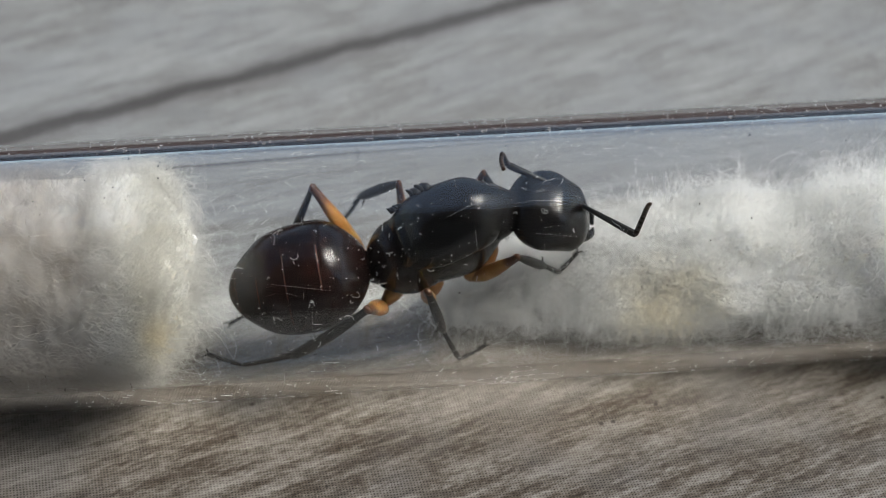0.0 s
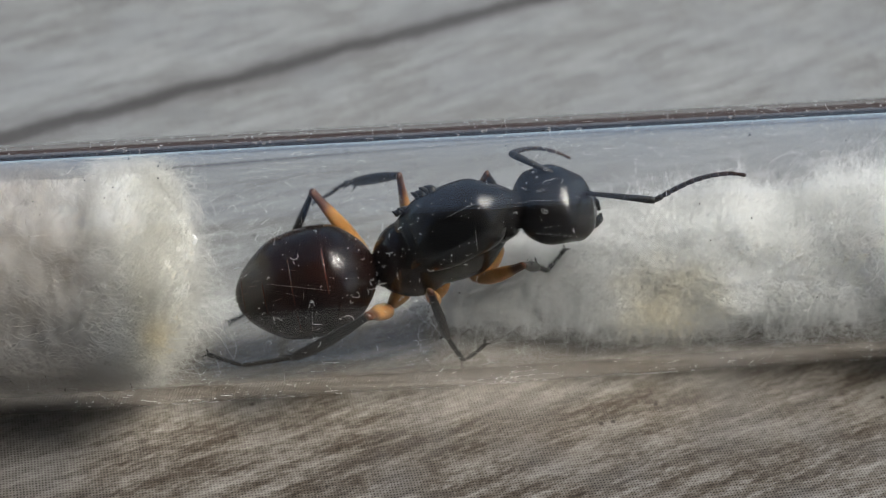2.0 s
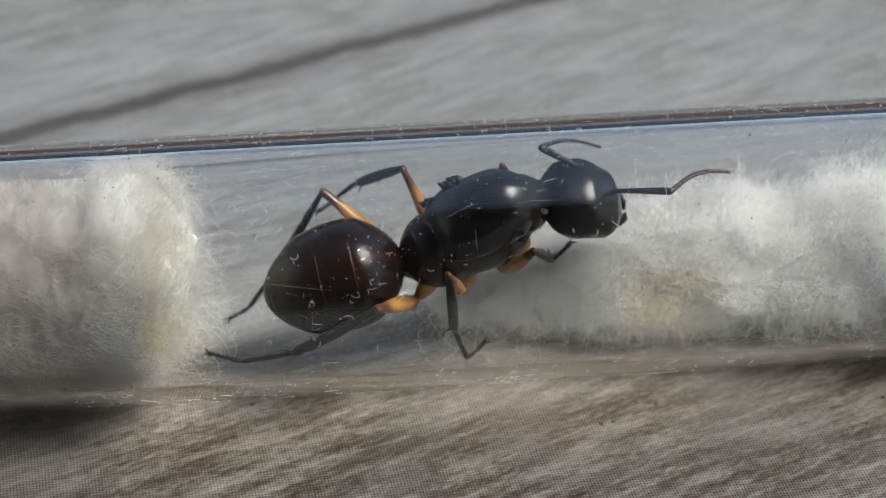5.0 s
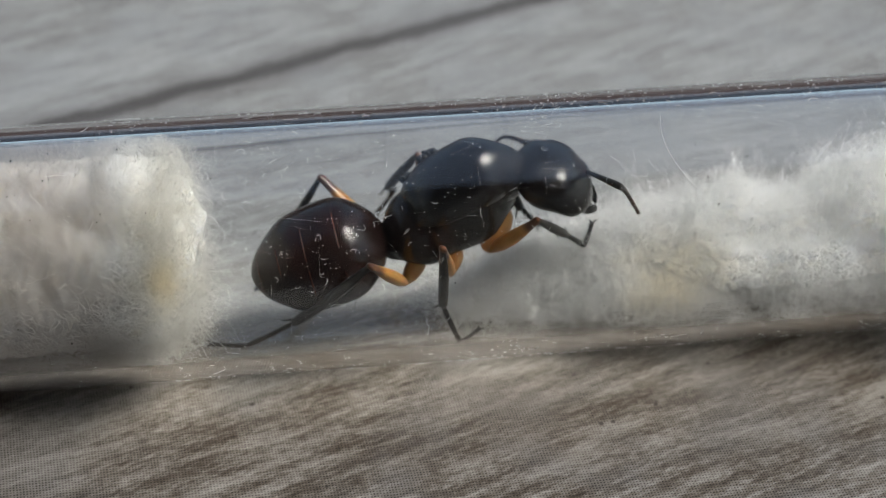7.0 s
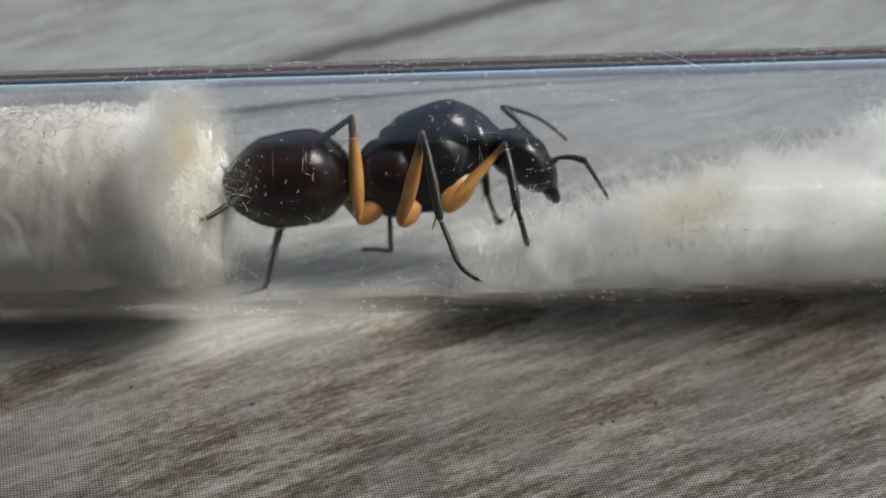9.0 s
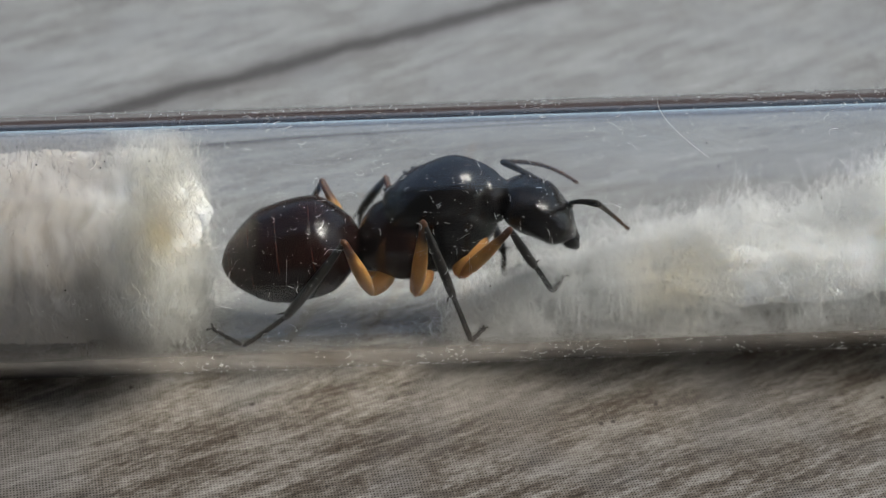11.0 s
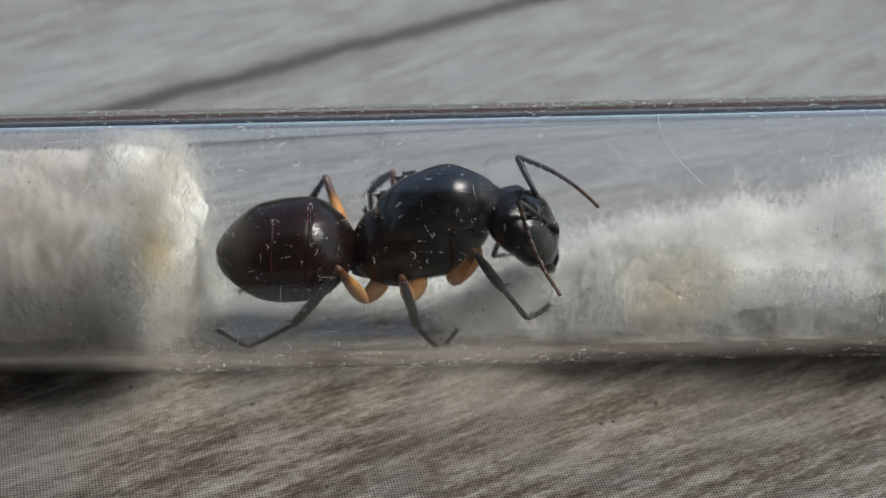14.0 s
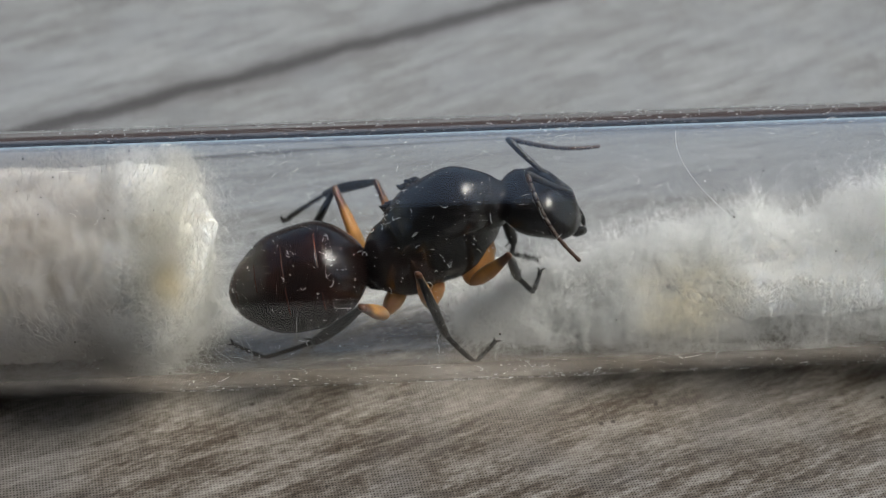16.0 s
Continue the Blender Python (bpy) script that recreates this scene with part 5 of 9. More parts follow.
    walk(legs['RM']['tibia'], [
        (0, pose(0.004700, 0.000000, 0.000000, 3.8, -22.7, 169.5)), (0.25, pose(0.004700, -0.000000, 0.000000, 4.1, -23.6, 168.8)),
        (0.5, pose(0.004700, 0.000000, 0.000000, 4.4, -24.4, 168.2)), (0.75, pose(0.004700, -0.000000, -0.000000, 4.4, -25.5, 168.1)),
        (1, pose(0.004700, -0.000000, 0.000000, 4.4, -26.6, 168.1)), (1.5, pose(0.004700, 0.000000, -0.000000, 5.1, -24.9, 166.5)),
        (2, pose(0.004700, -0.000000, 0.000000, 5.6, -24.0, 165.3)), (2.5, pose(0.004700, -0.000000, 0.000000, 5.9, -22.8, 164.4)),
        (3, pose(0.004700, -0.000000, 0.000000, 6.2, -21.0, 163.6)), (3.5, pose(0.004700, 0.000000, -0.000000, 6.8, -17.9, 161.7)),
        (4, pose(0.004700, -0.000000, 0.000000, 7.2, -20.0, 160.4)), (4.2, pose(0.004700, -0.000000, 0.000000, 7.8, -20.1, 158.8)),
        (4.8, pose(0.004700, 0.000000, 0.000000, 8.4, -17.4, 156.6)), (5.3, pose(0.004700, -0.000000, 0.000000, 8.9, -15.1, 154.7)),
        (5.8, pose(0.004700, -0.000000, 0.000000, 9.5, -15.9, 152.8)), (6.3, pose(0.004700, 0.000000, -0.000000, 10.0, -16.4, 150.9)),
        (6.5, pose(0.004700, -0.000000, 0.000000, 9.6, -15.0, 152.4)), (7, pose(0.004700, 0.000000, -0.000000, 8.4, -12.8, 157.7)),
        (7.25, pose(0.004700, 0.000000, -0.000000, 6.0, -20.8, 164.6)), (7.5, pose(0.004700, -0.000000, -0.000000, 2.1, -28.9, 172.6)),
        (7.75, pose(0.004700, -0.000000, -0.000000, 1.0, -30.4, 174.8)), (8, pose(0.004700, 0.000000, 0.000000, 0.2, -32.7, 176.2)),
        (8.25, pose(0.004700, 0.000000, -0.000000, -2.2, -30.7, -179.1)), (8.5, pose(0.004700, 0.000000, 0.000000, -4.2, -28.8, -175.0)),
        (8.75, pose(0.004700, -0.000000, 0.000000, 17.2, -56.0, 160.2)), (9, pose(0.004700, 0.000000, -0.000000, 3.8, -43.9, 179.1)),
        (9.2, pose(0.004700, -0.000000, -0.000000, 7.7, -49.6, 174.1)), (9.7, pose(0.004700, -0.000000, 0.000000, 16.1, -56.0, 163.9)),
        (10.2, pose(0.004700, -0.000000, -0.000000, 2.1, -22.2, -165.7)), (10.7, pose(0.004700, -0.000000, 0.000000, 3.1, -25.2, -168.1)),
        (11.3, pose(0.004700, 0.000000, 0.000000, 5.0, -29.5, -171.9)), (11.5, pose(0.004700, 0.000000, 0.000000, 5.0, -30.8, -171.9)),
        (12, pose(0.004700, -0.000000, 0.000000, 9.4, -33.6, -179.7)), (12.5, pose(0.004700, 0.000000, 0.000000, 10.0, -33.9, 179.1)),
        (13, pose(0.004700, 0.000000, 0.000000, 10.4, -37.6, 178.4)), (13.5, pose(0.004700, -0.000000, 0.000000, 12.1, -28.2, 174.7)),
        (14, pose(0.004700, -0.000000, 0.000000, 12.9, -18.6, 171.8)), (14.5, pose(0.004700, 0.000000, 0.000000, 11.5, -24.0, 175.1)),
        (15, pose(0.004700, -0.000000, 0.000000, 13.3, -24.0, 170.8)), (15.5, pose(0.004700, 0.000000, 0.000000, 13.4, -25.0, 170.5)),
        (16, pose(0.004700, 0.000000, 0.000000, 13.9, -25.6, 169.4)),
    ])
    walk(legs['RM']['metatarsus'], [
        (0, pose(0.001073, 0.000674, 0.001546, 7.4, -42.9, 161.1)), (0.25, pose(0.001103, 0.000710, 0.001599, 6.6, -42.6, 162.2)),
        (0.5, pose(0.001134, 0.000746, 0.001651, 5.8, -42.3, 163.4)), (0.75, pose(0.001166, 0.000742, 0.001720, 4.7, -42.2, 165.1)),
        (1, pose(0.001199, 0.000737, 0.001789, 3.5, -42.1, 166.8)), (1.5, pose(0.001172, 0.000844, 0.001686, 2.5, -37.9, 168.4)),
        (2, pose(0.001167, 0.000929, 0.001629, 4.1, -37.4, 165.9)), (2.5, pose(0.001148, 0.000989, 0.001550, 5.2, -36.8, 164.0)),
        (3, pose(0.001118, 0.001054, 0.001434, 6.5, -35.7, 161.8)), (3.5, pose(0.001087, 0.001198, 0.001228, 8.1, -33.4, 158.9)),
        (4, pose(0.001159, 0.001262, 0.001366, 7.1, -34.3, 160.7)), (4.2, pose(0.001198, 0.001359, 0.001375, 7.2, -33.9, 160.4)),
        (4.8, pose(0.001198, 0.001519, 0.001195, 8.2, -31.0, 158.6)), (5.3, pose(0.001208, 0.001648, 0.001044, 8.8, -28.5, 157.2)),
        (5.8, pose(0.001279, 0.001760, 0.001097, 9.7, -29.9, 155.5)), (6.3, pose(0.001346, 0.001866, 0.001127, 10.3, -31.7, 154.3)),
        (6.5, pose(0.001278, 0.001792, 0.001037, 12.1, -33.8, 151.2)), (7, pose(0.001089, 0.001477, 0.000883, 9.7, -40.3, 154.7)),
        (7.25, pose(0.001096, 0.000995, 0.001422, 4.5, -47.3, 161.7)), (7.5, pose(0.001226, 0.000448, 0.001931, -2.6, -54.3, 170.5)),
        (7.75, pose(0.001265, 0.000315, 0.002025, -3.3, -54.4, 171.2)), (8, pose(0.001342, 0.000220, 0.002163, -3.8, -54.6, 172.0)),
        (8.25, pose(0.001260, -0.000052, 0.002040, 0.4, -57.6, 166.9)), (8.5, pose(0.001208, -0.000308, 0.001927, -2.0, -57.8, 169.7)),
        (8.75, pose(0.002597, 0.000758, 0.003317, -17.4, -55.4, -171.8)), (9, pose(0.001816, 0.000046, 0.002771, -19.9, -50.4, -168.5)),
        (9.2, pose(0.002120, 0.000268, 0.003045, -21.2, -52.7, -166.8)), (9.7, pose(0.002552, 0.000621, 0.003317, -22.9, -45.8, -164.3)),
        (10.2, pose(0.001112, -0.000915, 0.001512, -19.0, -36.9, -170.3)), (10.7, pose(0.001160, -0.000747, 0.001706, -18.3, -34.2, -171.4)),
        (11.3, pose(0.001253, -0.000493, 0.001968, -16.8, -32.2, -174.3)), (11.5, pose(0.001299, -0.000484, 0.002049, -17.5, -32.6, -173.0)),
        (12, pose(0.001368, -0.000016, 0.002212, -22.8, -28.9, -162.6)), (12.5, pose(0.001379, 0.000051, 0.002228, -22.4, -33.6, -163.3)),
        (13, pose(0.001531, 0.000090, 0.002439, -18.2, -36.3, -170.5)), (13.5, pose(0.001190, 0.000326, 0.001890, -18.6, -49.7, -169.3)),
        (14, pose(0.000947, 0.000542, 0.001273, -13.6, -36.7, -176.9)), (14.5, pose(0.001060, 0.000310, 0.001629, -12.8, -43.8, -178.0)),
        (15, pose(0.001092, 0.000587, 0.001625, -13.6, -45.8, -176.9)), (15.5, pose(0.001124, 0.000597, 0.001691, -10.5, -40.9, 178.5)),
        (16, pose(0.001155, 0.000666, 0.001729, -12.9, -40.3, -177.8)),
    ])
    walk(legs['RM']['tarsus'], [
        (0, pose(-0.000591, 0.001243, 0.003179, -107.2, -14.0, -115.8)), (0.25, pose(-0.000579, 0.001249, 0.003223, -107.0, -12.1, -116.4)),
        (0.5, pose(-0.000567, 0.001254, 0.003266, -106.9, -10.3, -116.9)), (0.75, pose(-0.000553, 0.001199, 0.003332, -107.0, -8.6, -116.7)),
        (1, pose(-0.000536, 0.001143, 0.003397, -107.0, -6.9, -116.4)), (1.5, pose(-0.000684, 0.001225, 0.003159, -107.0, -4.0, -116.8)),
        (2, pose(-0.000681, 0.001394, 0.003088, -106.7, -3.3, -119.8)), (2.5, pose(-0.000700, 0.001520, 0.002987, -106.6, -2.4, -122.4)),
        (3, pose(-0.000734, 0.001662, 0.002835, -106.5, -1.9, -124.7)), (3.5, pose(-0.000782, 0.001920, 0.002550, -106.3, -0.4, -128.3)),
        (4, pose(-0.000713, 0.001917, 0.002718, -106.4, 1.0, -127.6)), (4.2, pose(-0.000679, 0.002026, 0.002713, -106.4, 1.9, -128.4)),
        (4.8, pose(-0.000718, 0.002270, 0.002430, -106.4, 2.1, -129.7)), (5.3, pose(-0.000737, 0.002465, 0.002188, -106.4, 2.3, -130.6)),
        (5.8, pose(-0.000614, 0.002621, 0.002294, -106.5, 1.5, -132.1)), (6.3, pose(-0.000494, 0.002753, 0.002387, -106.5, 1.8, -134.0)),
        (6.5, pose(-0.000469, 0.002754, 0.002373, -106.6, 0.1, -136.4)), (7, pose(-0.000565, 0.002260, 0.002436, -106.6, -5.1, -130.0)),
        (7.25, pose(-0.000448, 0.001506, 0.003187, -106.9, -2.8, -126.8)), (7.5, pose(-0.000156, 0.000680, 0.003880, -107.0, -1.0, -123.4)),
        (7.75, pose(-0.000117, 0.000528, 0.003976, -107.0, -0.6, -123.2)), (8, pose(-0.000032, 0.000415, 0.004121, -107.0, -0.2, -123.3)),
        (8.25, pose(0.000008, 0.000240, 0.004067, -107.1, -6.1, -120.6)), (8.5, pose(-0.000051, -0.000080, 0.003957, -107.1, -13.1, -121.9)),
        (8.75, pose(0.001247, 0.000562, 0.005292, -107.0, 3.5, -125.6)), (9, pose(0.000317, -0.000260, 0.004620, -106.3, 7.1, -117.4)),
        (9.2, pose(0.000704, -0.000064, 0.004954, -106.7, 7.7, -121.6)), (9.7, pose(0.000941, 0.000169, 0.005038, -106.7, 17.9, -119.6)),
        (10.2, pose(-0.000781, -0.001239, 0.002952, -103.9, 13.9, -110.7)), (10.7, pose(-0.000804, -0.001042, 0.003054, -104.3, 16.4, -112.4)),
        (11.3, pose(-0.000768, -0.000695, 0.003246, -105.0, 17.8, -115.1)), (11.5, pose(-0.000707, -0.000731, 0.003343, -104.8, 18.0, -114.4)),
        (12, pose(-0.000637, -0.000644, 0.003374, -103.3, 26.6, -109.2)), (12.5, pose(-0.000535, -0.000524, 0.003558, -103.3, 21.7, -109.2)),
        (13, pose(-0.000378, -0.000228, 0.003859, -107.7, 23.6, -121.7)), (13.5, pose(-0.000335, 0.000039, 0.003721, -105.1, 8.6, -114.1)),
        (14, pose(-0.000975, 0.000440, 0.002706, -106.2, 16.6, -120.1)), (14.5, pose(-0.000672, 0.000250, 0.003289, -104.2, 3.6, -112.0)),
        (15, pose(-0.000579, 0.000496, 0.003345, -103.9, -1.3, -106.5)), (15.5, pose(-0.000689, 0.000646, 0.003262, -103.7, 2.8, -113.5)),
        (16, pose(-0.000675, 0.000594, 0.003280, -103.6, 5.2, -111.7)),
    ])
    walk(legs['RF']['femur'], [
        (0, pose(-0.000100, -0.001400, -0.002750, 131.8, -45.3, -24.9)), (0.25, pose(-0.000100, -0.001400, -0.002750, 132.6, -44.9, -26.1)),
        (0.5, pose(-0.000100, -0.001400, -0.002750, 133.4, -44.5, -27.2)), (0.75, pose(-0.000100, -0.001400, -0.002750, 133.6, -43.3, -27.5)),
        (1, pose(-0.000100, -0.001400, -0.002750, 133.8, -42.0, -27.7)), (1.5, pose(-0.000100, -0.001400, -0.002750, 135.1, -42.7, -29.7)),
        (2, pose(-0.000100, -0.001400, -0.002750, 136.7, -45.1, -31.9)), (2.5, pose(-0.000100, -0.001400, -0.002750, 137.7, -47.4, -33.4)),
        (3, pose(-0.000100, -0.001400, -0.002750, 139.1, -49.2, -35.2)), (3.5, pose(-0.000100, -0.001400, -0.002750, 141.8, -53.1, -38.6)),
        (4, pose(-0.000100, -0.001400, -0.002750, 140.2, -52.3, -36.6)), (4.2, pose(-0.000100, -0.001400, -0.002750, 141.0, -53.3, -37.5)),
        (4.8, pose(-0.000100, -0.001400, -0.002750, 138.7, -55.6, -34.8)), (5.3, pose(-0.000100, -0.001400, -0.002750, 136.5, -57.4, -32.1)),
        (5.8, pose(-0.000100, -0.001400, -0.002750, 137.5, -54.9, -33.3)), (6.3, pose(-0.000100, -0.001400, -0.002750, 139.1, -51.7, -35.2)),
        (6.5, pose(-0.000100, -0.001400, -0.002750, 140.2, -43.7, -36.4)), (7, pose(-0.000100, -0.001400, -0.002750, 139.8, -35.2, -35.2)),
        (7.25, pose(-0.000100, -0.001400, -0.002750, 136.1, -31.7, -28.7)), (7.5, pose(-0.000100, -0.001400, -0.002750, 132.2, -28.8, -21.3)),
        (7.75, pose(-0.000100, -0.001400, -0.002750, 133.6, -31.0, -23.9)), (8, pose(-0.000100, -0.001400, -0.002750, 135.1, -32.8, -26.9)),
        (8.25, pose(-0.000100, -0.001400, -0.002750, 136.1, -27.8, -28.7)), (8.5, pose(-0.000100, -0.001400, -0.002750, 136.8, -22.3, -30.0)),
        (8.75, pose(-0.000100, -0.001400, -0.002750, 133.4, -25.0, -22.1)), (9, pose(-0.000100, -0.001400, -0.002750, 124.6, -29.4, -4.7)),
        (9.2, pose(-0.000100, -0.001400, -0.002750, 129.0, -28.9, -14.3)), (9.7, pose(-0.000100, -0.001400, -0.002750, 132.2, -28.8, -21.3)),
        (10.2, pose(-0.000100, -0.001400, -0.002750, 133.9, -29.7, -24.9)), (10.7, pose(-0.000100, -0.001400, -0.002750, 136.0, -30.9, -29.2)),
        (11.3, pose(-0.000100, -0.001400, -0.002750, 138.3, -32.9, -33.6)), (11.5, pose(-0.000100, -0.001400, -0.002750, 136.8, -33.0, -30.8)),
        (12, pose(-0.000100, -0.001400, -0.002750, 139.4, -35.9, -35.4)), (12.5, pose(-0.000100, -0.001400, -0.002750, 141.2, -41.3, -38.1)),
        (13, pose(-0.000100, -0.001400, -0.002750, 138.1, -40.4, -33.5)), (13.5, pose(-0.000100, -0.001400, -0.002750, 153.7, -48.2, -56.2)),
        (14, pose(-0.000100, -0.001400, -0.002750, 152.5, -46.5, -54.5)), (14.5, pose(-0.000100, -0.001400, -0.002750, 151.4, -45.7, -53.0)),
        (15, pose(-0.000100, -0.001400, -0.002750, 149.5, -50.5, -50.4)), (15.5, pose(-0.000100, -0.001400, -0.002750, 142.9, -36.5, -39.6)),
        (16, pose(-0.000100, -0.001400, -0.002750, 146.0, -38.0, -44.8)),
    ])
    walk(legs['RF']['tibia'], [
        (0, pose(0.004200, 0.000000, -0.000000, -25.7, -20.9, -128.0)), (0.25, pose(0.004200, 0.000000, -0.000000, -25.3, -19.8, -129.1)),
        (0.5, pose(0.004200, 0.000000, 0.000000, -25.0, -18.7, -130.1)), (0.75, pose(0.004200, -0.000000, 0.000000, -25.0, -17.8, -130.2)),
        (1, pose(0.004200, 0.000000, 0.000000, -24.9, -16.8, -130.2)), (1.5, pose(0.004200, 0.000000, 0.000000, -24.0, -14.4, -134.0)),
        (2, pose(0.004200, -0.000000, -0.000000, -23.2, -13.8, -137.4)), (2.5, pose(0.004200, -0.000000, 0.000000, -22.6, -12.7, -140.3)),
        (3, pose(0.004200, -0.000000, -0.000000, -22.0, -12.3, -143.0)), (3.5, pose(0.004200, -0.000000, 0.000000, -21.2, -10.9, -147.9)),
        (4, pose(0.004200, 0.000000, 0.000000, -21.3, -12.0, -147.1)), (4.2, pose(0.004200, -0.000000, 0.000000, -21.0, -12.0, -148.5)),
        (4.8, pose(0.004200, 0.000000, 0.000000, -21.3, -11.9, -147.2)), (5.3, pose(0.004200, 0.000000, 0.000000, -21.5, -11.9, -146.1)),
        (5.8, pose(0.004200, -0.000000, 0.000000, -22.3, -14.6, -142.9)), (6.3, pose(0.004200, -0.000000, -0.000000, -23.4, -16.5, -139.3)),
        (6.5, pose(0.004200, -0.000000, -0.000000, -25.6, -21.6, -133.0)), (7, pose(0.004200, -0.000000, 0.000000, -29.3, -20.0, -123.2)),
        (7.25, pose(0.004200, -0.000000, 0.000000, -27.2, -18.6, -130.3)), (7.5, pose(0.004200, -0.000000, -0.000000, -25.3, -20.5, -136.0)),
        (7.75, pose(0.004200, 0.000000, 0.000000, -25.9, -17.8, -134.2)), (8, pose(0.004200, -0.000000, -0.000000, -26.3, -15.5, -132.5)),
        (8.25, pose(0.004200, 0.000000, 0.000000, -26.7, -9.9, -130.2)), (8.5, pose(0.004200, 0.000000, 0.000000, -26.8, -4.4, -128.2)),
        (8.625, pose(0.004200, 0.000000, 0.000000, -16.6, -43.1, -127.1)), (8.75, pose(0.004200, -0.000000, 0.000000, 24.8, -79.8, -160.2)),
        (9, pose(0.004200, 0.000000, -0.000000, 3.9, -40.9, -136.8)), (9.2, pose(0.004200, -0.000000, 0.000000, 3.7, -40.4, -136.6)),
        (9.7, pose(0.004200, -0.000000, -0.000000, 8.9, -70.2, -142.6)), (10.2, pose(0.004200, 0.000000, 0.000000, 1.9, -7.6, -125.6)),
        (10.7, pose(0.004200, 0.000000, 0.000000, 1.7, -9.4, -125.0)), (11.3, pose(0.004200, -0.000000, -0.000000, 1.6, -12.5, -124.1)),
        (11.5, pose(0.004200, -0.000000, -0.000000, 1.3, -12.6, -122.8)), (12, pose(0.004200, 0.000000, -0.000000, 1.2, -11.6, -122.4)),
        (12.5, pose(0.004200, 0.000000, 0.000000, 5.3, -16.5, -136.6)), (13, pose(0.004200, 0.000000, 0.000000, 6.4, -18.1, -139.9)),
        (13.5, pose(0.004200, 0.000000, 0.000000, 8.4, -24.0, -144.9)), (14, pose(0.004200, -0.000000, -0.000000, 9.0, -24.0, -146.4)),
        (14.5, pose(0.004200, 0.000000, -0.000000, 9.6, -28.5, -147.6)), (15, pose(0.004200, 0.000000, -0.000000, 10.0, -33.1, -148.4)),
        (15.5, pose(0.004200, 0.000000, 0.000000, 8.9, -19.6, -146.0)), (16, pose(0.004200, -0.000000, 0.000000, 9.8, -13.5, -150.1)),
    ])
    walk(legs['RF']['metatarsus'], [
        (0, pose(0.002361, -0.002356, 0.001144, -26.4, -26.2, -126.3)), (0.25, pose(0.002303, -0.002338, 0.001085, -26.1, -25.0, -127.1)),
        (0.5, pose(0.002247, -0.002317, 0.001028, -25.8, -24.0, -127.8)), (0.75, pose(0.002234, -0.002328, 0.000976, -25.8, -22.8, -127.6)),
        (1, pose(0.002221, -0.002339, 0.000925, -25.9, -21.8, -127.3)), (1.5, pose(0.002046, -0.002228, 0.000797, -25.0, -21.1, -130.1)),
        (2, pose(0.001914, -0.002105, 0.000762, -23.3, -21.1, -135.0)), (2.5, pose(0.001800, -0.001995, 0.000706, -21.8, -20.6, -139.4)),
        (3, pose(0.001702, -0.001881, 0.000682, -20.3, -20.7, -143.6)), (3.5, pose(0.001539, -0.001670, 0.000606, -18.4, -20.3, -149.5)),
        (4, pose(0.001572, -0.001701, 0.000663, -18.5, -20.2, -149.2)), (4.2, pose(0.001532, -0.001637, 0.000666, -18.0, -20.2, -150.5)),
        (4.8, pose(0.001567, -0.001696, 0.000657, -17.0, -11.7, -154.5)), (5.3, pose(0.001601, -0.001747, 0.000658, -16.6, 2.5, -156.6)),
        (5.8, pose(0.001730, -0.001868, 0.000807, -15.5, 12.9, -152.5)), (6.3, pose(0.001876, -0.002002, 0.000911, -15.4, 9.8, -152.1)),
        (6.5, pose(0.002173, -0.002177, 0.001180, -15.1, -6.3, -148.7)), (7, pose(0.002554, -0.002518, 0.001092, -29.0, -28.7, -120.0)),
        (7.25, pose(0.002237, -0.002312, 0.001021, -26.5, -28.3, -125.5)), (7.5, pose(0.002044, -0.002083, 0.001120, -27.3, -31.3, -123.8)),
        (7.75, pose(0.002075, -0.002183, 0.000978, -21.9, -33.3, -134.3)), (8, pose(0.002117, -0.002275, 0.000853, -16.8, -36.1, -143.2)),
        (8.25, pose(0.002166, -0.002408, 0.000548, -20.3, -33.6, -137.0)), (8.5, pose(0.002227, -0.002507, 0.000244, -23.5, -30.8, -130.8)),
        (8.75, pose(0.003669, -0.000191, 0.003150, -26.4, -20.9, -123.0)), (9, pose(0.002437, -0.001655, 0.002096, -26.7, -9.9, -119.9)),
        (9.2, pose(0.002430, -0.001675, 0.002074, -26.2, -11.3, -122.5)), (9.7, pose(0.003340, -0.000658, 0.003011, -27.1, -15.7, -118.8)),
        (10.2, pose(0.002354, -0.002579, 0.000424, -25.4, -18.8, -124.4)), (10.7, pose(0.002391, -0.002588, 0.000522, -26.0, -24.3, -122.6)),
        (11.3, pose(0.002450, -0.002588, 0.000690, -27.7, -30.8, -119.0)), (11.5, pose(0.002510, -0.002627, 0.000697, -27.7, -30.6, -119.0)),
        (12, pose(0.002523, -0.002648, 0.000645, -27.1, -30.5, -120.3)), (12.5, pose(0.001972, -0.002110, 0.000907, -27.2, -36.9, -119.8)),
        (13, pose(0.001874, -0.001960, 0.000994, -30.6, -42.3, -114.5)), (13.5, pose(0.001809, -0.001682, 0.001302, -38.7, -53.1, -103.7)),
        (14, pose(0.001765, -0.001616, 0.001303, -23.0, -56.2, -123.3)), (14.5, pose(0.001824, -0.001505, 0.001527, -27.3, -54.7, -118.0)),
        (15, pose(0.001917, -0.001402, 0.001750, -21.0, -58.6, -125.4)), (15.5, pose(0.001701, -0.001687, 0.001072, -13.0, -23.7, -135.9)),
        (16, pose(0.001502, -0.001549, 0.000748, -12.3, -28.1, -137.1)),
    ])
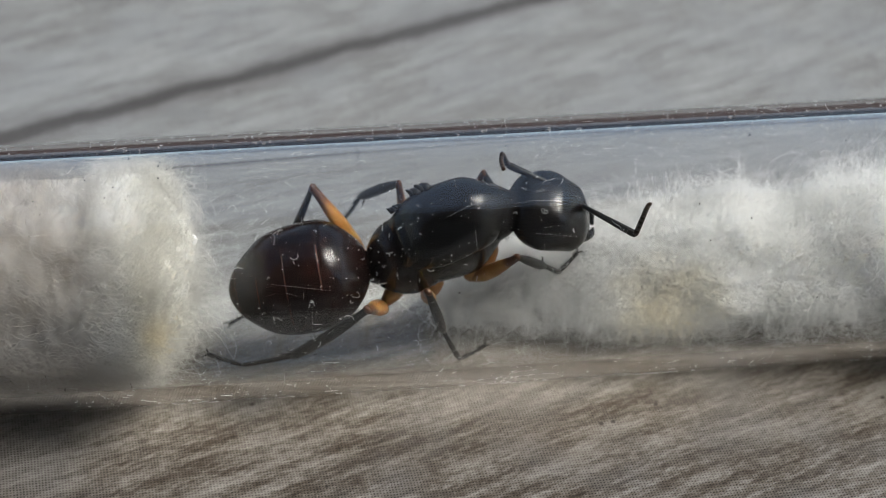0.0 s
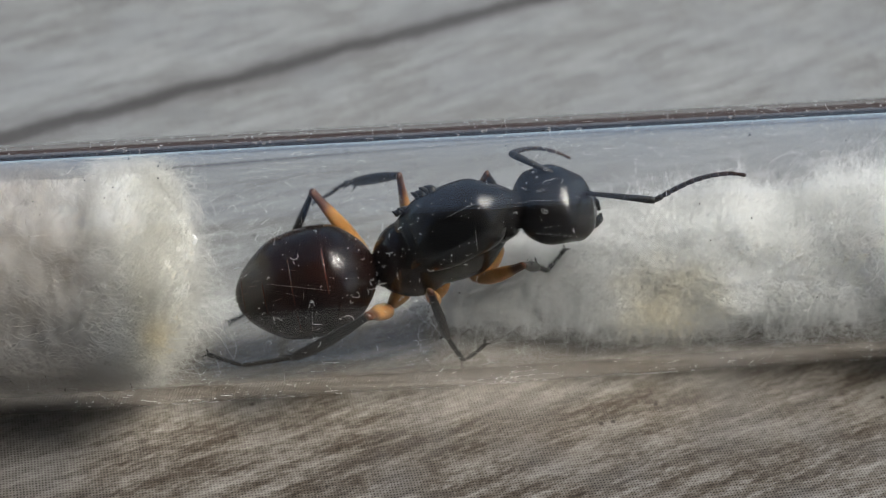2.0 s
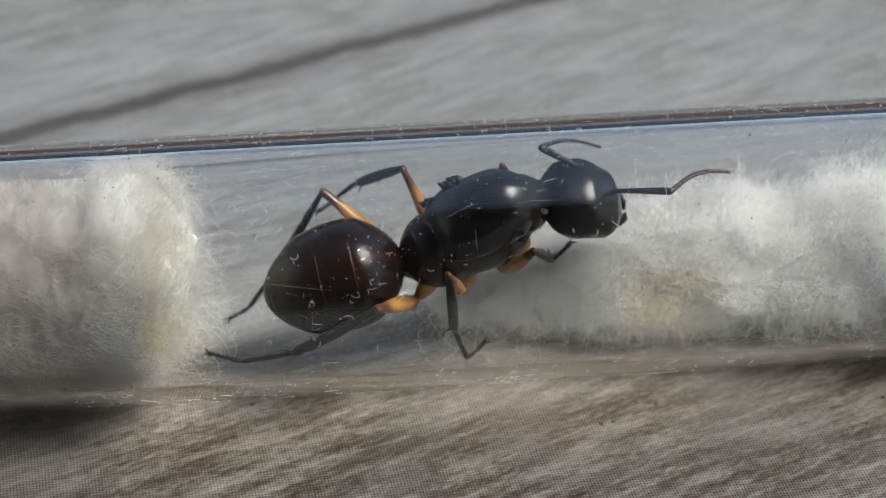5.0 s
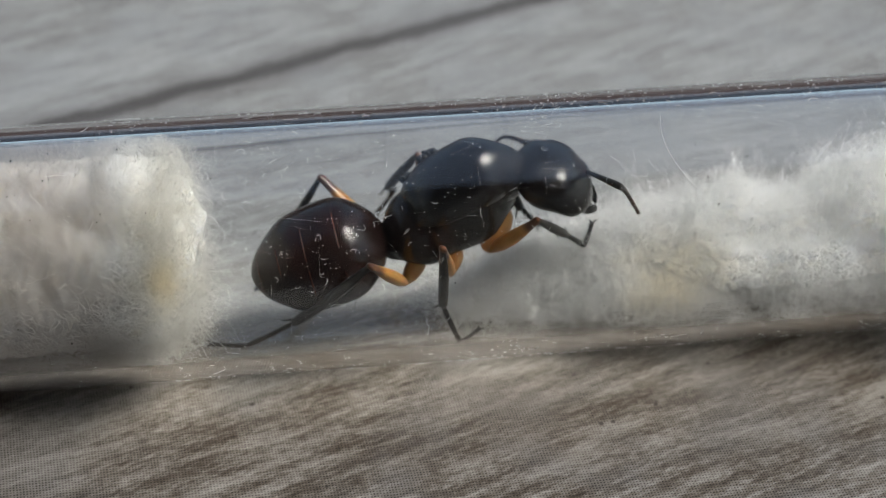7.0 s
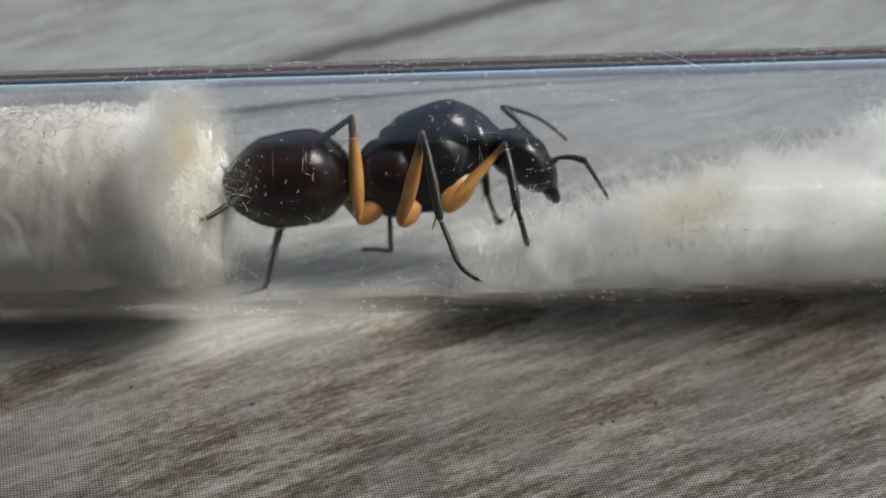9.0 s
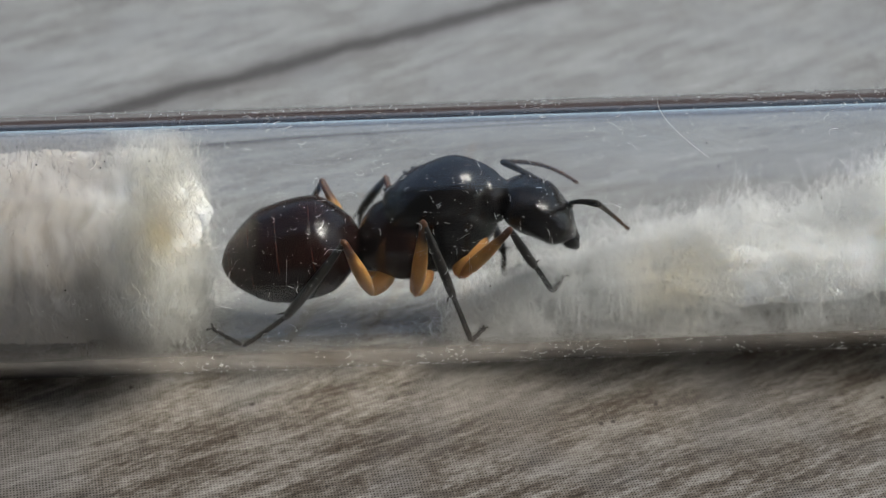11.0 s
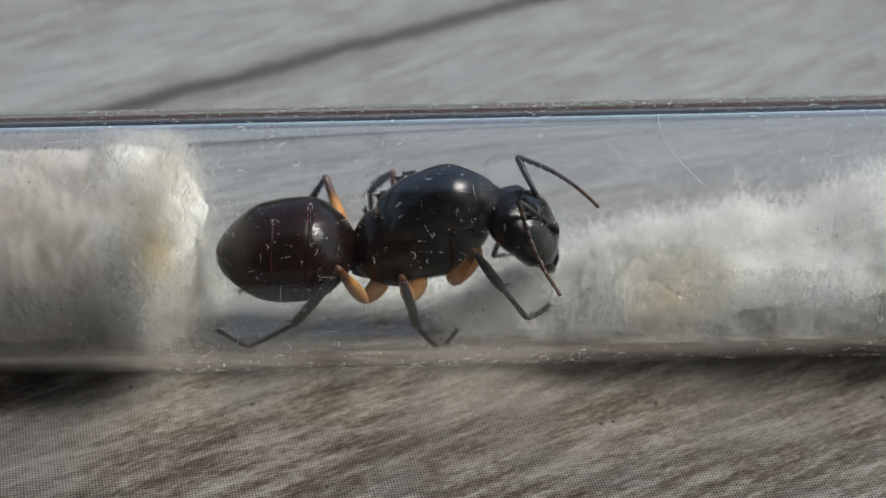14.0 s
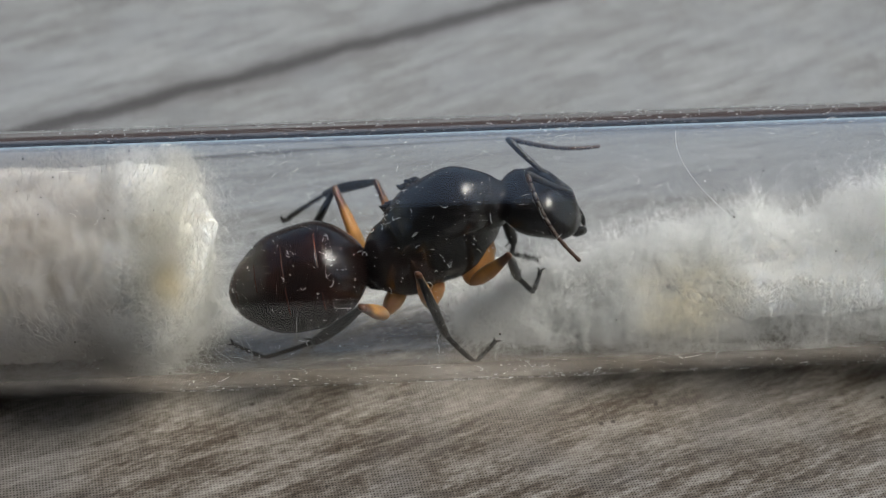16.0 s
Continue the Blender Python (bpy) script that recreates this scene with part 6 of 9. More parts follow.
    walk(legs['RF']['tarsus'], [
        (0, pose(0.001404, -0.003657, 0.001938, -119.3, 16.1, -62.7)), (0.25, pose(0.001319, -0.003639, 0.001846, -119.3, 16.2, -62.9)),
        (0.5, pose(0.001239, -0.003617, 0.001760, -119.4, 16.6, -63.3)), (0.75, pose(0.001221, -0.003643, 0.001674, -119.2, 16.7, -62.5)),
        (1, pose(0.001209, -0.003668, 0.001594, -119.0, 17.0, -61.9)), (1.5, pose(0.000965, -0.003514, 0.001444, -119.7, 17.0, -64.2)),
        (2, pose(0.000726, -0.003293, 0.001409, -121.5, 19.6, -70.7)), (2.5, pose(0.000520, -0.003091, 0.001340, -123.4, 22.0, -76.3)),
        (3, pose(0.000347, -0.002880, 0.001318, -125.3, 23.6, -81.6)), (3.5, pose(0.000083, -0.002527, 0.001229, -128.2, 26.0, -88.8)),
        (4, pose(0.000121, -0.002567, 0.001284, -127.5, 24.4, -87.3)), (4.2, pose(0.000061, -0.002468, 0.001286, -128.0, 24.2, -88.6)),
        (4.8, pose(-0.000024, -0.002454, 0.001024, -126.7, 15.0, -83.9)), (5.3, pose(-0.000049, -0.002462, 0.000580, -127.6, -2.6, -81.8)),
        (5.8, pose(0.000174, -0.002677, 0.000406, -128.4, -18.2, -83.4)), (6.3, pose(0.000309, -0.002833, 0.000604, -129.4, -13.2, -80.3)),
        (6.5, pose(0.000645, -0.003107, 0.001377, -131.4, 6.1, -74.7)), (7, pose(0.001766, -0.003886, 0.001956, -139.7, 38.4, -84.4)),
        (7.25, pose(0.001316, -0.003602, 0.001874, -138.8, 34.7, -82.7)), (7.5, pose(0.001188, -0.003361, 0.002054, -140.1, 34.1, -85.0)),
        (7.75, pose(0.001024, -0.003260, 0.001966, -151.5, 36.9, -106.3)), (8, pose(0.000953, -0.003145, 0.001915, -164.5, 37.6, -129.2)),
        (8.25, pose(0.001069, -0.003430, 0.001545, -162.4, 40.6, -125.9)), (8.5, pose(0.001216, -0.003677, 0.001166, -160.4, 43.7, -123.0)),
        (8.75, pose(0.002754, -0.001602, 0.003792, -157.1, 53.9, -118.6)), (9, pose(0.001553, -0.003192, 0.002406, -122.5, 57.3, -79.6)),
        (9.2, pose(0.001483, -0.003164, 0.002427, -134.6, 60.1, -94.1)), (9.7, pose(0.002506, -0.002177, 0.003498, -142.6, 58.1, -103.5)),
        (10.2, pose(0.001390, -0.003985, 0.001003, -128.4, 47.7, -85.9)), (10.7, pose(0.001506, -0.003969, 0.001264, -128.8, 42.6, -86.3)),
        (11.3, pose(0.001700, -0.003941, 0.001612, -128.7, 37.4, -85.9)), (11.5, pose(0.001759, -0.003982, 0.001612, -126.6, 36.0, -82.5)),
        (12, pose(0.001741, -0.003987, 0.001558, -130.5, 38.5, -89.1)), (12.5, pose(0.001255, -0.003359, 0.001987, -130.3, 32.0, -88.4)),
        (13, pose(0.001321, -0.003172, 0.002204, -126.4, 25.8, -80.7)), (13.5, pose(0.001554, -0.002732, 0.002742, -131.3, 21.1, -93.9)),
        (14, pose(0.001216, -0.002454, 0.002799, -131.8, 14.9, -95.0)), (14.5, pose(0.001336, -0.002424, 0.002996, -131.8, 17.6, -95.0)),
        (15, pose(0.001373, -0.002167, 0.003286, -132.3, 12.5, -96.6)), (15.5, pose(0.000518, -0.002834, 0.001796, -134.9, 40.5, -94.5)),
        (16, pose(0.000338, -0.002629, 0.001597, -138.2, 38.0, -99.7)),
    ])
    walk(legs['LH']['femur'], [
        (0, pose(-0.004200, 0.001100, -0.002150, 135.6, -53.9, 101.8)), (0.25, pose(-0.004200, 0.001100, -0.002150, 135.2, -54.8, 102.2)),
        (0.5, pose(-0.004200, 0.001100, -0.002150, 134.8, -55.7, 102.8)), (0.75, pose(-0.004200, 0.001100, -0.002150, 135.4, -56.8, 102.1)),
        (1, pose(-0.004200, 0.001100, -0.002150, 136.0, -57.8, 101.4)), (1.5, pose(-0.004200, 0.001100, -0.002150, 138.3, -51.6, 98.7)),
        (2, pose(-0.004200, 0.001100, -0.002150, 133.0, -50.1, 105.5)), (2.5, pose(-0.004200, 0.001100, -0.002150, 128.8, -46.1, 111.1)),
        (3, pose(-0.004200, 0.001100, -0.002150, 127.8, -36.2, 113.1)), (3.5, pose(-0.004200, 0.001100, -0.002150, 126.2, -29.7, 116.2)),
        (4, pose(-0.004200, 0.001100, -0.002150, 126.7, -29.8, 115.3)), (4.2, pose(-0.004200, 0.001100, -0.002150, 126.3, -29.8, 116.1)),
        (4.8, pose(-0.004200, 0.001100, -0.002150, 126.4, -29.9, 115.9)), (5.3, pose(-0.004200, 0.001100, -0.002150, 126.5, -30.0, 115.7)),
        (5.8, pose(-0.004200, 0.001100, -0.002150, 126.7, -31.3, 115.3)), (6.3, pose(-0.004200, 0.001100, -0.002150, 126.8, -33.9, 115.2)),
        (6.5, pose(-0.004200, 0.001100, -0.002150, 128.0, -38.9, 113.2)), (7, pose(-0.004200, 0.001100, -0.002150, 131.4, -46.8, 108.6)),
        (7.25, pose(-0.004200, 0.001100, -0.002150, 123.8, -52.9, 118.6)), (7.5, pose(-0.004200, 0.001100, -0.002150, 113.6, -57.4, 131.1)),
        (7.75, pose(-0.004200, 0.001100, -0.002150, 110.8, -60.1, 134.4)), (8, pose(-0.004200, 0.001100, -0.002150, 111.5, -59.4, 133.6)),
        (8.25, pose(-0.004200, 0.001100, -0.002150, 99.2, -67.2, 147.7)), (8.5, pose(-0.004200, 0.001100, -0.002150, 86.5, -70.7, 161.5)),
        (8.75, pose(-0.004200, 0.001100, -0.002150, 69.5, -73.6, 179.4)), (9, pose(-0.004200, 0.001100, -0.002150, 47.7, -74.2, -157.7)),
        (9.2, pose(-0.004200, 0.001100, -0.002150, 43.4, -72.2, -153.2)), (9.7, pose(-0.004200, 0.001100, -0.002150, 63.6, -77.6, -174.1)),
        (10.2, pose(-0.004200, 0.001100, -0.002150, 100.7, -79.3, 148.0)), (10.7, pose(-0.004200, 0.001100, -0.002150, 132.6, -74.2, 115.4)),
        (11.3, pose(-0.004200, 0.001100, -0.002150, 147.9, -64.9, 99.3)), (11.5, pose(-0.004200, 0.001100, -0.002150, 149.9, -63.9, 97.1)),
        (12, pose(-0.004200, 0.001100, -0.002150, 151.6, -61.7, 95.2)), (12.5, pose(-0.004200, 0.001100, -0.002150, 177.4, -58.7, 64.7)),
        (13, pose(-0.004200, 0.001100, -0.002150, 161.3, -62.2, 82.8)), (13.5, pose(-0.004200, 0.001100, -0.002150, 166.4, -59.6, 76.8)),
        (14, pose(-0.004200, 0.001100, -0.002150, 158.3, -58.1, 86.2)), (14.5, pose(-0.004200, 0.001100, -0.002150, 172.1, -51.8, 68.7)),
        (15, pose(-0.004200, 0.001100, -0.002150, 164.4, -48.4, 79.0)), (15.5, pose(-0.004200, 0.001100, -0.002150, 163.5, -48.1, 80.1)),
        (16, pose(-0.004200, 0.001100, -0.002150, 164.7, -50.6, 78.6)),
    ])
    walk(legs['LH']['tibia'], [
        (0, pose(0.005000, -0.000000, 0.000000, -23.8, 12.2, -129.9)), (0.25, pose(0.005000, -0.000000, -0.000000, -23.8, 12.4, -130.1)),
        (0.5, pose(0.005000, -0.000000, -0.000000, -23.9, 12.6, -130.3)), (0.75, pose(0.005000, -0.000000, 0.000000, -24.1, 12.6, -131.2)),
        (1, pose(0.005000, -0.000000, -0.000000, -24.3, 12.5, -132.0)), (1.5, pose(0.005000, -0.000000, -0.000000, -23.6, 8.7, -128.0)),
        (2, pose(0.005000, 0.000000, 0.000000, -23.0, 10.3, -124.5)), (2.5, pose(0.005000, -0.000000, -0.000000, -22.2, 11.0, -119.8)),
        (3, pose(0.005000, -0.000000, 0.000000, -21.0, 9.6, -112.0)), (3.5, pose(0.005000, -0.000000, 0.000000, -19.9, 9.1, -103.2)),
        (4, pose(0.005000, -0.000000, -0.000000, -20.1, 9.5, -104.6)), (4.2, pose(0.005000, 0.000000, 0.000000, -19.9, 9.8, -103.8)),
        (4.8, pose(0.005000, 0.000000, -0.000000, -19.5, 9.0, -100.7)), (5.3, pose(0.005000, -0.000000, 0.000000, -19.1, 8.4, -98.2)),
        (5.8, pose(0.005000, 0.000000, 0.000000, -19.2, 7.7, -98.4)), (6.3, pose(0.005000, 0.000000, -0.000000, -19.1, 6.4, -97.9)),
        (6.5, pose(0.005000, 0.000000, 0.000000, -19.2, 5.2, -98.7)), (7, pose(0.005000, -0.000000, -0.000000, -18.8, -3.7, -101.3)),
        (7.25, pose(0.005000, 0.000000, 0.000000, -18.1, -7.0, -108.4)), (7.5, pose(0.005000, -0.000000, -0.000000, -16.9, -10.0, -116.2)),
        (7.75, pose(0.005000, 0.000000, -0.000000, -16.6, -6.0, -118.9)), (8, pose(0.005000, -0.000000, -0.000000, -16.5, -2.5, -119.4)),
        (8.25, pose(0.005000, 0.000000, -0.000000, -16.8, 2.4, -125.1)), (8.5, pose(0.005000, -0.000000, 0.000000, -17.2, 8.7, -128.9)),
        (8.75, pose(0.005000, -0.000000, 0.000000, -17.3, 5.9, -129.7)), (9, pose(0.005000, 0.000000, 0.000000, -17.4, 3.8, -130.8)),
        (9.2, pose(0.005000, 0.000000, 0.000000, -17.3, 2.0, -128.3)), (9.7, pose(0.005000, -0.000000, 0.000000, -17.5, -6.3, -125.0)),
        (10.2, pose(0.005000, 0.000000, -0.000000, -18.0, -11.7, -121.9)), (10.7, pose(0.005000, 0.000000, 0.000000, -18.5, -14.2, -120.1)),
        (11.3, pose(0.005000, 0.000000, 0.000000, -18.9, -16.6, -118.4)), (11.5, pose(0.005000, 0.000000, -0.000000, -18.7, -16.9, -119.3)),
        (12, pose(0.005000, 0.000000, 0.000000, -18.7, -16.9, -119.0)), (12.5, pose(0.005000, -0.000000, 0.000000, -17.4, -14.8, -124.3)),
        (13, pose(0.005000, -0.000000, 0.000000, -17.9, -16.6, -122.7)), (13.5, pose(0.005000, -0.000000, 0.000000, -17.5, -17.5, -124.1)),
        (14, pose(0.005000, 0.000000, -0.000000, -20.4, -21.2, -116.3)), (14.5, pose(0.005000, -0.000000, 0.000000, -18.4, -16.7, -123.2)),
        (15, pose(0.005000, 0.000000, -0.000000, -20.6, -21.9, -117.1)), (15.5, pose(0.005000, -0.000000, -0.000000, -19.8, -19.9, -119.4)),
        (16, pose(0.005000, -0.000000, 0.000000, -19.6, -17.4, -119.9)),
    ])
    walk(legs['LH']['metatarsus'], [
        (0, pose(0.001237, -0.004498, -0.001266, -24.6, 10.8, -125.8)), (0.25, pose(0.001224, -0.004481, -0.001287, -24.7, 10.4, -126.3)),
        (0.5, pose(0.001212, -0.004466, -0.001308, -24.7, 9.9, -126.8)), (0.75, pose(0.001145, -0.004409, -0.001305, -24.9, 9.4, -127.9)),
        (1, pose(0.001081, -0.004353, -0.001302, -25.1, 8.8, -129.1)), (1.5, pose(0.001345, -0.004671, -0.000905, -24.7, 4.1, -124.6)),
        (2, pose(0.001656, -0.004865, -0.001073, -24.3, 6.4, -120.6)), (2.5, pose(0.002074, -0.005111, -0.001148, -23.7, 8.0, -115.2)),
        (3, pose(0.002781, -0.005485, -0.000998, -13.2, 49.2, -107.9)), (3.5, pose(0.003645, -0.005767, -0.000954, -8.8, 45.7, -101.7)),
        (4, pose(0.003505, -0.005726, -0.000989, -9.3, 43.9, -102.5)), (4.2, pose(0.003591, -0.005743, -0.001017, -8.5, 43.2, -101.3)),
        (4.8, pose(0.003899, -0.005823, -0.000936, -7.3, 27.7, -99.5)), (5.3, pose(0.004154, -0.005875, -0.000877, -7.3, 28.3, -99.5)),
        (5.8, pose(0.004133, -0.005883, -0.000800, -7.5, 29.5, -99.9)), (6.3, pose(0.004180, -0.005906, -0.000665, -8.0, 30.5, -100.8)),
        (6.5, pose(0.004098, -0.005907, -0.000541, -9.8, 31.3, -104.3)), (7, pose(0.003822, -0.005870, 0.000389, -18.1, 33.9, -118.6)),
        (7.25, pose(0.003123, -0.005651, 0.000734, -19.5, 31.8, -121.3)), (7.5, pose(0.002388, -0.005300, 0.001045, -20.8, 29.1, -123.9)),
        (7.75, pose(0.002114, -0.005223, 0.000628, -22.0, 26.9, -126.6)), (8, pose(0.002059, -0.005223, 0.000267, -22.4, 16.2, -128.9)),
        (8.25, pose(0.001557, -0.004907, -0.000247, -22.9, 10.3, -132.0)), (8.5, pose(0.001275, -0.004615, -0.000908, -23.7, 19.7, -135.4)),
        (8.75, pose(0.001186, -0.004590, -0.000622, -24.9, 21.2, -138.6)), (9, pose(0.001090, -0.004534, -0.000398, -26.1, 22.5, -141.6)),
        (9.2, pose(0.001281, -0.004704, -0.000208, -25.5, 21.9, -140.1)), (9.7, pose(0.001577, -0.004883, 0.000659, -25.0, 14.0, -138.8)),
        (10.2, pose(0.001897, -0.004989, 0.001216, -24.5, 2.9, -137.7)), (10.7, pose(0.002084, -0.005033, 0.001470, -24.4, 2.1, -136.8)),
        (11.3, pose(0.002264, -0.005057, 0.001714, -24.4, 2.8, -135.9)), (11.5, pose(0.002192, -0.005007, 0.001743, -24.4, 3.6, -136.6)),
        (12, pose(0.002213, -0.005021, 0.001740, -24.4, 4.1, -136.2)), (12.5, pose(0.001726, -0.004790, 0.001529, -25.3, 7.6, -142.6)),
        (13, pose(0.001896, -0.004840, 0.001714, -23.9, 8.7, -130.1)), (13.5, pose(0.001792, -0.004738, 0.001805, -24.1, 2.6, -134.4)),
        (14, pose(0.002521, -0.005016, 0.002168, -24.0, 3.3, -132.4)), (14.5, pose(0.001852, -0.004808, 0.001724, -24.2, 2.2, -135.4)),
        (15, pose(0.002462, -0.004955, 0.002238, -23.5, 12.7, -133.8)), (15.5, pose(0.002233, -0.004916, 0.002045, -23.6, 21.4, -134.8)),
        (16, pose(0.002143, -0.004961, 0.001797, -24.5, 26.7, -137.0)),
    ])
    walk(legs['LH']['tarsus'], [
        (0, pose(-0.000257, -0.006569, -0.001755, -86.8, 62.4, -45.4)), (0.25, pose(-0.000290, -0.006543, -0.001755, -87.9, 61.1, -46.5)),
        (0.5, pose(-0.000321, -0.006517, -0.001756, -88.8, 59.7, -47.6)), (0.75, pose(-0.000432, -0.006432, -0.001728, -90.5, 58.6, -49.5)),
        (1, pose(-0.000539, -0.006347, -0.001700, -92.0, 57.4, -51.4)), (1.5, pose(-0.000127, -0.006807, -0.001090, -95.4, 59.2, -55.3)),
        (2, pose(0.000340, -0.007089, -0.001362, -88.8, 60.0, -47.7)), (2.5, pose(0.000979, -0.007441, -0.001508, -82.3, 62.2, -40.2)),
        (3, pose(0.002258, -0.007102, -0.002965, -10.6, 53.2, 50.3)), (3.5, pose(0.003276, -0.007544, -0.002816, -3.7, 57.0, 58.6)),
        (4, pose(0.003099, -0.007556, -0.002790, -4.4, 58.9, 57.7)), (4.2, pose(0.003218, -0.007602, -0.002795, -5.2, 59.3, 56.8)),
        (4.8, pose(0.003518, -0.008094, -0.002144, -25.1, 71.6, 35.8)), (5.3, pose(0.003778, -0.008134, -0.002108, -27.0, 73.4, 33.8)),
        (5.8, pose(0.003744, -0.008112, -0.002080, -39.5, 76.4, 20.8)), (6.3, pose(0.003760, -0.008108, -0.001983, -63.1, 78.0, -3.2)),
        (6.5, pose(0.003549, -0.008060, -0.001892, -105.2, 77.1, -46.1)), (7, pose(0.002790, -0.007764, -0.001063, -168.7, 62.7, -114.2)),
        (7.25, pose(0.001974, -0.007540, -0.000635, -170.2, 60.4, -115.9)), (7.5, pose(0.001119, -0.007185, -0.000219, -171.7, 57.6, -117.7)),
        (7.75, pose(0.000732, -0.007083, -0.000550, -173.4, 55.4, -119.7)), (8, pose(0.000491, -0.007166, -0.000459, -174.5, 61.8, -121.0)),
        (8.25, pose(-0.000155, -0.006808, -0.000712, -133.3, 68.0, -77.7)), (8.5, pose(-0.000467, -0.006335, -0.001784, -93.6, 65.5, -35.9)),
        (8.75, pose(-0.000632, -0.006194, -0.001561, -94.8, 63.6, -37.2)), (9, pose(-0.000792, -0.006026, -0.001393, -96.9, 61.1, -39.5)),
        (9.2, pose(-0.000568, -0.006253, -0.001178, -97.4, 59.8, -40.1)), (9.7, pose(-0.000323, -0.006543, 0.000029, -107.7, 65.0, -52.0)),
        (10.2, pose(-0.000024, -0.006736, 0.001087, -127.0, 63.0, -73.6)), (10.7, pose(0.000190, -0.006813, 0.001375, -136.1, 69.6, -83.4)),
        (11.3, pose(0.000400, -0.006866, 0.001587, -158.2, 72.5, -106.9)), (11.5, pose(0.000306, -0.006790, 0.001582, -166.1, 70.6, -115.3)),
        (12, pose(0.000342, -0.006816, 0.001555, -168.1, 70.0, -117.4)), (12.5, pose(-0.000322, -0.006355, 0.001184, 176.6, 57.1, -135.3)),
        (13, pose(0.000241, -0.006806, 0.001321, -150.3, 69.3, -100.4)), (13.5, pose(-0.000027, -0.006593, 0.001688, -152.4, 76.5, -102.4)),
        (14, pose(0.000769, -0.006931, 0.002020, -148.8, 77.0, -98.7)), (14.5, pose(0.000002, -0.006632, 0.001622, -153.6, 76.1, -103.7)),
        (15, pose(0.000706, -0.006785, 0.001667, -113.6, 85.9, -63.1)), (15.5, pose(0.000529, -0.006634, 0.001095, -23.6, 82.2, 27.2)),
        (16, pose(0.000445, -0.006546, 0.000630, -18.6, 77.1, 32.3)),
    ])
    walk(legs['LM']['femur'], [
        (0, pose(-0.002300, 0.001400, -0.002850, -156.2, -69.9, 40.9)), (0.25, pose(-0.002300, 0.001400, -0.002850, -155.7, -70.5, 40.4)),
        (0.5, pose(-0.002300, 0.001400, -0.002850, -155.3, -71.0, 39.9)), (0.75, pose(-0.002300, 0.001400, -0.002850, -153.8, -70.9, 38.4)),
        (1, pose(-0.002300, 0.001400, -0.002850, -152.4, -70.7, 37.0)), (1.5, pose(-0.002300, 0.001400, -0.002850, -156.5, -68.6, 41.2)),
        (2, pose(-0.002300, 0.001400, -0.002850, -169.8, -62.7, 56.2)), (2.5, pose(-0.002300, 0.001400, -0.002850, -178.5, -63.2, 66.0)),
        (3, pose(-0.002300, 0.001400, -0.002850, 176.0, -61.8, 72.1)), (3.5, pose(-0.002300, 0.001400, -0.002850, -159.2, -70.2, 46.0)),
        (4, pose(-0.002300, 0.001400, -0.002850, 155.6, -57.9, 97.7)), (4.2, pose(-0.002300, 0.001400, -0.002850, 157.1, -60.3, 95.9)),
        (4.8, pose(-0.002300, 0.001400, -0.002850, 164.7, -61.3, 87.2)), (5.3, pose(-0.002300, 0.001400, -0.002850, 171.3, -61.6, 79.8)),
        (5.8, pose(-0.002300, 0.001400, -0.002850, -175.0, -65.5, 64.7)), (6.3, pose(-0.002300, 0.001400, -0.002850, -159.4, -66.9, 47.9)),
        (6.5, pose(-0.002300, 0.001400, -0.002850, -148.4, -65.4, 35.9)), (7, pose(-0.002300, 0.001400, -0.002850, -142.1, -66.9, 29.0)),
        (7.25, pose(-0.002300, 0.001400, -0.002850, -136.0, -76.3, 22.2)), (7.5, pose(-0.002300, 0.001400, -0.002850, -92.9, -83.6, -21.7)),
        (7.75, pose(-0.002300, 0.001400, -0.002850, -73.2, -85.1, -41.5)), (8, pose(-0.002300, 0.001400, -0.002850, 164.3, -42.0, 93.0)),
        (8.25, pose(-0.002300, 0.001400, -0.002850, 165.9, -54.6, 91.5)), (8.5, pose(-0.002300, 0.001400, -0.002850, 168.6, -68.1, 89.0)),
        (8.75, pose(-0.002300, 0.001400, -0.002850, -130.6, -85.4, 28.7)), (9, pose(-0.002300, 0.001400, -0.002850, -68.2, -81.9, -33.8)),
        (9.2, pose(-0.002300, 0.001400, -0.002850, -49.3, -81.7, -52.9)), (9.7, pose(-0.002300, 0.001400, -0.002850, -105.7, -84.3, 3.8)),
        (10.2, pose(-0.002300, 0.001400, -0.002850, -150.6, -80.2, 49.1)), (10.7, pose(-0.002300, 0.001400, -0.002850, -167.7, -72.5, 66.8)),
        (11.3, pose(-0.002300, 0.001400, -0.002850, -179.2, -48.1, 80.8)), (11.5, pose(-0.002300, 0.001400, -0.002850, -178.5, -45.8, 79.8)),
        (12, pose(-0.002300, 0.001400, -0.002850, -179.6, -44.2, 81.4)), (12.5, pose(-0.002300, 0.001400, -0.002850, -178.0, -43.7, 79.0)),
        (13, pose(-0.002300, 0.001400, -0.002850, -176.4, -39.7, 76.6)), (13.5, pose(-0.002300, 0.001400, -0.002850, -142.1, -68.9, 39.8)),
        (14, pose(-0.002300, 0.001400, -0.002850, -161.6, -52.7, 62.3)), (14.5, pose(-0.002300, 0.001400, -0.002850, -178.5, -54.4, 83.3)),
        (15, pose(-0.002300, 0.001400, -0.002850, -175.0, -47.6, 78.5)), (15.5, pose(-0.002300, 0.001400, -0.002850, -169.5, -60.0, 72.1)),
        (16, pose(-0.002300, 0.001400, -0.002850, -175.4, -50.3, 79.6)),
    ])
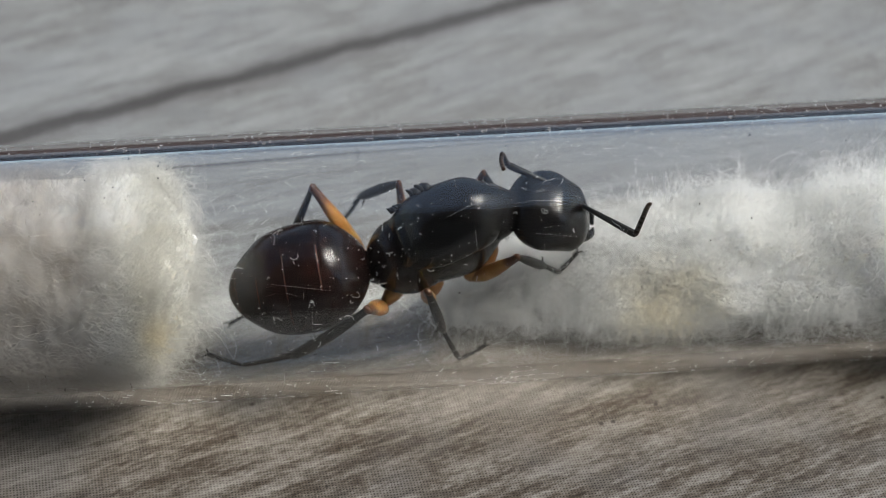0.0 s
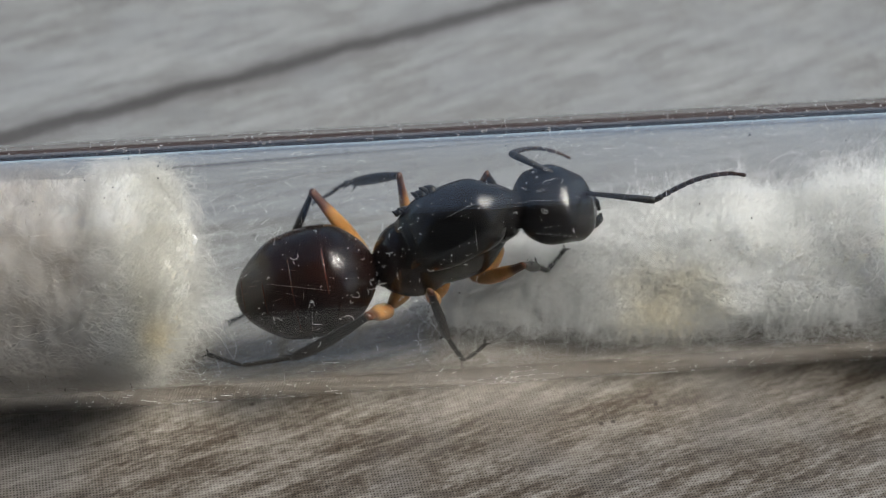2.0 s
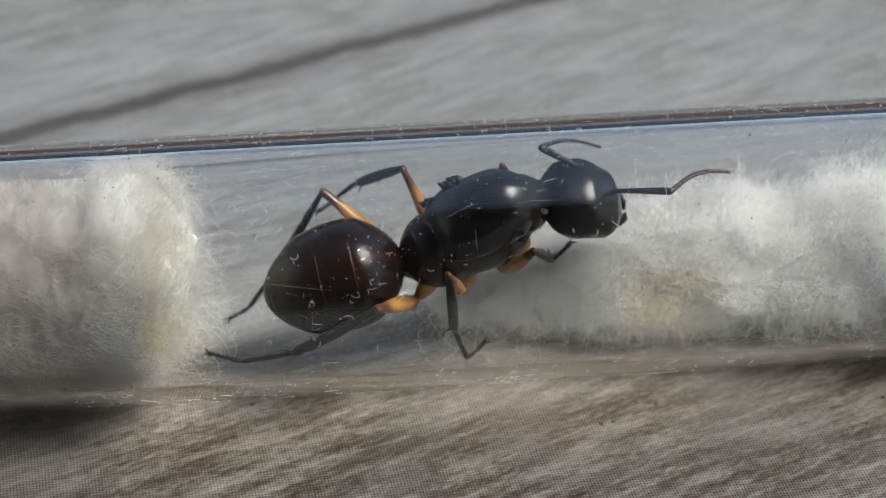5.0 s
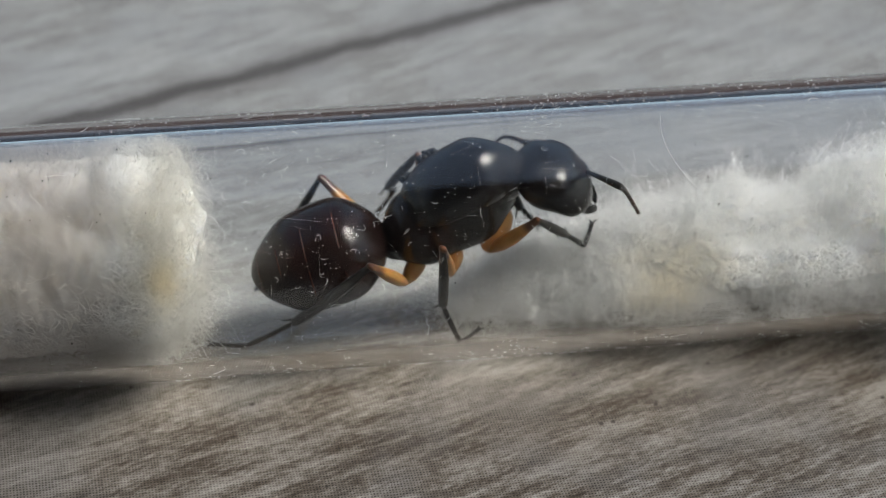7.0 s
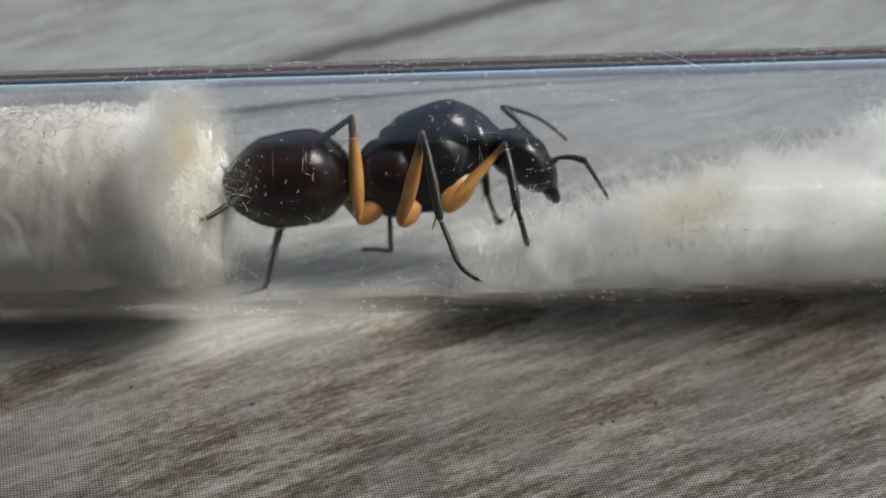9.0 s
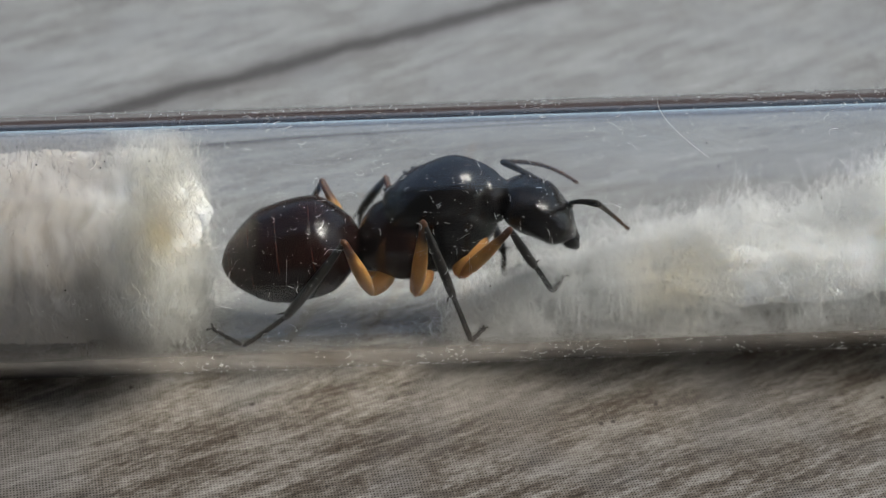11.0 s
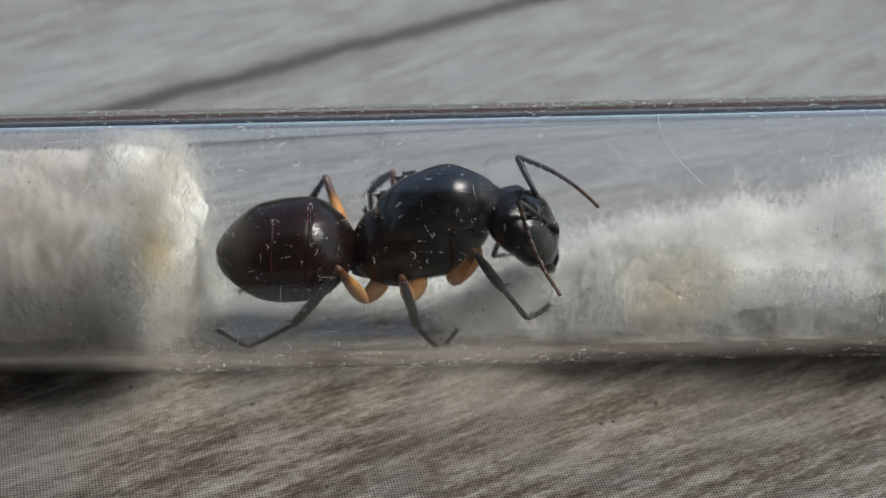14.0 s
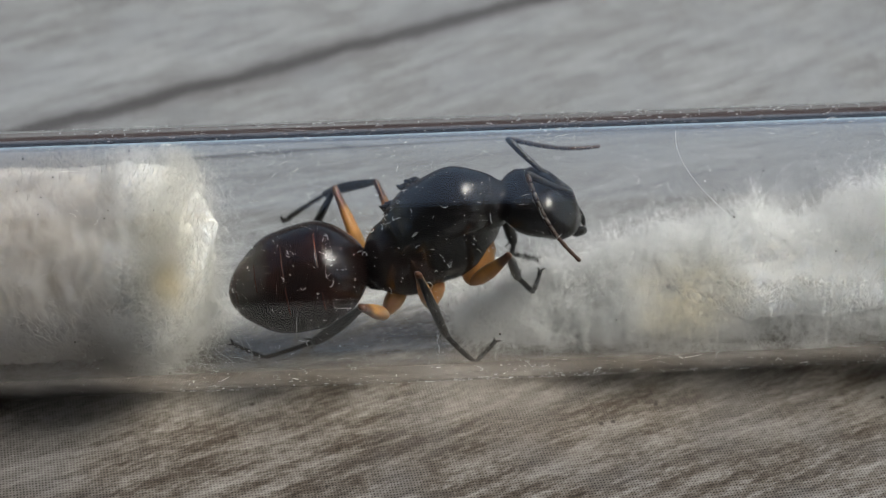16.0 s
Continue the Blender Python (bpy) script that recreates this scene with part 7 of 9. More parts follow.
    walk(legs['LM']['tibia'], [
        (0, pose(0.004700, 0.000000, -0.000000, -11.8, -24.1, -140.6)), (0.25, pose(0.004700, 0.000000, 0.000000, -11.4, -24.3, -141.5)),
        (0.5, pose(0.004700, 0.000000, -0.000000, -11.0, -24.4, -142.4)), (0.75, pose(0.004700, 0.000000, 0.000000, -10.5, -24.8, -143.7)),
        (1, pose(0.004700, -0.000000, -0.000000, -9.9, -25.3, -145.1)), (1.5, pose(0.004700, 0.000000, -0.000000, -9.9, -29.1, -145.1)),
        (2, pose(0.004700, 0.000000, 0.000000, -21.8, -30.9, -123.6)), (2.5, pose(0.004700, -0.000000, -0.000000, -25.5, -27.1, -115.7)),
        (3, pose(0.004700, -0.000000, -0.000000, -28.2, -25.0, -109.7)), (3.5, pose(0.004700, -0.000000, -0.000000, -21.5, -29.3, -124.9)),
        (4, pose(0.004700, -0.000000, -0.000000, -33.6, -29.7, -103.2)), (4.2, pose(0.004700, 0.000000, 0.000000, -32.6, -28.8, -105.3)),
        (4.8, pose(0.004700, 0.000000, -0.000000, -29.3, -29.4, -112.3)), (5.3, pose(0.004700, -0.000000, -0.000000, -26.6, -29.8, -117.8)),
        (5.8, pose(0.004700, 0.000000, 0.000000, -22.1, -28.7, -127.7)), (6.3, pose(0.004700, -0.000000, 0.000000, -18.6, -28.1, -135.2)),
        (6.5, pose(0.004700, 0.000000, 0.000000, -17.8, -25.7, -137.0)), (7, pose(0.004700, -0.000000, -0.000000, -14.9, -26.5, -143.8)),
        (7.25, pose(0.004700, -0.000000, 0.000000, -13.1, -24.8, -148.1)), (7.5, pose(0.004700, -0.000000, -0.000000, -10.9, -23.2, -153.9)),
        (7.75, pose(0.004700, -0.000000, 0.000000, -9.9, -22.0, -156.5)), (8, pose(0.004700, -0.000000, 0.000000, -43.4, -62.6, -116.7)),
        (8.25, pose(0.004700, 0.000000, 0.000000, -29.2, -58.9, -133.2)), (8.5, pose(0.004700, -0.000000, 0.000000, -18.5, -52.8, -146.6)),
        (8.75, pose(0.004700, -0.000000, 0.000000, -8.8, -22.1, -165.4)), (9, pose(0.004700, -0.000000, 0.000000, -8.6, 4.8, -173.6)),
        (9.2, pose(0.004700, 0.000000, 0.000000, -8.4, 5.1, -171.8)), (9.7, pose(0.004700, -0.000000, 0.000000, -12.9, -23.6, -158.4)),
        (10.2, pose(0.004700, 0.000000, -0.000000, -21.3, -38.7, -144.4)), (10.7, pose(0.004700, 0.000000, 0.000000, -30.3, -44.6, -131.7)),
        (11.3, pose(0.004700, -0.000000, 0.000000, -62.2, -52.4, -93.2)), (11.5, pose(0.004700, 0.000000, -0.000000, -62.8, -52.5, -92.5)),
        (12, pose(0.004700, 0.000000, 0.000000, -61.1, -53.6, -94.6)), (12.5, pose(0.004700, -0.000000, 0.000000, -63.3, -55.9, -91.9)),
        (13, pose(0.004700, -0.000000, 0.000000, -67.8, -54.6, -86.5)), (13.5, pose(0.004700, -0.000000, -0.000000, -31.4, -50.7, -135.7)),
        (14, pose(0.004700, 0.000000, -0.000000, -52.4, -61.9, -111.1)), (14.5, pose(0.004700, 0.000000, 0.000000, -88.9, -48.3, -71.1)),
        (15, pose(0.004700, -0.000000, -0.000000, -87.0, -45.6, -73.7)), (15.5, pose(0.004700, -0.000000, -0.000000, -71.7, -45.2, -95.6)),
        (16, pose(0.004700, 0.000000, 0.000000, -83.4, -41.7, -79.4)),
    ])
    walk(legs['LM']['metatarsus'], [
        (0, pose(0.001879, -0.002318, 0.001634, -6.3, -40.3, -161.5)), (0.25, pose(0.001846, -0.002270, 0.001643, -6.4, -39.5, -161.2)),
        (0.5, pose(0.001813, -0.002223, 0.001651, -6.6, -38.7, -161.0)), (0.75, pose(0.001773, -0.002146, 0.001681, -6.5, -38.4, -161.2)),
        (1, pose(0.001735, -0.002069, 0.001710, -6.4, -38.0, -161.4)), (1.5, pose(0.001835, -0.002001, 0.001947, -7.2, -39.8, -160.0)),
        (2, pose(0.002802, -0.002860, 0.002054, -24.0, -43.0, -136.4)), (2.5, pose(0.003154, -0.003209, 0.001819, -26.6, -39.0, -132.4)),
        (3, pose(0.003480, -0.003415, 0.001689, -29.1, -31.0, -127.4)), (3.5, pose(0.002707, -0.002861, 0.001960, -21.9, -37.6, -140.0)),
        (4, pose(0.003906, -0.003382, 0.001982, -36.2, -12.9, -103.9)), (4.2, pose(0.003775, -0.003380, 0.001929, -35.8, -13.0, -105.9)),
        (4.8, pose(0.003380, -0.003226, 0.001963, -29.2, -29.9, -120.1)), (5.3, pose(0.003080, -0.003070, 0.001988, -23.0, -39.6, -130.0)),
        (5.8, pose(0.002554, -0.002775, 0.001921, -12.6, -45.7, -145.0)), (6.3, pose(0.002195, -0.002484, 0.001885, -1.6, -51.3, -159.2)),
        (6.5, pose(0.002063, -0.002456, 0.001737, 6.5, -54.8, -169.0)), (7, pose(0.001810, -0.002114, 0.001783, 11.2, -57.8, -174.6)),
        (7.25, pose(0.001618, -0.001918, 0.001680, 3.6, -39.8, -163.6)), (7.5, pose(0.001399, -0.001619, 0.001576, 3.0, -14.5, -162.5)),
        (7.75, pose(0.001298, -0.001480, 0.001496, 1.4, -22.7, -158.5)), (8, pose(0.003872, -0.001646, 0.003550, 1.4, 0.5, -147.7)),
        (8.25, pose(0.003286, -0.001503, 0.003427, 1.2, 4.8, -150.8)), (8.5, pose(0.002681, -0.001332, 0.003186, 0.7, 10.2, -153.7)),
        (8.75, pose(0.001112, -0.000932, 0.001503, -1.6, 29.3, -158.3)), (9, pose(0.000738, -0.000442, -0.000333, 2.2, -26.6, -165.2)),
        (9.2, pose(0.000756, -0.000565, -0.000359, 1.4, -24.4, -163.2)), (9.7, pose(0.001294, -0.001351, 0.001604, 2.2, 38.0, -160.8)),
        (10.2, pose(0.002160, -0.001818, 0.002499, -0.1, 41.3, -164.2)), (10.7, pose(0.002807, -0.002127, 0.002809, -4.7, 44.2, -170.7)),
        (11.3, pose(0.004564, -0.002436, 0.003170, -9.1, 31.1, -179.4)), (11.5, pose(0.004596, -0.002433, 0.003173, -9.5, 29.9, 179.8)),
        (12, pose(0.004508, -0.002368, 0.003218, -11.1, 32.2, 176.9)), (12.5, pose(0.004626, -0.002243, 0.003311, -8.0, 27.1, -176.5)),
        (13, pose(0.004843, -0.002312, 0.003261, -7.5, 12.0, -175.4)), (13.5, pose(0.002888, -0.001772, 0.003095, -46.5, 61.0, 138.4)),
        (14, pose(0.004020, -0.001758, 0.003528, -20.5, 41.8, 173.3)), (14.25, pose(0.004790, -0.002139, 0.003257, -6.6, 30.2, -142.3)),
        (14.5, pose(0.005560, -0.002520, 0.002985, -5.5, 14.1, -105.8)), (15, pose(0.005484, -0.002687, 0.002857, -6.3, 16.8, -108.5)),
        (15.25, pose(0.004955, -0.002747, 0.002847, -2.2, -18.6, -111.3)), (15.5, pose(0.004427, -0.002806, 0.002837, 7.1, -53.4, -119.8)),
        (15.75, pose(0.004839, -0.002870, 0.002750, 4.5, -17.1, -112.1)), (16, pose(0.005251, -0.002933, 0.002663, 6.7, 19.2, -105.8)),
    ])
    walk(legs['LM']['tarsus'], [
        (0, pose(0.000144, -0.002898, 0.003188, -130.8, 32.7, -140.6)), (0.25, pose(0.000093, -0.002865, 0.003171, -130.0, 33.1, -139.1)),
        (0.5, pose(0.000044, -0.002833, 0.003153, -129.2, 33.6, -137.6)), (0.75, pose(-0.000008, -0.002754, 0.003170, -128.8, 33.7, -136.9)),
        (1, pose(-0.000058, -0.002674, 0.003187, -128.4, 33.8, -136.1)), (1.5, pose(0.000104, -0.002631, 0.003484, -126.0, 31.0, -131.8)),
        (2, pose(0.001530, -0.004069, 0.003691, -116.2, 29.7, -114.4)), (2.5, pose(0.001897, -0.004586, 0.003330, -115.9, 34.5, -113.5)),
        (3, pose(0.002230, -0.005049, 0.002924, -114.9, 43.1, -111.5)), (3.5, pose(0.001251, -0.004086, 0.003423, -115.5, 33.3, -112.0)),
        (4, pose(0.003346, -0.005654, 0.002517, -92.8, 58.9, -75.0)), (4.2, pose(0.003135, -0.005629, 0.002468, -93.2, 58.3, -75.5)),
        (4.8, pose(0.002335, -0.005026, 0.003158, -111.2, 42.4, -96.2)), (5.3, pose(0.001890, -0.004486, 0.003518, -118.6, 32.9, -107.4)),
        (5.8, pose(0.001180, -0.003737, 0.003638, -124.4, 26.1, -119.1)), (6.3, pose(0.000791, -0.003018, 0.003757, -128.4, 19.6, -129.5)),
        (6.5, pose(0.000705, -0.002720, 0.003698, -131.7, 17.0, -141.5)), (7, pose(0.000536, -0.002234, 0.003813, -131.7, 12.5, -140.9)),
        (7.25, pose(-0.000151, -0.002440, 0.003215, -135.6, 34.0, -146.0)), (7.5, pose(-0.000817, -0.002317, 0.002176, -147.7, 60.9, -157.5)),
        (7.75, pose(-0.000762, -0.002292, 0.002421, -134.5, 51.3, -141.4)), (8, pose(0.001842, -0.002926, 0.003528, 176.3, 69.3, 165.3)),
        (8.25, pose(0.001198, -0.002668, 0.003228, 174.8, 76.0, 163.7)), (8.5, pose(0.000563, -0.002378, 0.002762, 169.7, 83.5, 158.6)),
        (8.75, pose(-0.000832, -0.001706, 0.000328, 4.7, 73.4, -6.6)), (8.875, pose(-0.001084, -0.001349, 0.000534, 11.0, 20.6, -41.8)),
        (9, pose(-0.001337, -0.000991, 0.000740, 46.0, -19.8, -81.9)), (9.2, pose(-0.001336, -0.001196, 0.000633, 45.3, -21.3, -80.0)),
        (9.45, pose(-0.000914, -0.001585, 0.000381, 36.3, 23.8, -51.5)), (9.7, pose(-0.000493, -0.001974, 0.000128, 66.6, 65.5, 0.2)),
        (10.2, pose(0.000425, -0.002309, 0.000915, 78.7, 63.2, 13.4)), (10.7, pose(0.001108, -0.002405, 0.001137, 82.5, 60.1, 17.8)),
        (11.3, pose(0.002510, -0.002456, 0.001928, 88.3, 72.0, 24.5)), (11.5, pose(0.002516, -0.002426, 0.001975, 89.7, 73.0, 26.0)),
        (12, pose(0.002480, -0.002257, 0.001939, 85.2, 70.8, 21.2)), (12.5, pose(0.002493, -0.002375, 0.002219, 98.3, 75.5, 35.1)),
        (13, pose(0.002503, -0.002499, 0.002760, 174.8, 82.1, 113.3)), (13.5, pose(0.002017, -0.001000, 0.000995, 25.4, 42.8, -27.2)),
        (14, pose(0.002243, -0.001550, 0.001928, 42.4, 62.7, -6.2)), (14.5, pose(0.004927, -0.004759, 0.002398, 21.6, 87.7, -24.4)),
        (15, pose(0.004756, -0.004867, 0.002164, 128.9, 87.6, 83.0)), (15.25, pose(0.004236, -0.004457, 0.003464, -25.8, 55.3, -85.6)),
        (15.5, pose(0.003716, -0.004047, 0.004765, -18.0, 18.9, -94.7)), (15.75, pose(0.004174, -0.004581, 0.003320, -13.3, 56.7, -97.5)),
        (16, pose(0.004633, -0.005114, 0.001875, 156.2, 85.3, 66.0)),
    ])
    walk(legs['LF']['femur'], [
        (0, pose(-0.000100, 0.001400, -0.002750, -117.1, -49.4, 7.5)), (0.25, pose(-0.000100, 0.001400, -0.002750, -116.8, -49.5, 7.0)),
        (0.5, pose(-0.000100, 0.001400, -0.002750, -116.5, -49.7, 6.6)), (0.75, pose(-0.000100, 0.001400, -0.002750, -116.5, -48.8, 6.6)),
        (1, pose(-0.000100, 0.001400, -0.002750, -116.5, -47.9, 6.7)), (1.5, pose(-0.000100, 0.001400, -0.002750, -117.5, -46.6, 7.9)),
        (2, pose(-0.000100, 0.001400, -0.002750, -117.6, -50.1, 8.1)), (2.5, pose(-0.000100, 0.001400, -0.002750, -118.8, -52.9, 9.6)),
        (3, pose(-0.000100, 0.001400, -0.002750, -119.7, -54.2, 10.7)), (3.5, pose(-0.000100, 0.001400, -0.002750, -121.9, -57.5, 13.3)),
        (4, pose(-0.000100, 0.001400, -0.002750, -120.6, -54.1, 11.7)), (4.2, pose(-0.000100, 0.001400, -0.002750, -120.1, -54.6, 11.1)),
        (4.8, pose(-0.000100, 0.001400, -0.002750, -119.1, -57.4, 9.8)), (5.3, pose(-0.000100, 0.001400, -0.002750, -118.2, -59.6, 8.8)),
        (5.8, pose(-0.000100, 0.001400, -0.002750, -110.3, -60.0, -0.3)), (6.3, pose(-0.000100, 0.001400, -0.002750, -102.5, -59.6, -9.2)),
        (6.5, pose(-0.000100, 0.001400, -0.002750, -88.2, -56.5, -25.7)), (7, pose(-0.000100, 0.001400, -0.002750, -93.2, -52.8, -19.8)),
        (7.25, pose(-0.000100, 0.001400, -0.002750, -82.0, -48.0, -33.8)), (7.5, pose(-0.000100, 0.001400, -0.002750, -76.5, -39.9, -41.1)),
        (7.75, pose(-0.000100, 0.001400, -0.002750, -67.3, -39.6, -55.9)), (8, pose(-0.000100, 0.001400, -0.002750, -59.4, -37.2, -69.0)),
        (8.125, pose(-0.000100, 0.001400, -0.002750, -117.7, -41.7, 18.5)), (8.25, pose(-0.000100, 0.001400, -0.002750, -136.4, -0.5, 74.1)),
        (8.5, pose(-0.000100, 0.001400, -0.002750, -136.5, -10.1, 71.2)), (8.75, pose(-0.000100, 0.001400, -0.002750, -131.9, -27.1, 55.9)),
        (9, pose(-0.000100, 0.001400, -0.002750, -114.1, -42.5, 25.8)), (9.2, pose(-0.000100, 0.001400, -0.002750, -115.5, -44.2, 27.9)),
        (9.7, pose(-0.000100, 0.001400, -0.002750, -123.3, -35.1, 39.4)), (10.2, pose(-0.000100, 0.001400, -0.002750, -127.5, -24.3, 46.8)),
        (10.7, pose(-0.000100, 0.001400, -0.002750, -130.4, -7.9, 53.0)), (11.3, pose(-0.000100, 0.001400, -0.002750, -132.1, 12.3, 55.5)),
        (11.5, pose(-0.000100, 0.001400, -0.002750, -132.4, 13.2, 54.1)), (11.75, pose(-0.000100, 0.001400, -0.002750, -126.6, -20.4, 12.5)),
        (12, pose(-0.000100, 0.001400, -0.002750, -92.9, -38.1, -45.7)), (12.25, pose(-0.000100, 0.001400, -0.002750, -122.5, -21.2, 9.5)),
        (12.5, pose(-0.000100, 0.001400, -0.002750, -127.4, 9.0, 50.3)), (13, pose(-0.000100, 0.001400, -0.002750, -127.7, 12.9, 48.8)),
        (13.25, pose(-0.000100, 0.001400, -0.002750, -125.6, -13.7, 11.7)), (13.5, pose(-0.000100, 0.001400, -0.002750, -104.8, -32.5, -33.8)),
        (14, pose(-0.000100, 0.001400, -0.002750, -105.1, -38.6, -33.3)), (14.5, pose(-0.000100, 0.001400, -0.002750, -103.4, -31.4, -36.3)),
        (15, pose(-0.000100, 0.001400, -0.002750, -109.6, -32.6, -23.8)), (15.5, pose(-0.000100, 0.001400, -0.002750, -108.4, -35.2, -26.2)),
        (16, pose(-0.000100, 0.001400, -0.002750, -108.4, -36.9, -26.1)),
    ])
    walk(legs['LF']['tibia'], [
        (0, pose(0.004200, 0.000000, 0.000000, 13.9, -2.4, 140.2)), (0.25, pose(0.004200, 0.000000, 0.000000, 13.9, -1.6, 140.2)),
        (0.5, pose(0.004200, 0.000000, 0.000000, 13.9, -0.7, 140.3)), (0.75, pose(0.004200, 0.000000, 0.000000, 13.9, -0.4, 139.5)),
        (1, pose(0.004200, 0.000000, -0.000000, 13.9, -0.1, 138.8)), (1.5, pose(0.004200, -0.000000, -0.000000, 13.9, 0.7, 139.4)),
        (2, pose(0.004200, 0.000000, -0.000000, 14.0, 1.0, 141.0)), (2.5, pose(0.004200, 0.000000, 0.000000, 14.0, 0.6, 142.6)),
        (3, pose(0.004200, 0.000000, 0.000000, 14.0, 0.1, 143.2)), (3.5, pose(0.004200, 0.000000, -0.000000, 14.0, -0.1, 146.1)),
        (4, pose(0.004200, 0.000000, 0.000000, 14.1, -1.3, 141.9)), (4.2, pose(0.004200, 0.000000, 0.000000, 14.1, -1.1, 141.9)),
        (4.8, pose(0.004200, -0.000000, 0.000000, 14.1, 0.5, 144.2)), (5.3, pose(0.004200, -0.000000, -0.000000, 14.2, 1.8, 146.1)),
        (5.8, pose(0.004200, 0.000000, 0.000000, 14.1, 4.2, 145.0)), (6.3, pose(0.004200, 0.000000, 0.000000, 14.0, 5.4, 144.1)),
        (6.5, pose(0.004200, 0.000000, 0.000000, 13.4, 12.2, 141.5)), (7, pose(0.004200, -0.000000, 0.000000, 12.7, 13.3, 138.2)),
        (7.25, pose(0.004200, 0.000000, 0.000000, 12.9, 11.3, 139.2)), (7.5, pose(0.004200, -0.000000, 0.000000, 12.6, 10.0, 137.8)),
        (7.75, pose(0.004200, -0.000000, 0.000000, 15.7, 19.1, 147.2)), (8, pose(0.004200, -0.000000, 0.000000, 19.3, 30.4, 154.9)),
        (8.25, pose(0.004200, -0.000000, -0.000000, 8.7, -30.8, 156.8)), (8.5, pose(0.004200, 0.000000, 0.000000, 7.1, -26.1, 160.4)),
        (8.75, pose(0.004200, 0.000000, 0.000000, 7.4, -9.7, 157.0)), (9, pose(0.004200, 0.000000, 0.000000, 19.9, -51.5, 138.7)),
        (9.2, pose(0.004200, -0.000000, -0.000000, 18.9, -53.7, 140.0)), (9.7, pose(0.004200, -0.000000, -0.000000, 36.3, -60.3, 120.0)),
        (10.2, pose(0.004200, 0.000000, 0.000000, 58.8, -61.8, 95.1)), (10.45, pose(0.004200, 0.000000, 0.000000, 28.2, -27.5, 131.3)),
        (10.7, pose(0.004200, 0.000000, 0.000000, 22.6, 12.0, 145.6)), (11.3, pose(0.004200, 0.000000, 0.000000, 21.7, 12.7, 141.2)),
        (11.5, pose(0.004200, 0.000000, 0.000000, 21.5, 14.0, 140.4)), (12, pose(0.004200, 0.000000, -0.000000, 18.2, -18.4, 141.2)),
        (12.25, pose(0.004200, -0.000000, -0.000000, 47.0, -46.8, 106.2)), (12.5, pose(0.004200, -0.000000, -0.000000, 102.4, -47.4, 45.4)),
        (13, pose(0.004200, -0.000000, -0.000000, 105.7, -45.5, 40.9)), (13.25, pose(0.004200, 0.000000, -0.000000, 67.4, -43.9, 94.3)),
        (13.5, pose(0.004200, 0.000000, 0.000000, 46.1, -23.2, 132.3)), (14, pose(0.004200, -0.000000, 0.000000, 38.9, -31.2, 149.4)),
        (14.5, pose(0.004200, 0.000000, 0.000000, 42.6, -29.0, 142.3)), (15, pose(0.004200, -0.000000, 0.000000, 46.4, -18.1, 132.4)),
        (15.5, pose(0.004200, 0.000000, 0.000000, 45.7, -16.4, 134.9)), (16, pose(0.004200, 0.000000, 0.000000, 44.8, -15.5, 138.3)),
    ])
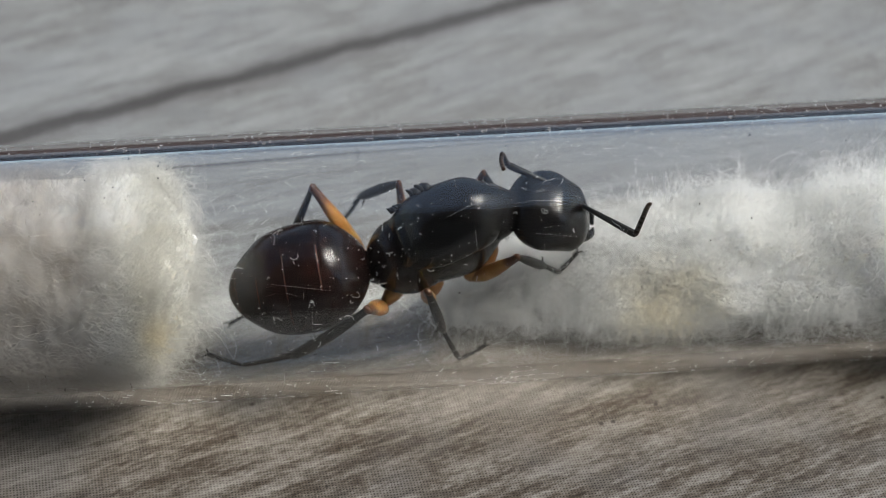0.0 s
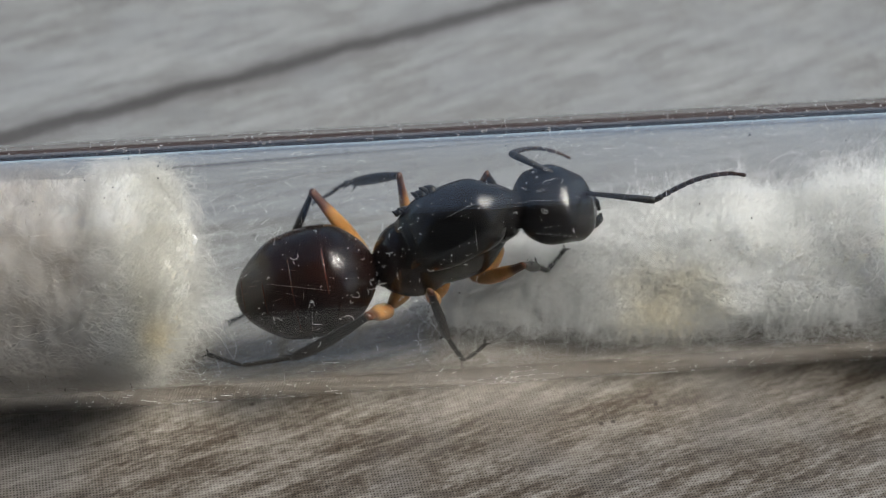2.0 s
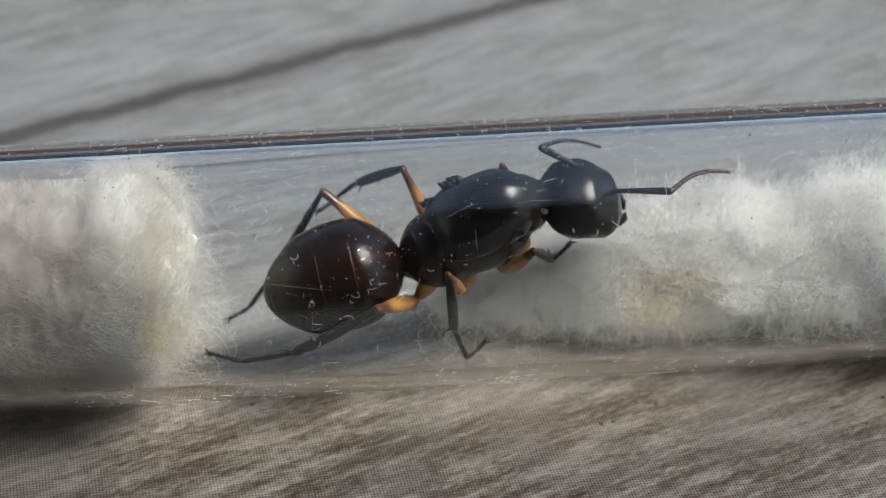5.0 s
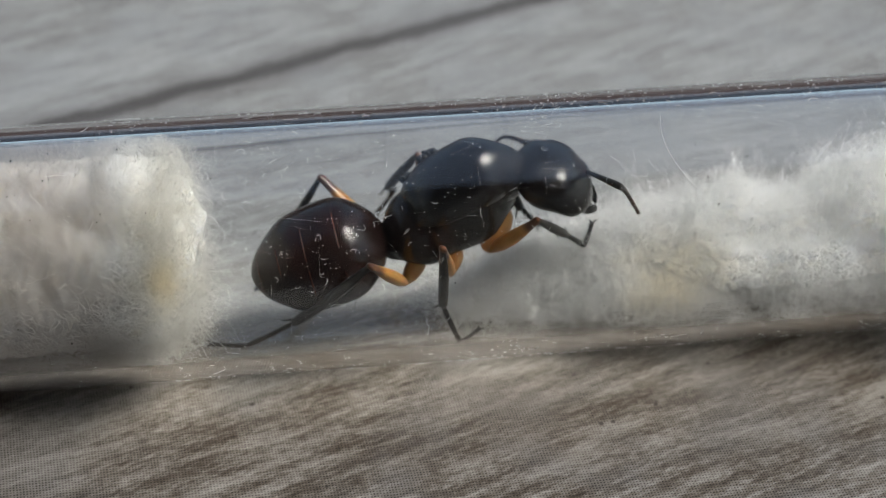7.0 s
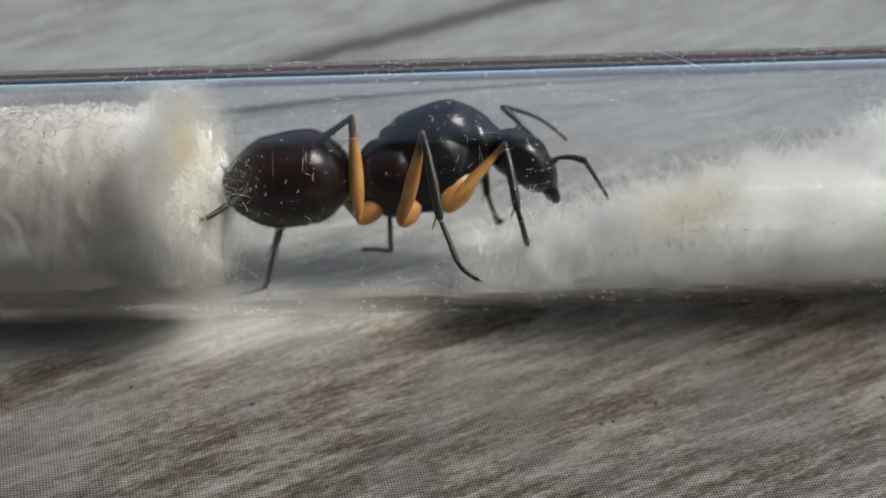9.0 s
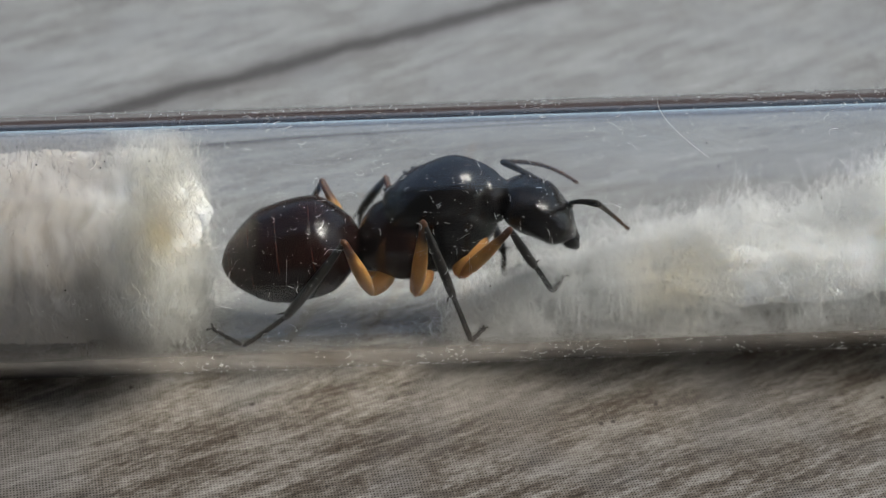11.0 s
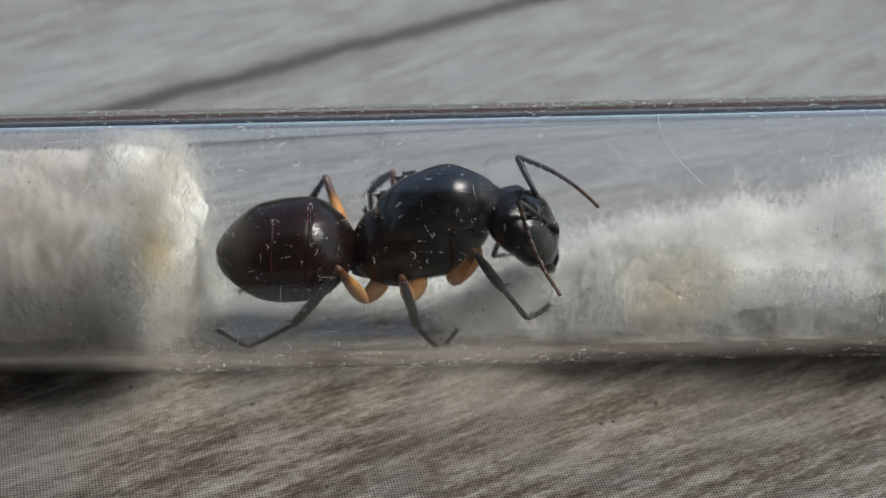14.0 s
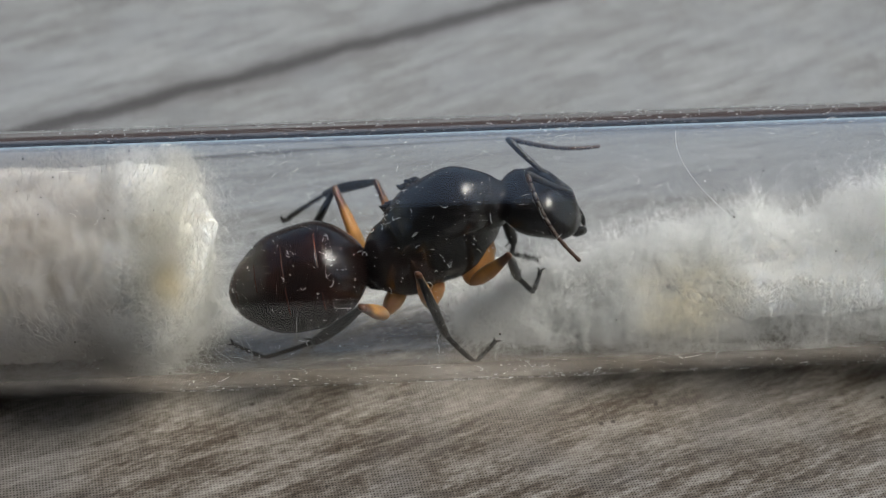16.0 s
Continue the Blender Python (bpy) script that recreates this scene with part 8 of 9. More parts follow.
    walk(legs['LF']['metatarsus'], [
        (0, pose(0.001745, 0.002048, 0.000137, 14.3, -49.3, 144.3)), (0.25, pose(0.001741, 0.002046, 0.000089, 14.0, -48.9, 144.7)),
        (0.5, pose(0.001739, 0.002044, 0.000041, 13.7, -48.6, 145.2)), (0.75, pose(0.001766, 0.002077, 0.000022, 14.1, -48.6, 144.6)),
        (1, pose(0.001794, 0.002109, 0.000003, 14.5, -48.7, 144.0)), (1.5, pose(0.001771, 0.002082, -0.000038, 15.5, -49.0, 142.8)),
        (2, pose(0.001712, 0.002012, -0.000056, 12.2, -49.0, 147.1)), (2.5, pose(0.001659, 0.001945, -0.000032, 9.4, -49.3, 150.8)),
        (3, pose(0.001636, 0.001915, -0.000006, 8.1, -49.5, 152.6)), (3.5, pose(0.001543, 0.001784, 0.000004, 5.2, -49.2, 156.5)),
        (4, pose(0.001681, 0.001973, 0.000072, 7.5, -49.8, 153.4)), (4.2, pose(0.001684, 0.001976, 0.000061, 7.1, -49.2, 154.0)),
        (4.8, pose(0.001604, 0.001871, -0.000028, 6.0, -45.6, 155.5)), (5.3, pose(0.001544, 0.001782, -0.000098, 5.0, -42.7, 156.9)),
        (5.8, pose(0.001586, 0.001831, -0.000237, 5.3, -38.2, 156.5)), (6.3, pose(0.001620, 0.001870, -0.000300, 4.7, -35.0, 157.5)),
        (6.5, pose(0.001753, 0.001947, -0.000678, 4.1, -32.4, 158.6)), (7, pose(0.001877, 0.002075, -0.000734, 1.0, -42.9, 163.0)),
        (7.25, pose(0.001824, 0.002050, -0.000624, 0.3, -4.1, 170.4)), (7.5, pose(0.001865, 0.002117, -0.000554, -3.7, 8.5, 145.3)),
        (7.75, pose(0.001658, 0.001637, -0.001049, -4.0, 17.2, 144.0)), (8, pose(0.001701, 0.001171, -0.001619, -3.1, 24.8, 146.1)),
        (8.25, pose(0.001675, 0.001083, 0.001641, -1.3, -28.6, 144.9)), (8.5, pose(0.001494, 0.000966, 0.001408, 2.0, -37.0, 139.5)),
        (8.75, pose(0.001297, 0.001234, 0.000541, -12.1, -70.6, 154.0)), (8.875, pose(0.002001, 0.001274, 0.001523, -3.8, -33.5, 141.5)),
        (9, pose(0.002704, 0.001314, 0.002505, -4.5, 3.9, 136.0)), (9.2, pose(0.002749, 0.001219, 0.002578, -4.4, 0.4, 138.1)),
        (9.7, pose(0.003407, 0.001371, 0.002781, -4.6, 3.4, 135.2)), (10.2, pose(0.004066, 0.001508, 0.002819, -5.0, 6.8, 132.2)),
        (10.45, pose(0.002842, 0.001638, 0.001076, 7.4, -34.3, 121.1)), (10.7, pose(0.001618, 0.001769, -0.000666, 56.1, -66.4, 73.3)),
        (11.3, pose(0.001766, 0.001954, -0.000704, 86.9, -58.6, 40.3)), (11.5, pose(0.001806, 0.001979, -0.000772, 88.4, -58.0, 38.5)),
        (11.75, pose(0.001820, 0.001940, 0.000120, 38.3, -42.6, 111.8)), (12, pose(0.001833, 0.001901, 0.001011, 31.2, -8.6, 148.5)),
        (12.5, pose(0.005723, 0.001542, 0.002354, 34.9, 8.2, 108.1)), (13, pose(0.005898, 0.001468, 0.002281, 34.7, 9.3, 106.3)),
        (13.5, pose(0.002220, 0.002173, 0.001263, 23.7, -25.4, 147.8)), (14, pose(0.001844, 0.001395, 0.001656, 19.9, -11.1, 164.9)),
        (14.5, pose(0.001984, 0.001712, 0.001549, 25.5, -26.2, 151.0)), (15, pose(0.002151, 0.002247, 0.000995, 24.1, -34.4, 153.2)),
        (15.5, pose(0.002035, 0.002175, 0.000906, 23.9, -34.2, 153.5)), (16, pose(0.001899, 0.002053, 0.000854, 19.5, -29.7, 162.6)),
    ])
    walk(legs['LF']['tarsus'], [
        (0, pose(0.000790, 0.002732, 0.001501, 136.8, 19.2, 110.2)), (0.25, pose(0.000775, 0.002729, 0.001446, 136.7, 19.3, 109.9)),
        (0.5, pose(0.000761, 0.002725, 0.001391, 136.6, 19.3, 109.7)), (0.75, pose(0.000796, 0.002766, 0.001373, 136.2, 19.0, 108.5)),
        (1, pose(0.000832, 0.002807, 0.001356, 135.8, 18.6, 107.3)), (1.5, pose(0.000831, 0.002796, 0.001322, 136.0, 19.1, 107.8)),
        (2, pose(0.000720, 0.002653, 0.001302, 138.3, 20.3, 115.2)), (2.5, pose(0.000634, 0.002517, 0.001332, 140.6, 21.1, 122.2)),
        (3, pose(0.000599, 0.002453, 0.001363, 142.8, 22.3, 128.6)), (3.5, pose(0.000464, 0.002253, 0.001366, 146.0, 23.7, 137.2)),
        (4, pose(0.000642, 0.002493, 0.001446, 146.4, 23.9, 138.3)), (4.2, pose(0.000627, 0.002492, 0.001424, 147.2, 24.7, 140.3)),
        (4.8, pose(0.000458, 0.002393, 0.001258, 149.1, 28.6, 144.4)), (5.3, pose(0.000326, 0.002302, 0.001122, 150.9, 31.8, 147.7)),
        (5.8, pose(0.000289, 0.002396, 0.000876, 150.5, 36.2, 146.9)), (6.3, pose(0.000258, 0.002435, 0.000732, 149.1, 39.0, 144.7)),
        (6.5, pose(0.000337, 0.002501, 0.000286, 142.8, 39.2, 135.1)), (7, pose(0.000616, 0.002461, 0.000491, 136.7, 21.3, 121.2)),
        (7.25, pose(0.000053, 0.002349, -0.000495, 154.1, -31.2, 95.6)), (7.5, pose(0.000401, 0.003130, -0.000821, 130.1, -65.2, 127.6)),
        (7.75, pose(0.000267, 0.002646, -0.001583, 81.7, -51.2, 178.7)), (8, pose(0.000344, 0.002083, -0.002373, 67.8, -33.2, -164.1)),
        (8.25, pose(0.000382, 0.001991, 0.002503, 47.6, 33.4, -170.7)), (8.5, pose(0.000402, 0.001899, 0.002493, 43.4, 27.0, -179.3)),
        (8.583, pose(0.000521, 0.001765, 0.002408, 47.6, -6.8, 143.6)), (8.667, pose(0.000641, 0.001630, 0.002323, 74.5, -29.6, 97.0)),
        (8.75, pose(0.000760, 0.001495, 0.002239, 112.1, -23.5, 41.7)), (8.833, pose(0.000977, 0.001851, 0.002287, 145.9, 10.0, 9.1)),
        (8.917, pose(0.001195, 0.002206, 0.002335, 166.0, 54.4, -7.6)), (9, pose(0.001412, 0.002561, 0.002384, -10.6, 78.5, 147.7)),
        (9.2, pose(0.001409, 0.002421, 0.002565, -9.0, 75.0, 149.3)), (9.7, pose(0.002131, 0.002636, 0.002673, 16.3, 74.5, 175.5)),
        (10.2, pose(0.002865, 0.002832, 0.002605, 34.8, 71.0, -165.1)), (10.45, pose(0.002345, 0.002645, 0.001794, 172.9, 50.8, -6.9)),
        (10.7, pose(0.001825, 0.002458, 0.000983, 165.3, -3.4, 14.5)), (11.3, pose(0.002482, 0.002561, 0.000832, 164.3, 11.4, 7.3)),
        (11.5, pose(0.002554, 0.002572, 0.000754, 163.7, 11.5, 4.4)), (11.75, pose(0.001434, 0.002701, 0.001017, 172.8, -45.4, 9.7)),
        (12, pose(0.000315, 0.002830, 0.001281, -15.6, -77.0, -152.6)), (12.25, pose(0.002742, 0.003033, 0.001689, -4.0, -11.1, -168.3)),
        (12.5, pose(0.005169, 0.003236, 0.002098, -9.2, 55.0, -176.6)), (13, pose(0.005400, 0.003174, 0.001990, -9.2, 53.7, -176.6)),
        (13.167, pose(0.003882, 0.003129, 0.002005, 0.4, -1.0, -173.1)), (13.333, pose(0.002363, 0.003084, 0.002020, 12.1, -55.6, 179.5)),
        (13.5, pose(0.000844, 0.003039, 0.002036, 158.6, -66.5, 36.1)), (14, pose(0.000139, 0.001854, 0.002003, 111.0, -61.5, 86.2)),
        (14.5, pose(0.000571, 0.002494, 0.002343, 132.9, -32.1, 63.0)), (15, pose(0.000825, 0.002916, 0.002013, 131.2, -20.5, 67.9)),
        (15.5, pose(0.000703, 0.002840, 0.001919, 130.2, -16.1, 71.0)), (16, pose(0.000407, 0.002521, 0.001746, 128.1, -22.8, 77.5)),
    ])
    walk(antennae['UL']['scape'], [
        (0, pose(0.002580, 0.000600, 0.000950, -30.1, 7.0, 161.4)), (0.4, pose(0.002580, 0.000600, 0.000950, -29.8, 7.8, 162.5)),
        (0.8, pose(0.002580, 0.000600, 0.000950, -30.2, 6.5, 160.2)), (1.1, pose(0.002580, 0.000600, 0.000950, -30.9, 3.4, 155.5)),
        (1.5, pose(0.002580, 0.000600, 0.000950, -31.3, -5.5, 143.1)), (2, pose(0.002580, 0.000600, 0.000950, -30.8, 5.3, 148.4)),
        (2.5, pose(0.002580, 0.000600, 0.000950, -31.0, 4.4, 147.0)), (3, pose(0.002580, 0.000600, 0.000950, -31.2, 0.2, 140.5)),
        (3.5, pose(0.002580, 0.000600, 0.000950, -30.9, 4.6, 146.8)), (4, pose(0.002580, 0.000600, 0.000950, -31.0, 3.8, 145.8)),
        (4.2, pose(0.002580, 0.000600, 0.000950, -30.9, 4.8, 147.1)), (4.8, pose(0.002580, 0.000600, 0.000950, -30.5, 7.0, 150.7)),
        (5.3, pose(0.002580, 0.000600, 0.000950, -30.1, 8.9, 153.7)), (5.8, pose(0.002580, 0.000600, 0.000950, -29.5, 10.5, 157.2)),
        (6.3, pose(0.002580, 0.000600, 0.000950, -28.9, 11.4, 160.5)), (6.5, pose(0.002580, 0.000600, 0.000950, -27.0, 15.4, 168.7)),
        (7, pose(0.002580, 0.000600, 0.000950, -43.3, 32.0, 138.2)), (7.25, pose(0.002580, 0.000600, 0.000950, -39.2, 21.9, 147.0)),
        (7.5, pose(0.002580, 0.000600, 0.000950, -35.9, 9.8, 161.1)), (7.75, pose(0.002580, 0.000600, 0.000950, -26.9, 1.7, -178.5)),
        (8, pose(0.002580, 0.000600, 0.000950, -13.5, 0.9, -161.7)), (8.25, pose(0.002580, 0.000600, 0.000950, -12.8, -0.4, -162.4)),
        (8.5, pose(0.002580, 0.000600, 0.000950, -13.2, -0.0, -164.9)), (8.75, pose(0.002580, 0.000600, 0.000950, -26.2, -3.1, -175.3)),
        (9, pose(0.002580, 0.000600, 0.000950, -33.1, -10.3, -177.2)), (9.2, pose(0.002580, 0.000600, 0.000950, -33.2, -9.6, -176.6)),
        (9.7, pose(0.002580, 0.000600, 0.000950, -32.6, -7.3, -179.9)), (10.2, pose(0.002580, 0.000600, 0.000950, -32.4, -4.1, 176.1)),
        (10.7, pose(0.002580, 0.000600, 0.000950, -32.2, -1.6, 172.2)), (11.3, pose(0.002580, 0.000600, 0.000950, -34.8, 9.1, 154.8)),
        (11.5, pose(0.002580, 0.000600, 0.000950, -34.4, 1.0, 168.3)), (12, pose(0.002580, 0.000600, 0.000950, -34.2, -4.4, 164.0)),
        (12.5, pose(0.002580, 0.000600, 0.000950, -48.3, 12.4, 117.2)), (13, pose(0.002580, 0.000600, 0.000950, -52.8, 8.0, 99.5)),
        (13.5, pose(0.002580, 0.000600, 0.000950, -57.1, -19.0, 58.3)), (13.75, pose(0.002580, 0.000600, 0.000950, -88.0, -27.0, 111.1)),
        (14, pose(0.002580, 0.000600, 0.000950, -113.4, -9.7, 159.6)), (14.5, pose(0.002580, 0.000600, 0.000950, -114.3, 0.2, 163.7)),
        (15, pose(0.002580, 0.000600, 0.000950, -114.3, 5.4, 164.6)), (15.5, pose(0.002580, 0.000600, 0.000950, -114.2, 5.9, 165.5)),
        (16, pose(0.002580, 0.000600, 0.000950, -115.4, -11.9, 152.1)),
    ])
    walk(antennae['UL']['funiculus'], [
        (0, pose(0.003100, 0.000000, 0.000000, -139.8, -79.8, 30.7)), (0.2, pose(0.003100, 0.000000, 0.000000, -85.0, -61.8, 10.7)),
        (0.4, pose(0.003100, 0.000000, 0.000000, -58.2, -44.1, 21.6)), (0.8, pose(0.003100, 0.000000, 0.000000, -8.9, -36.1, 14.3)),
        (0.95, pose(0.003100, 0.000000, 0.000000, -51.0, -55.5, -1.4)), (1.1, pose(0.003100, 0.000000, 0.000000, -129.9, -75.1, 26.0)),
        (1.5, pose(0.003100, 0.000000, 0.000000, 23.8, -42.5, -140.9)), (1.75, pose(0.003100, 0.000000, 0.000000, 20.8, 2.4, -142.1)),
        (2, pose(0.003100, 0.000000, -0.000000, 15.1, 47.2, -146.9)), (2.5, pose(0.003100, 0.000000, 0.000000, 12.8, 49.3, -150.0)),
        (3, pose(0.003100, -0.000000, 0.000000, 15.3, 27.3, -143.0)), (3.5, pose(0.003100, 0.000000, -0.000000, 6.8, 30.3, -160.5)),
        (4, pose(0.003100, -0.000000, -0.000000, 16.0, 28.9, -142.4)), (4.2, pose(0.003100, 0.000000, 0.000000, 15.3, 35.8, -143.4)),
        (4.8, pose(0.003100, 0.000000, 0.000000, 16.7, 42.6, -141.2)), (5.3, pose(0.003100, -0.000000, -0.000000, 18.2, 47.6, -139.1)),
        (5.8, pose(0.003100, -0.000000, -0.000000, 16.2, 47.6, -141.9)), (6.3, pose(0.003100, -0.000000, 0.000000, 14.9, 46.2, -143.7)),
        (6.5, pose(0.003100, 0.000000, 0.000000, -1.6, 41.4, -168.7)), (6.75, pose(0.003100, 0.000000, -0.000000, 131.5, 83.2, -39.7)),
        (7, pose(0.003100, 0.000000, -0.000000, 173.2, 31.6, -2.2)), (7.25, pose(0.003100, 0.000000, 0.000000, 168.5, 38.3, -9.9)),
        (7.5, pose(0.003100, 0.000000, -0.000000, 157.6, 48.5, -24.4)), (7.75, pose(0.003100, 0.000000, 0.000000, 169.7, 11.0, 25.1)),
        (8, pose(0.003100, 0.000000, 0.000000, 171.5, 15.1, 32.4)), (8.25, pose(0.003100, 0.000000, 0.000000, 170.2, 18.4, 28.1)),
        (8.5, pose(0.003100, -0.000000, 0.000000, 131.3, 44.9, -22.0)), (8.75, pose(0.003100, -0.000000, 0.000000, 70.3, 38.6, -95.6)),
        (9, pose(0.003100, 0.000000, 0.000000, 48.4, -1.0, -139.9)), (9.2, pose(0.003100, 0.000000, 0.000000, 48.4, -0.1, -140.5)),
        (9.7, pose(0.003100, -0.000000, 0.000000, 48.3, 6.3, -139.4)), (10.2, pose(0.003100, 0.000000, -0.000000, 48.1, 12.2, -139.4)),
        (10.7, pose(0.003100, -0.000000, -0.000000, 47.0, 18.9, -142.9)), (11.3, pose(0.003100, 0.000000, -0.000000, 50.0, 37.2, -133.9)),
        (11.5, pose(0.003100, -0.000000, 0.000000, 58.2, 78.9, -115.4)), (11.75, pose(0.003100, -0.000000, 0.000000, 12.0, 43.1, -166.6)),
        (12, pose(0.003100, 0.000000, 0.000000, 9.3, 3.4, -176.1)), (12.5, pose(0.003100, 0.000000, 0.000000, 24.7, 36.9, -149.1)),
        (13, pose(0.003100, -0.000000, -0.000000, 41.3, 43.3, -125.9)), (13.5, pose(0.003100, -0.000000, 0.000000, 64.5, 72.2, -95.6)),
        (14, pose(0.003100, 0.000000, 0.000000, 15.0, 21.4, -158.7)), (14.25, pose(0.003100, -0.000000, -0.000000, 10.4, 18.1, 157.5)),
        (14.5, pose(0.003100, -0.000000, -0.000000, 9.5, 12.6, 114.9)), (14.75, pose(0.003100, -0.000000, -0.000000, 32.2, -21.0, 82.8)),
        (15, pose(0.003100, 0.000000, 0.000000, 76.0, -31.2, 32.2)), (15.5, pose(0.003100, 0.000000, 0.000000, 89.3, -22.5, 7.7)),
        (15.667, pose(0.003100, 0.000000, 0.000000, 64.2, -7.5, 66.8)), (15.833, pose(0.003100, -0.000000, 0.000000, 62.7, 20.9, 119.1)),
        (16, pose(0.003100, -0.000000, 0.000000, 89.6, 37.2, -175.1)),
    ])
    walk(antennae['DR']['scape'], [
        (0, pose(0.003200, 0.000050, 0.001000, 48.6, -35.3, -48.9)), (0.4, pose(0.003200, 0.000050, 0.001000, 18.3, -40.5, 7.4)),
        (0.8, pose(0.003200, 0.000050, 0.001000, 39.4, -34.6, -32.2)), (1.1, pose(0.003200, 0.000050, 0.001000, 31.6, -28.0, -17.7)),
        (1.5, pose(0.003200, 0.000050, 0.001000, 35.1, -22.3, -27.1)), (1.9, pose(0.003200, 0.000050, 0.001000, 34.2, -24.3, -24.2)),
        (2.3, pose(0.003200, 0.000050, 0.001000, 31.8, -28.2, -18.1)), (2.7, pose(0.003200, 0.000050, 0.001000, 33.8, -25.5, -23.1)),
        (3.1, pose(0.003200, 0.000050, 0.001000, 35.7, -22.2, -28.4)), (3.4, pose(0.003200, 0.000050, 0.001000, 38.4, -15.0, -38.4)),
        (3.5, pose(0.003200, 0.000050, 0.001000, 37.7, -17.1, -35.7)), (3.8, pose(0.003200, 0.000050, 0.001000, 33.2, -26.8, -21.4)),
        (4, pose(0.003200, 0.000050, 0.001000, 34.3, -25.1, -24.3)), (4.2, pose(0.003200, 0.000050, 0.001000, 27.7, -33.6, -9.3)),
        (4.8, pose(0.003200, 0.000050, 0.001000, 38.8, -47.9, -27.5)), (5.3, pose(0.003200, 0.000050, 0.001000, 53.8, -57.5, -46.1)),
        (5.8, pose(0.003200, 0.000050, 0.001000, 62.7, -53.6, -56.6)), (6.3, pose(0.003200, 0.000050, 0.001000, 66.9, -45.7, -62.1)),
        (6.5, pose(0.003200, 0.000050, 0.001000, 86.3, -58.1, -88.1)), (7, pose(0.003200, 0.000050, 0.001000, 73.9, -39.3, -74.3)),
        (7.25, pose(0.003200, 0.000050, 0.001000, 81.5, -34.0, -86.2)), (7.5, pose(0.003200, 0.000050, 0.001000, 86.3, -28.3, -94.6)),
        (7.75, pose(0.003200, 0.000050, 0.001000, 71.0, -45.4, -71.8)), (8, pose(0.003200, 0.000050, 0.001000, 35.9, -66.8, -25.8)),
        (8.25, pose(0.003200, 0.000050, 0.001000, 10.8, -72.5, -0.9)), (8.5, pose(0.003200, 0.000050, 0.001000, -57.1, -65.6, 66.7)),
        (8.75, pose(0.003200, 0.000050, 0.001000, 52.8, -44.7, -63.4)), (9, pose(0.003200, 0.000050, 0.001000, 51.7, -8.6, -69.6)),
        (9.2, pose(0.003200, 0.000050, 0.001000, 51.6, -2.8, -69.5)), (9.7, pose(0.003200, 0.000050, 0.001000, 55.4, -10.2, -72.0)),
        (10.2, pose(0.003200, 0.000050, 0.001000, 59.8, -17.7, -75.4)), (10.7, pose(0.003200, 0.000050, 0.001000, 60.3, -24.6, -77.4)),
        (11.3, pose(0.003200, 0.000050, 0.001000, 61.1, -33.0, -79.8)), (11.5, pose(0.003200, 0.000050, 0.001000, 59.7, -31.3, -77.3)),
        (11.75, pose(0.003200, 0.000050, 0.001000, 99.9, -33.5, -134.4)), (12, pose(0.003200, 0.000050, 0.001000, 124.3, -8.4, -178.5)),
        (12.5, pose(0.003200, 0.000050, 0.001000, 125.2, -6.1, 172.6)), (13, pose(0.003200, 0.000050, 0.001000, 125.6, -2.1, 166.1)),
        (13.5, pose(0.003200, 0.000050, 0.001000, 125.6, -1.9, 165.7)), (14, pose(0.003200, 0.000050, 0.001000, 113.8, -12.1, -148.9)),
        (14.5, pose(0.003200, 0.000050, 0.001000, 106.4, -24.3, -123.4)), (15, pose(0.003200, 0.000050, 0.001000, 101.8, -31.4, -112.7)),
        (15.5, pose(0.003200, 0.000050, 0.001000, 88.4, -39.4, -88.1)), (16, pose(0.003200, 0.000050, 0.001000, 126.5, -20.2, -160.0)),
    ])
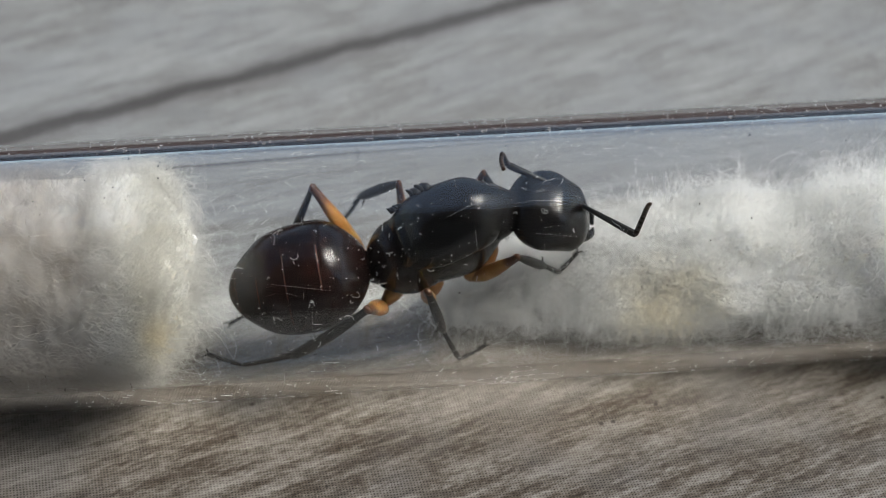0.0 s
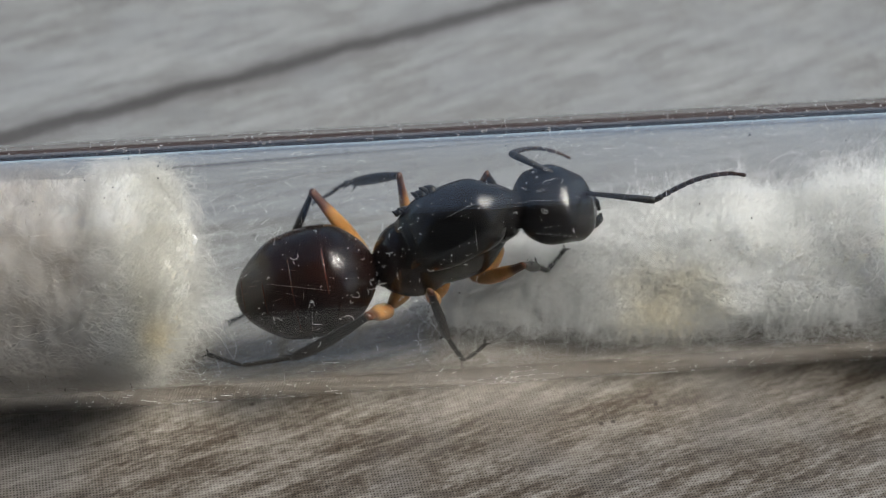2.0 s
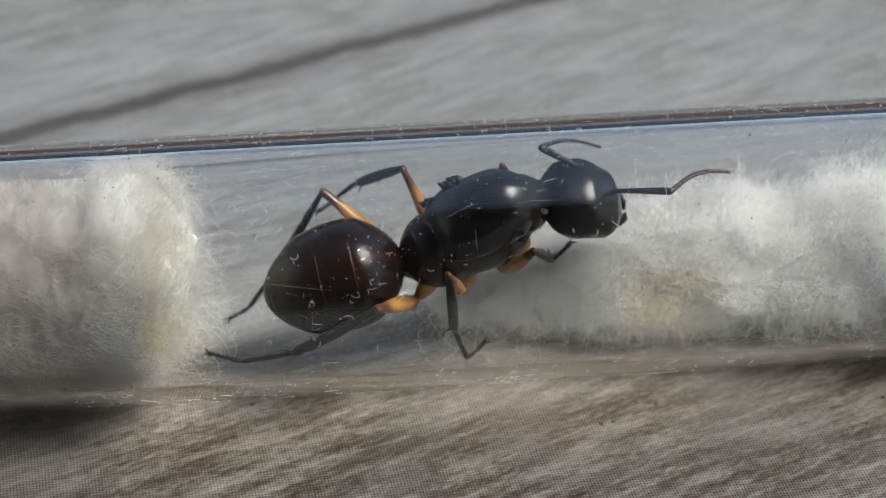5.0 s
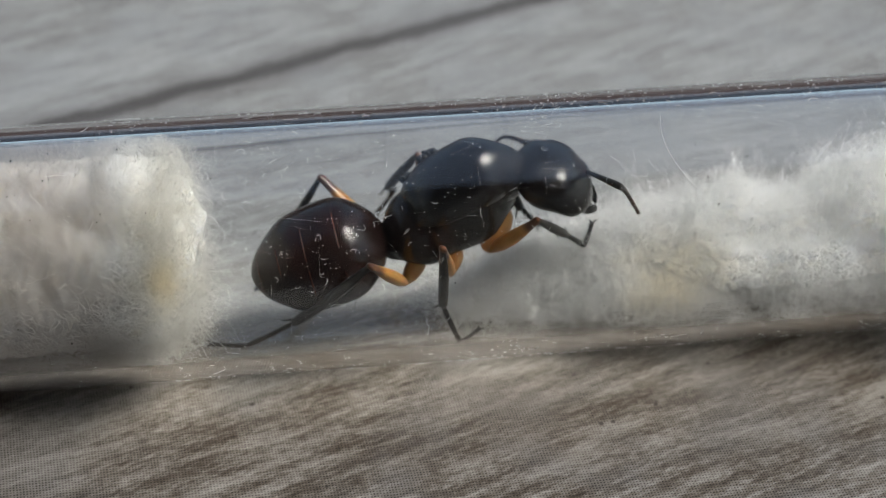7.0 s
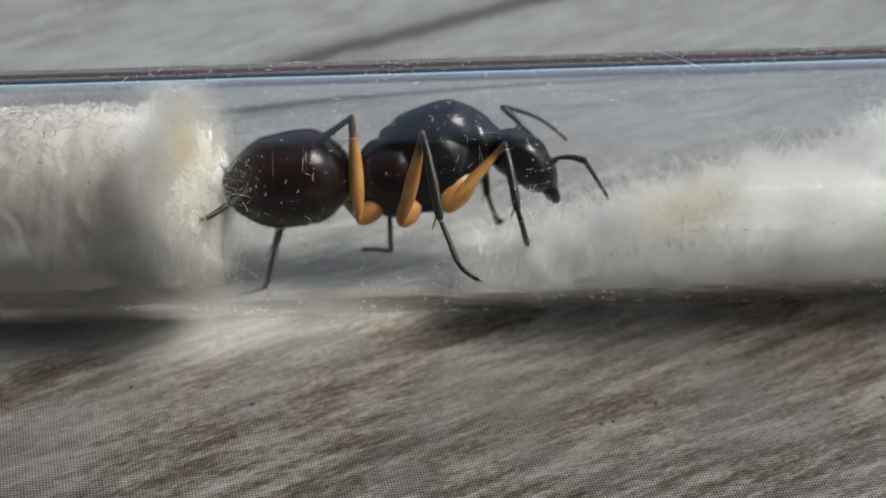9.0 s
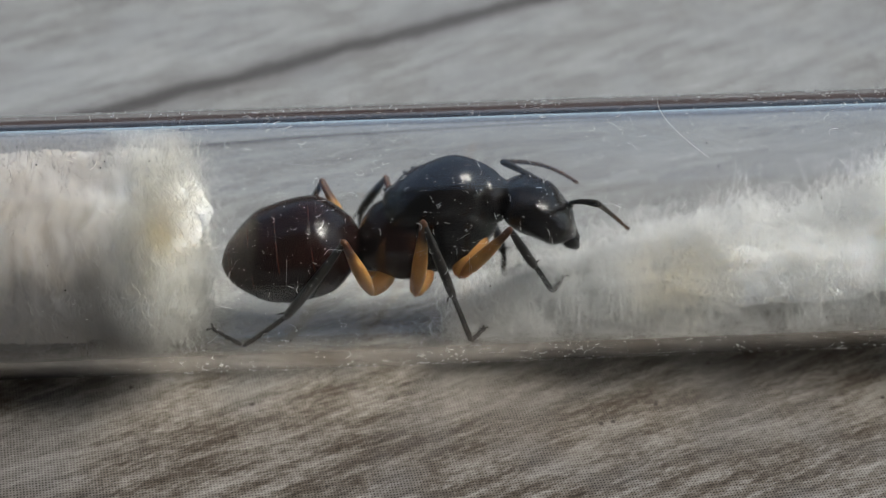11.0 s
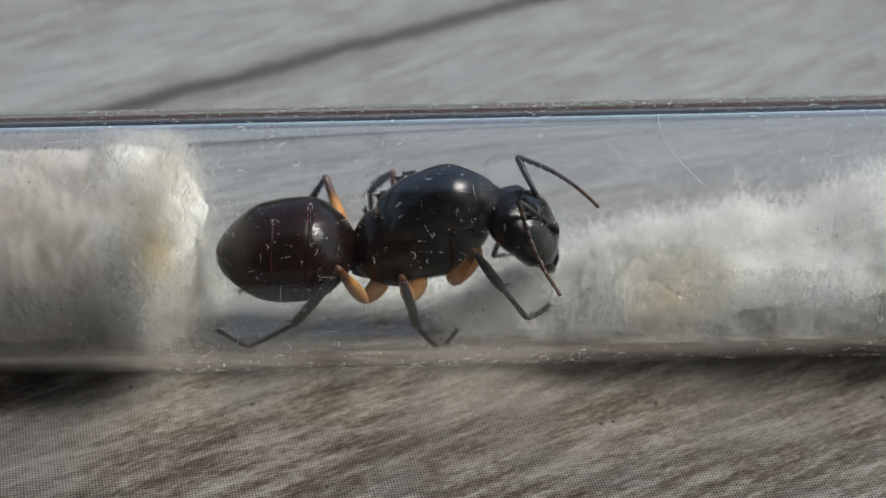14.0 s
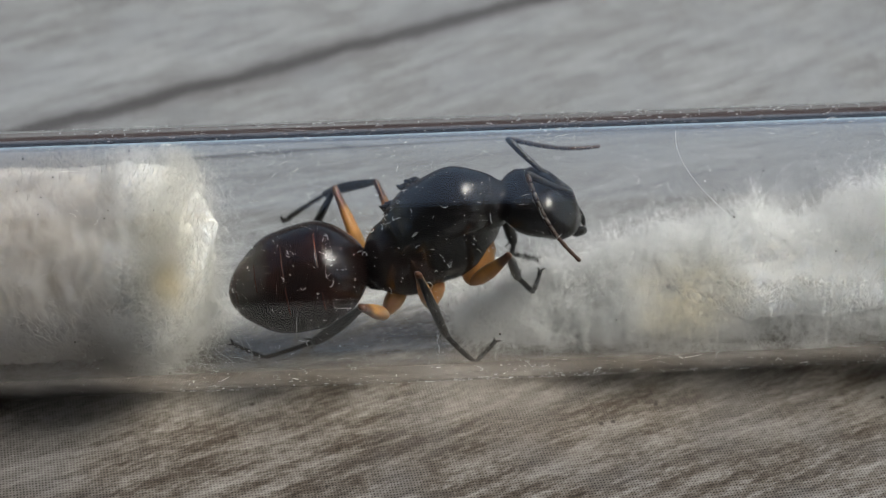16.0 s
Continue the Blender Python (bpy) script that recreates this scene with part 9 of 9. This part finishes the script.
    walk(antennae['DR']['funiculus'], [
        (0, pose(0.003100, 0.000000, 0.000000, -8.5, -53.6, 44.4)), (0.4, pose(0.003100, 0.000000, 0.000000, 2.8, -39.3, 20.1)),
        (0.8, pose(0.003100, 0.000000, 0.000000, -4.0, -67.4, 27.1)), (1.1, pose(0.003100, 0.000000, 0.000000, -20.0, -66.5, 53.9)),
        (1.5, pose(0.003100, 0.000000, 0.000000, -25.0, -70.6, 57.6)), (1.9, pose(0.003100, 0.000000, 0.000000, 5.7, -7.1, 26.1)),
        (2.3, pose(0.003100, 0.000000, 0.000000, 6.8, -79.6, 9.7)), (2.7, pose(0.003100, 0.000000, 0.000000, -4.2, -36.8, 52.6)),
        (3.1, pose(0.003100, 0.000000, 0.000000, 6.3, -3.2, 28.2)), (3.4, pose(0.003100, 0.000000, 0.000000, -35.5, -67.9, 75.5)),
        (3.5, pose(0.003100, 0.000000, 0.000000, -5.8, -75.3, 27.0)), (3.8, pose(0.003100, 0.000000, 0.000000, 6.0, -3.5, 25.4)),
        (4, pose(0.003100, 0.000000, 0.000000, 3.8, -34.4, 17.1)), (4.2, pose(0.003100, 0.000000, 0.000000, 4.1, -33.3, 15.8)),
        (4.5, pose(0.003100, 0.000000, 0.000000, 9.3, 15.8, 21.3)), (4.8, pose(0.003100, 0.000000, 0.000000, 29.9, 63.0, 42.0)),
        (5.3, pose(0.003100, 0.000000, -0.000000, 93.0, 67.9, 107.9)), (5.8, pose(0.003100, 0.000000, -0.000000, 119.3, 58.2, 136.4)),
        (6.3, pose(0.003100, 0.000000, -0.000000, 132.0, 48.6, 151.7)), (6.5, pose(0.003100, -0.000000, 0.000000, 149.1, 38.6, 178.3)),
        (7, pose(0.003100, -0.000000, 0.000000, 157.5, 49.2, -170.5)), (7.25, pose(0.003100, 0.000000, 0.000000, 162.4, 43.4, -163.4)),
        (7.5, pose(0.003100, 0.000000, 0.000000, 166.8, 39.3, -156.6)), (7.75, pose(0.003100, -0.000000, 0.000000, 162.8, 29.5, -164.6)),
        (8, pose(0.003100, 0.000000, -0.000000, 161.9, 22.1, -167.4)), (8.25, pose(0.003100, -0.000000, -0.000000, 143.1, 22.4, 155.9)),
        (8.333, pose(0.003100, -0.000000, -0.000000, 124.3, 3.5, -168.5)), (8.417, pose(0.003100, 0.000000, -0.000000, 98.2, -0.2, -129.2)),
        (8.5, pose(0.003100, 0.000000, 0.000000, 75.5, 13.3, -91.9)), (8.625, pose(0.003100, 0.000000, -0.000000, 86.1, 14.3, -156.6)),
        (8.75, pose(0.003100, 0.000000, -0.000000, 89.6, 24.1, 137.3)), (9, pose(0.003100, -0.000000, 0.000000, 91.9, 36.1, 142.6)),
        (9.2, pose(0.003100, 0.000000, 0.000000, 96.4, 38.6, 150.3)), (9.7, pose(0.003100, -0.000000, 0.000000, 97.6, 37.5, 152.3)),
        (10.2, pose(0.003100, 0.000000, 0.000000, 98.1, 36.6, 153.2)), (10.7, pose(0.003100, 0.000000, 0.000000, 98.4, 37.3, 153.5)),
        (11.3, pose(0.003100, -0.000000, -0.000000, 98.2, 38.2, 153.3)), (11.5, pose(0.003100, 0.000000, -0.000000, 100.1, 37.7, 156.4)),
        (12, pose(0.003100, 0.000000, -0.000000, 123.4, 18.4, -158.6)), (12.5, pose(0.003100, 0.000000, -0.000000, 126.7, 4.7, -145.3)),
        (12.75, pose(0.003100, 0.000000, -0.000000, 124.2, 23.4, -112.9)), (13, pose(0.003100, 0.000000, 0.000000, 134.5, 40.1, -74.4)),
        (13.5, pose(0.003100, 0.000000, 0.000000, 140.6, 18.2, -65.6)), (14, pose(0.003100, -0.000000, 0.000000, 89.4, 46.9, -142.0)),
        (14.5, pose(0.003100, 0.000000, 0.000000, 70.6, 69.9, -165.7)), (15, pose(0.003100, -0.000000, 0.000000, 73.5, 39.3, -160.1)),
        (15.5, pose(0.003100, -0.000000, 0.000000, 72.3, 27.3, -161.5)), (16, pose(0.003100, 0.000000, -0.000000, 89.6, 32.5, -127.5)),
    ])


motions()
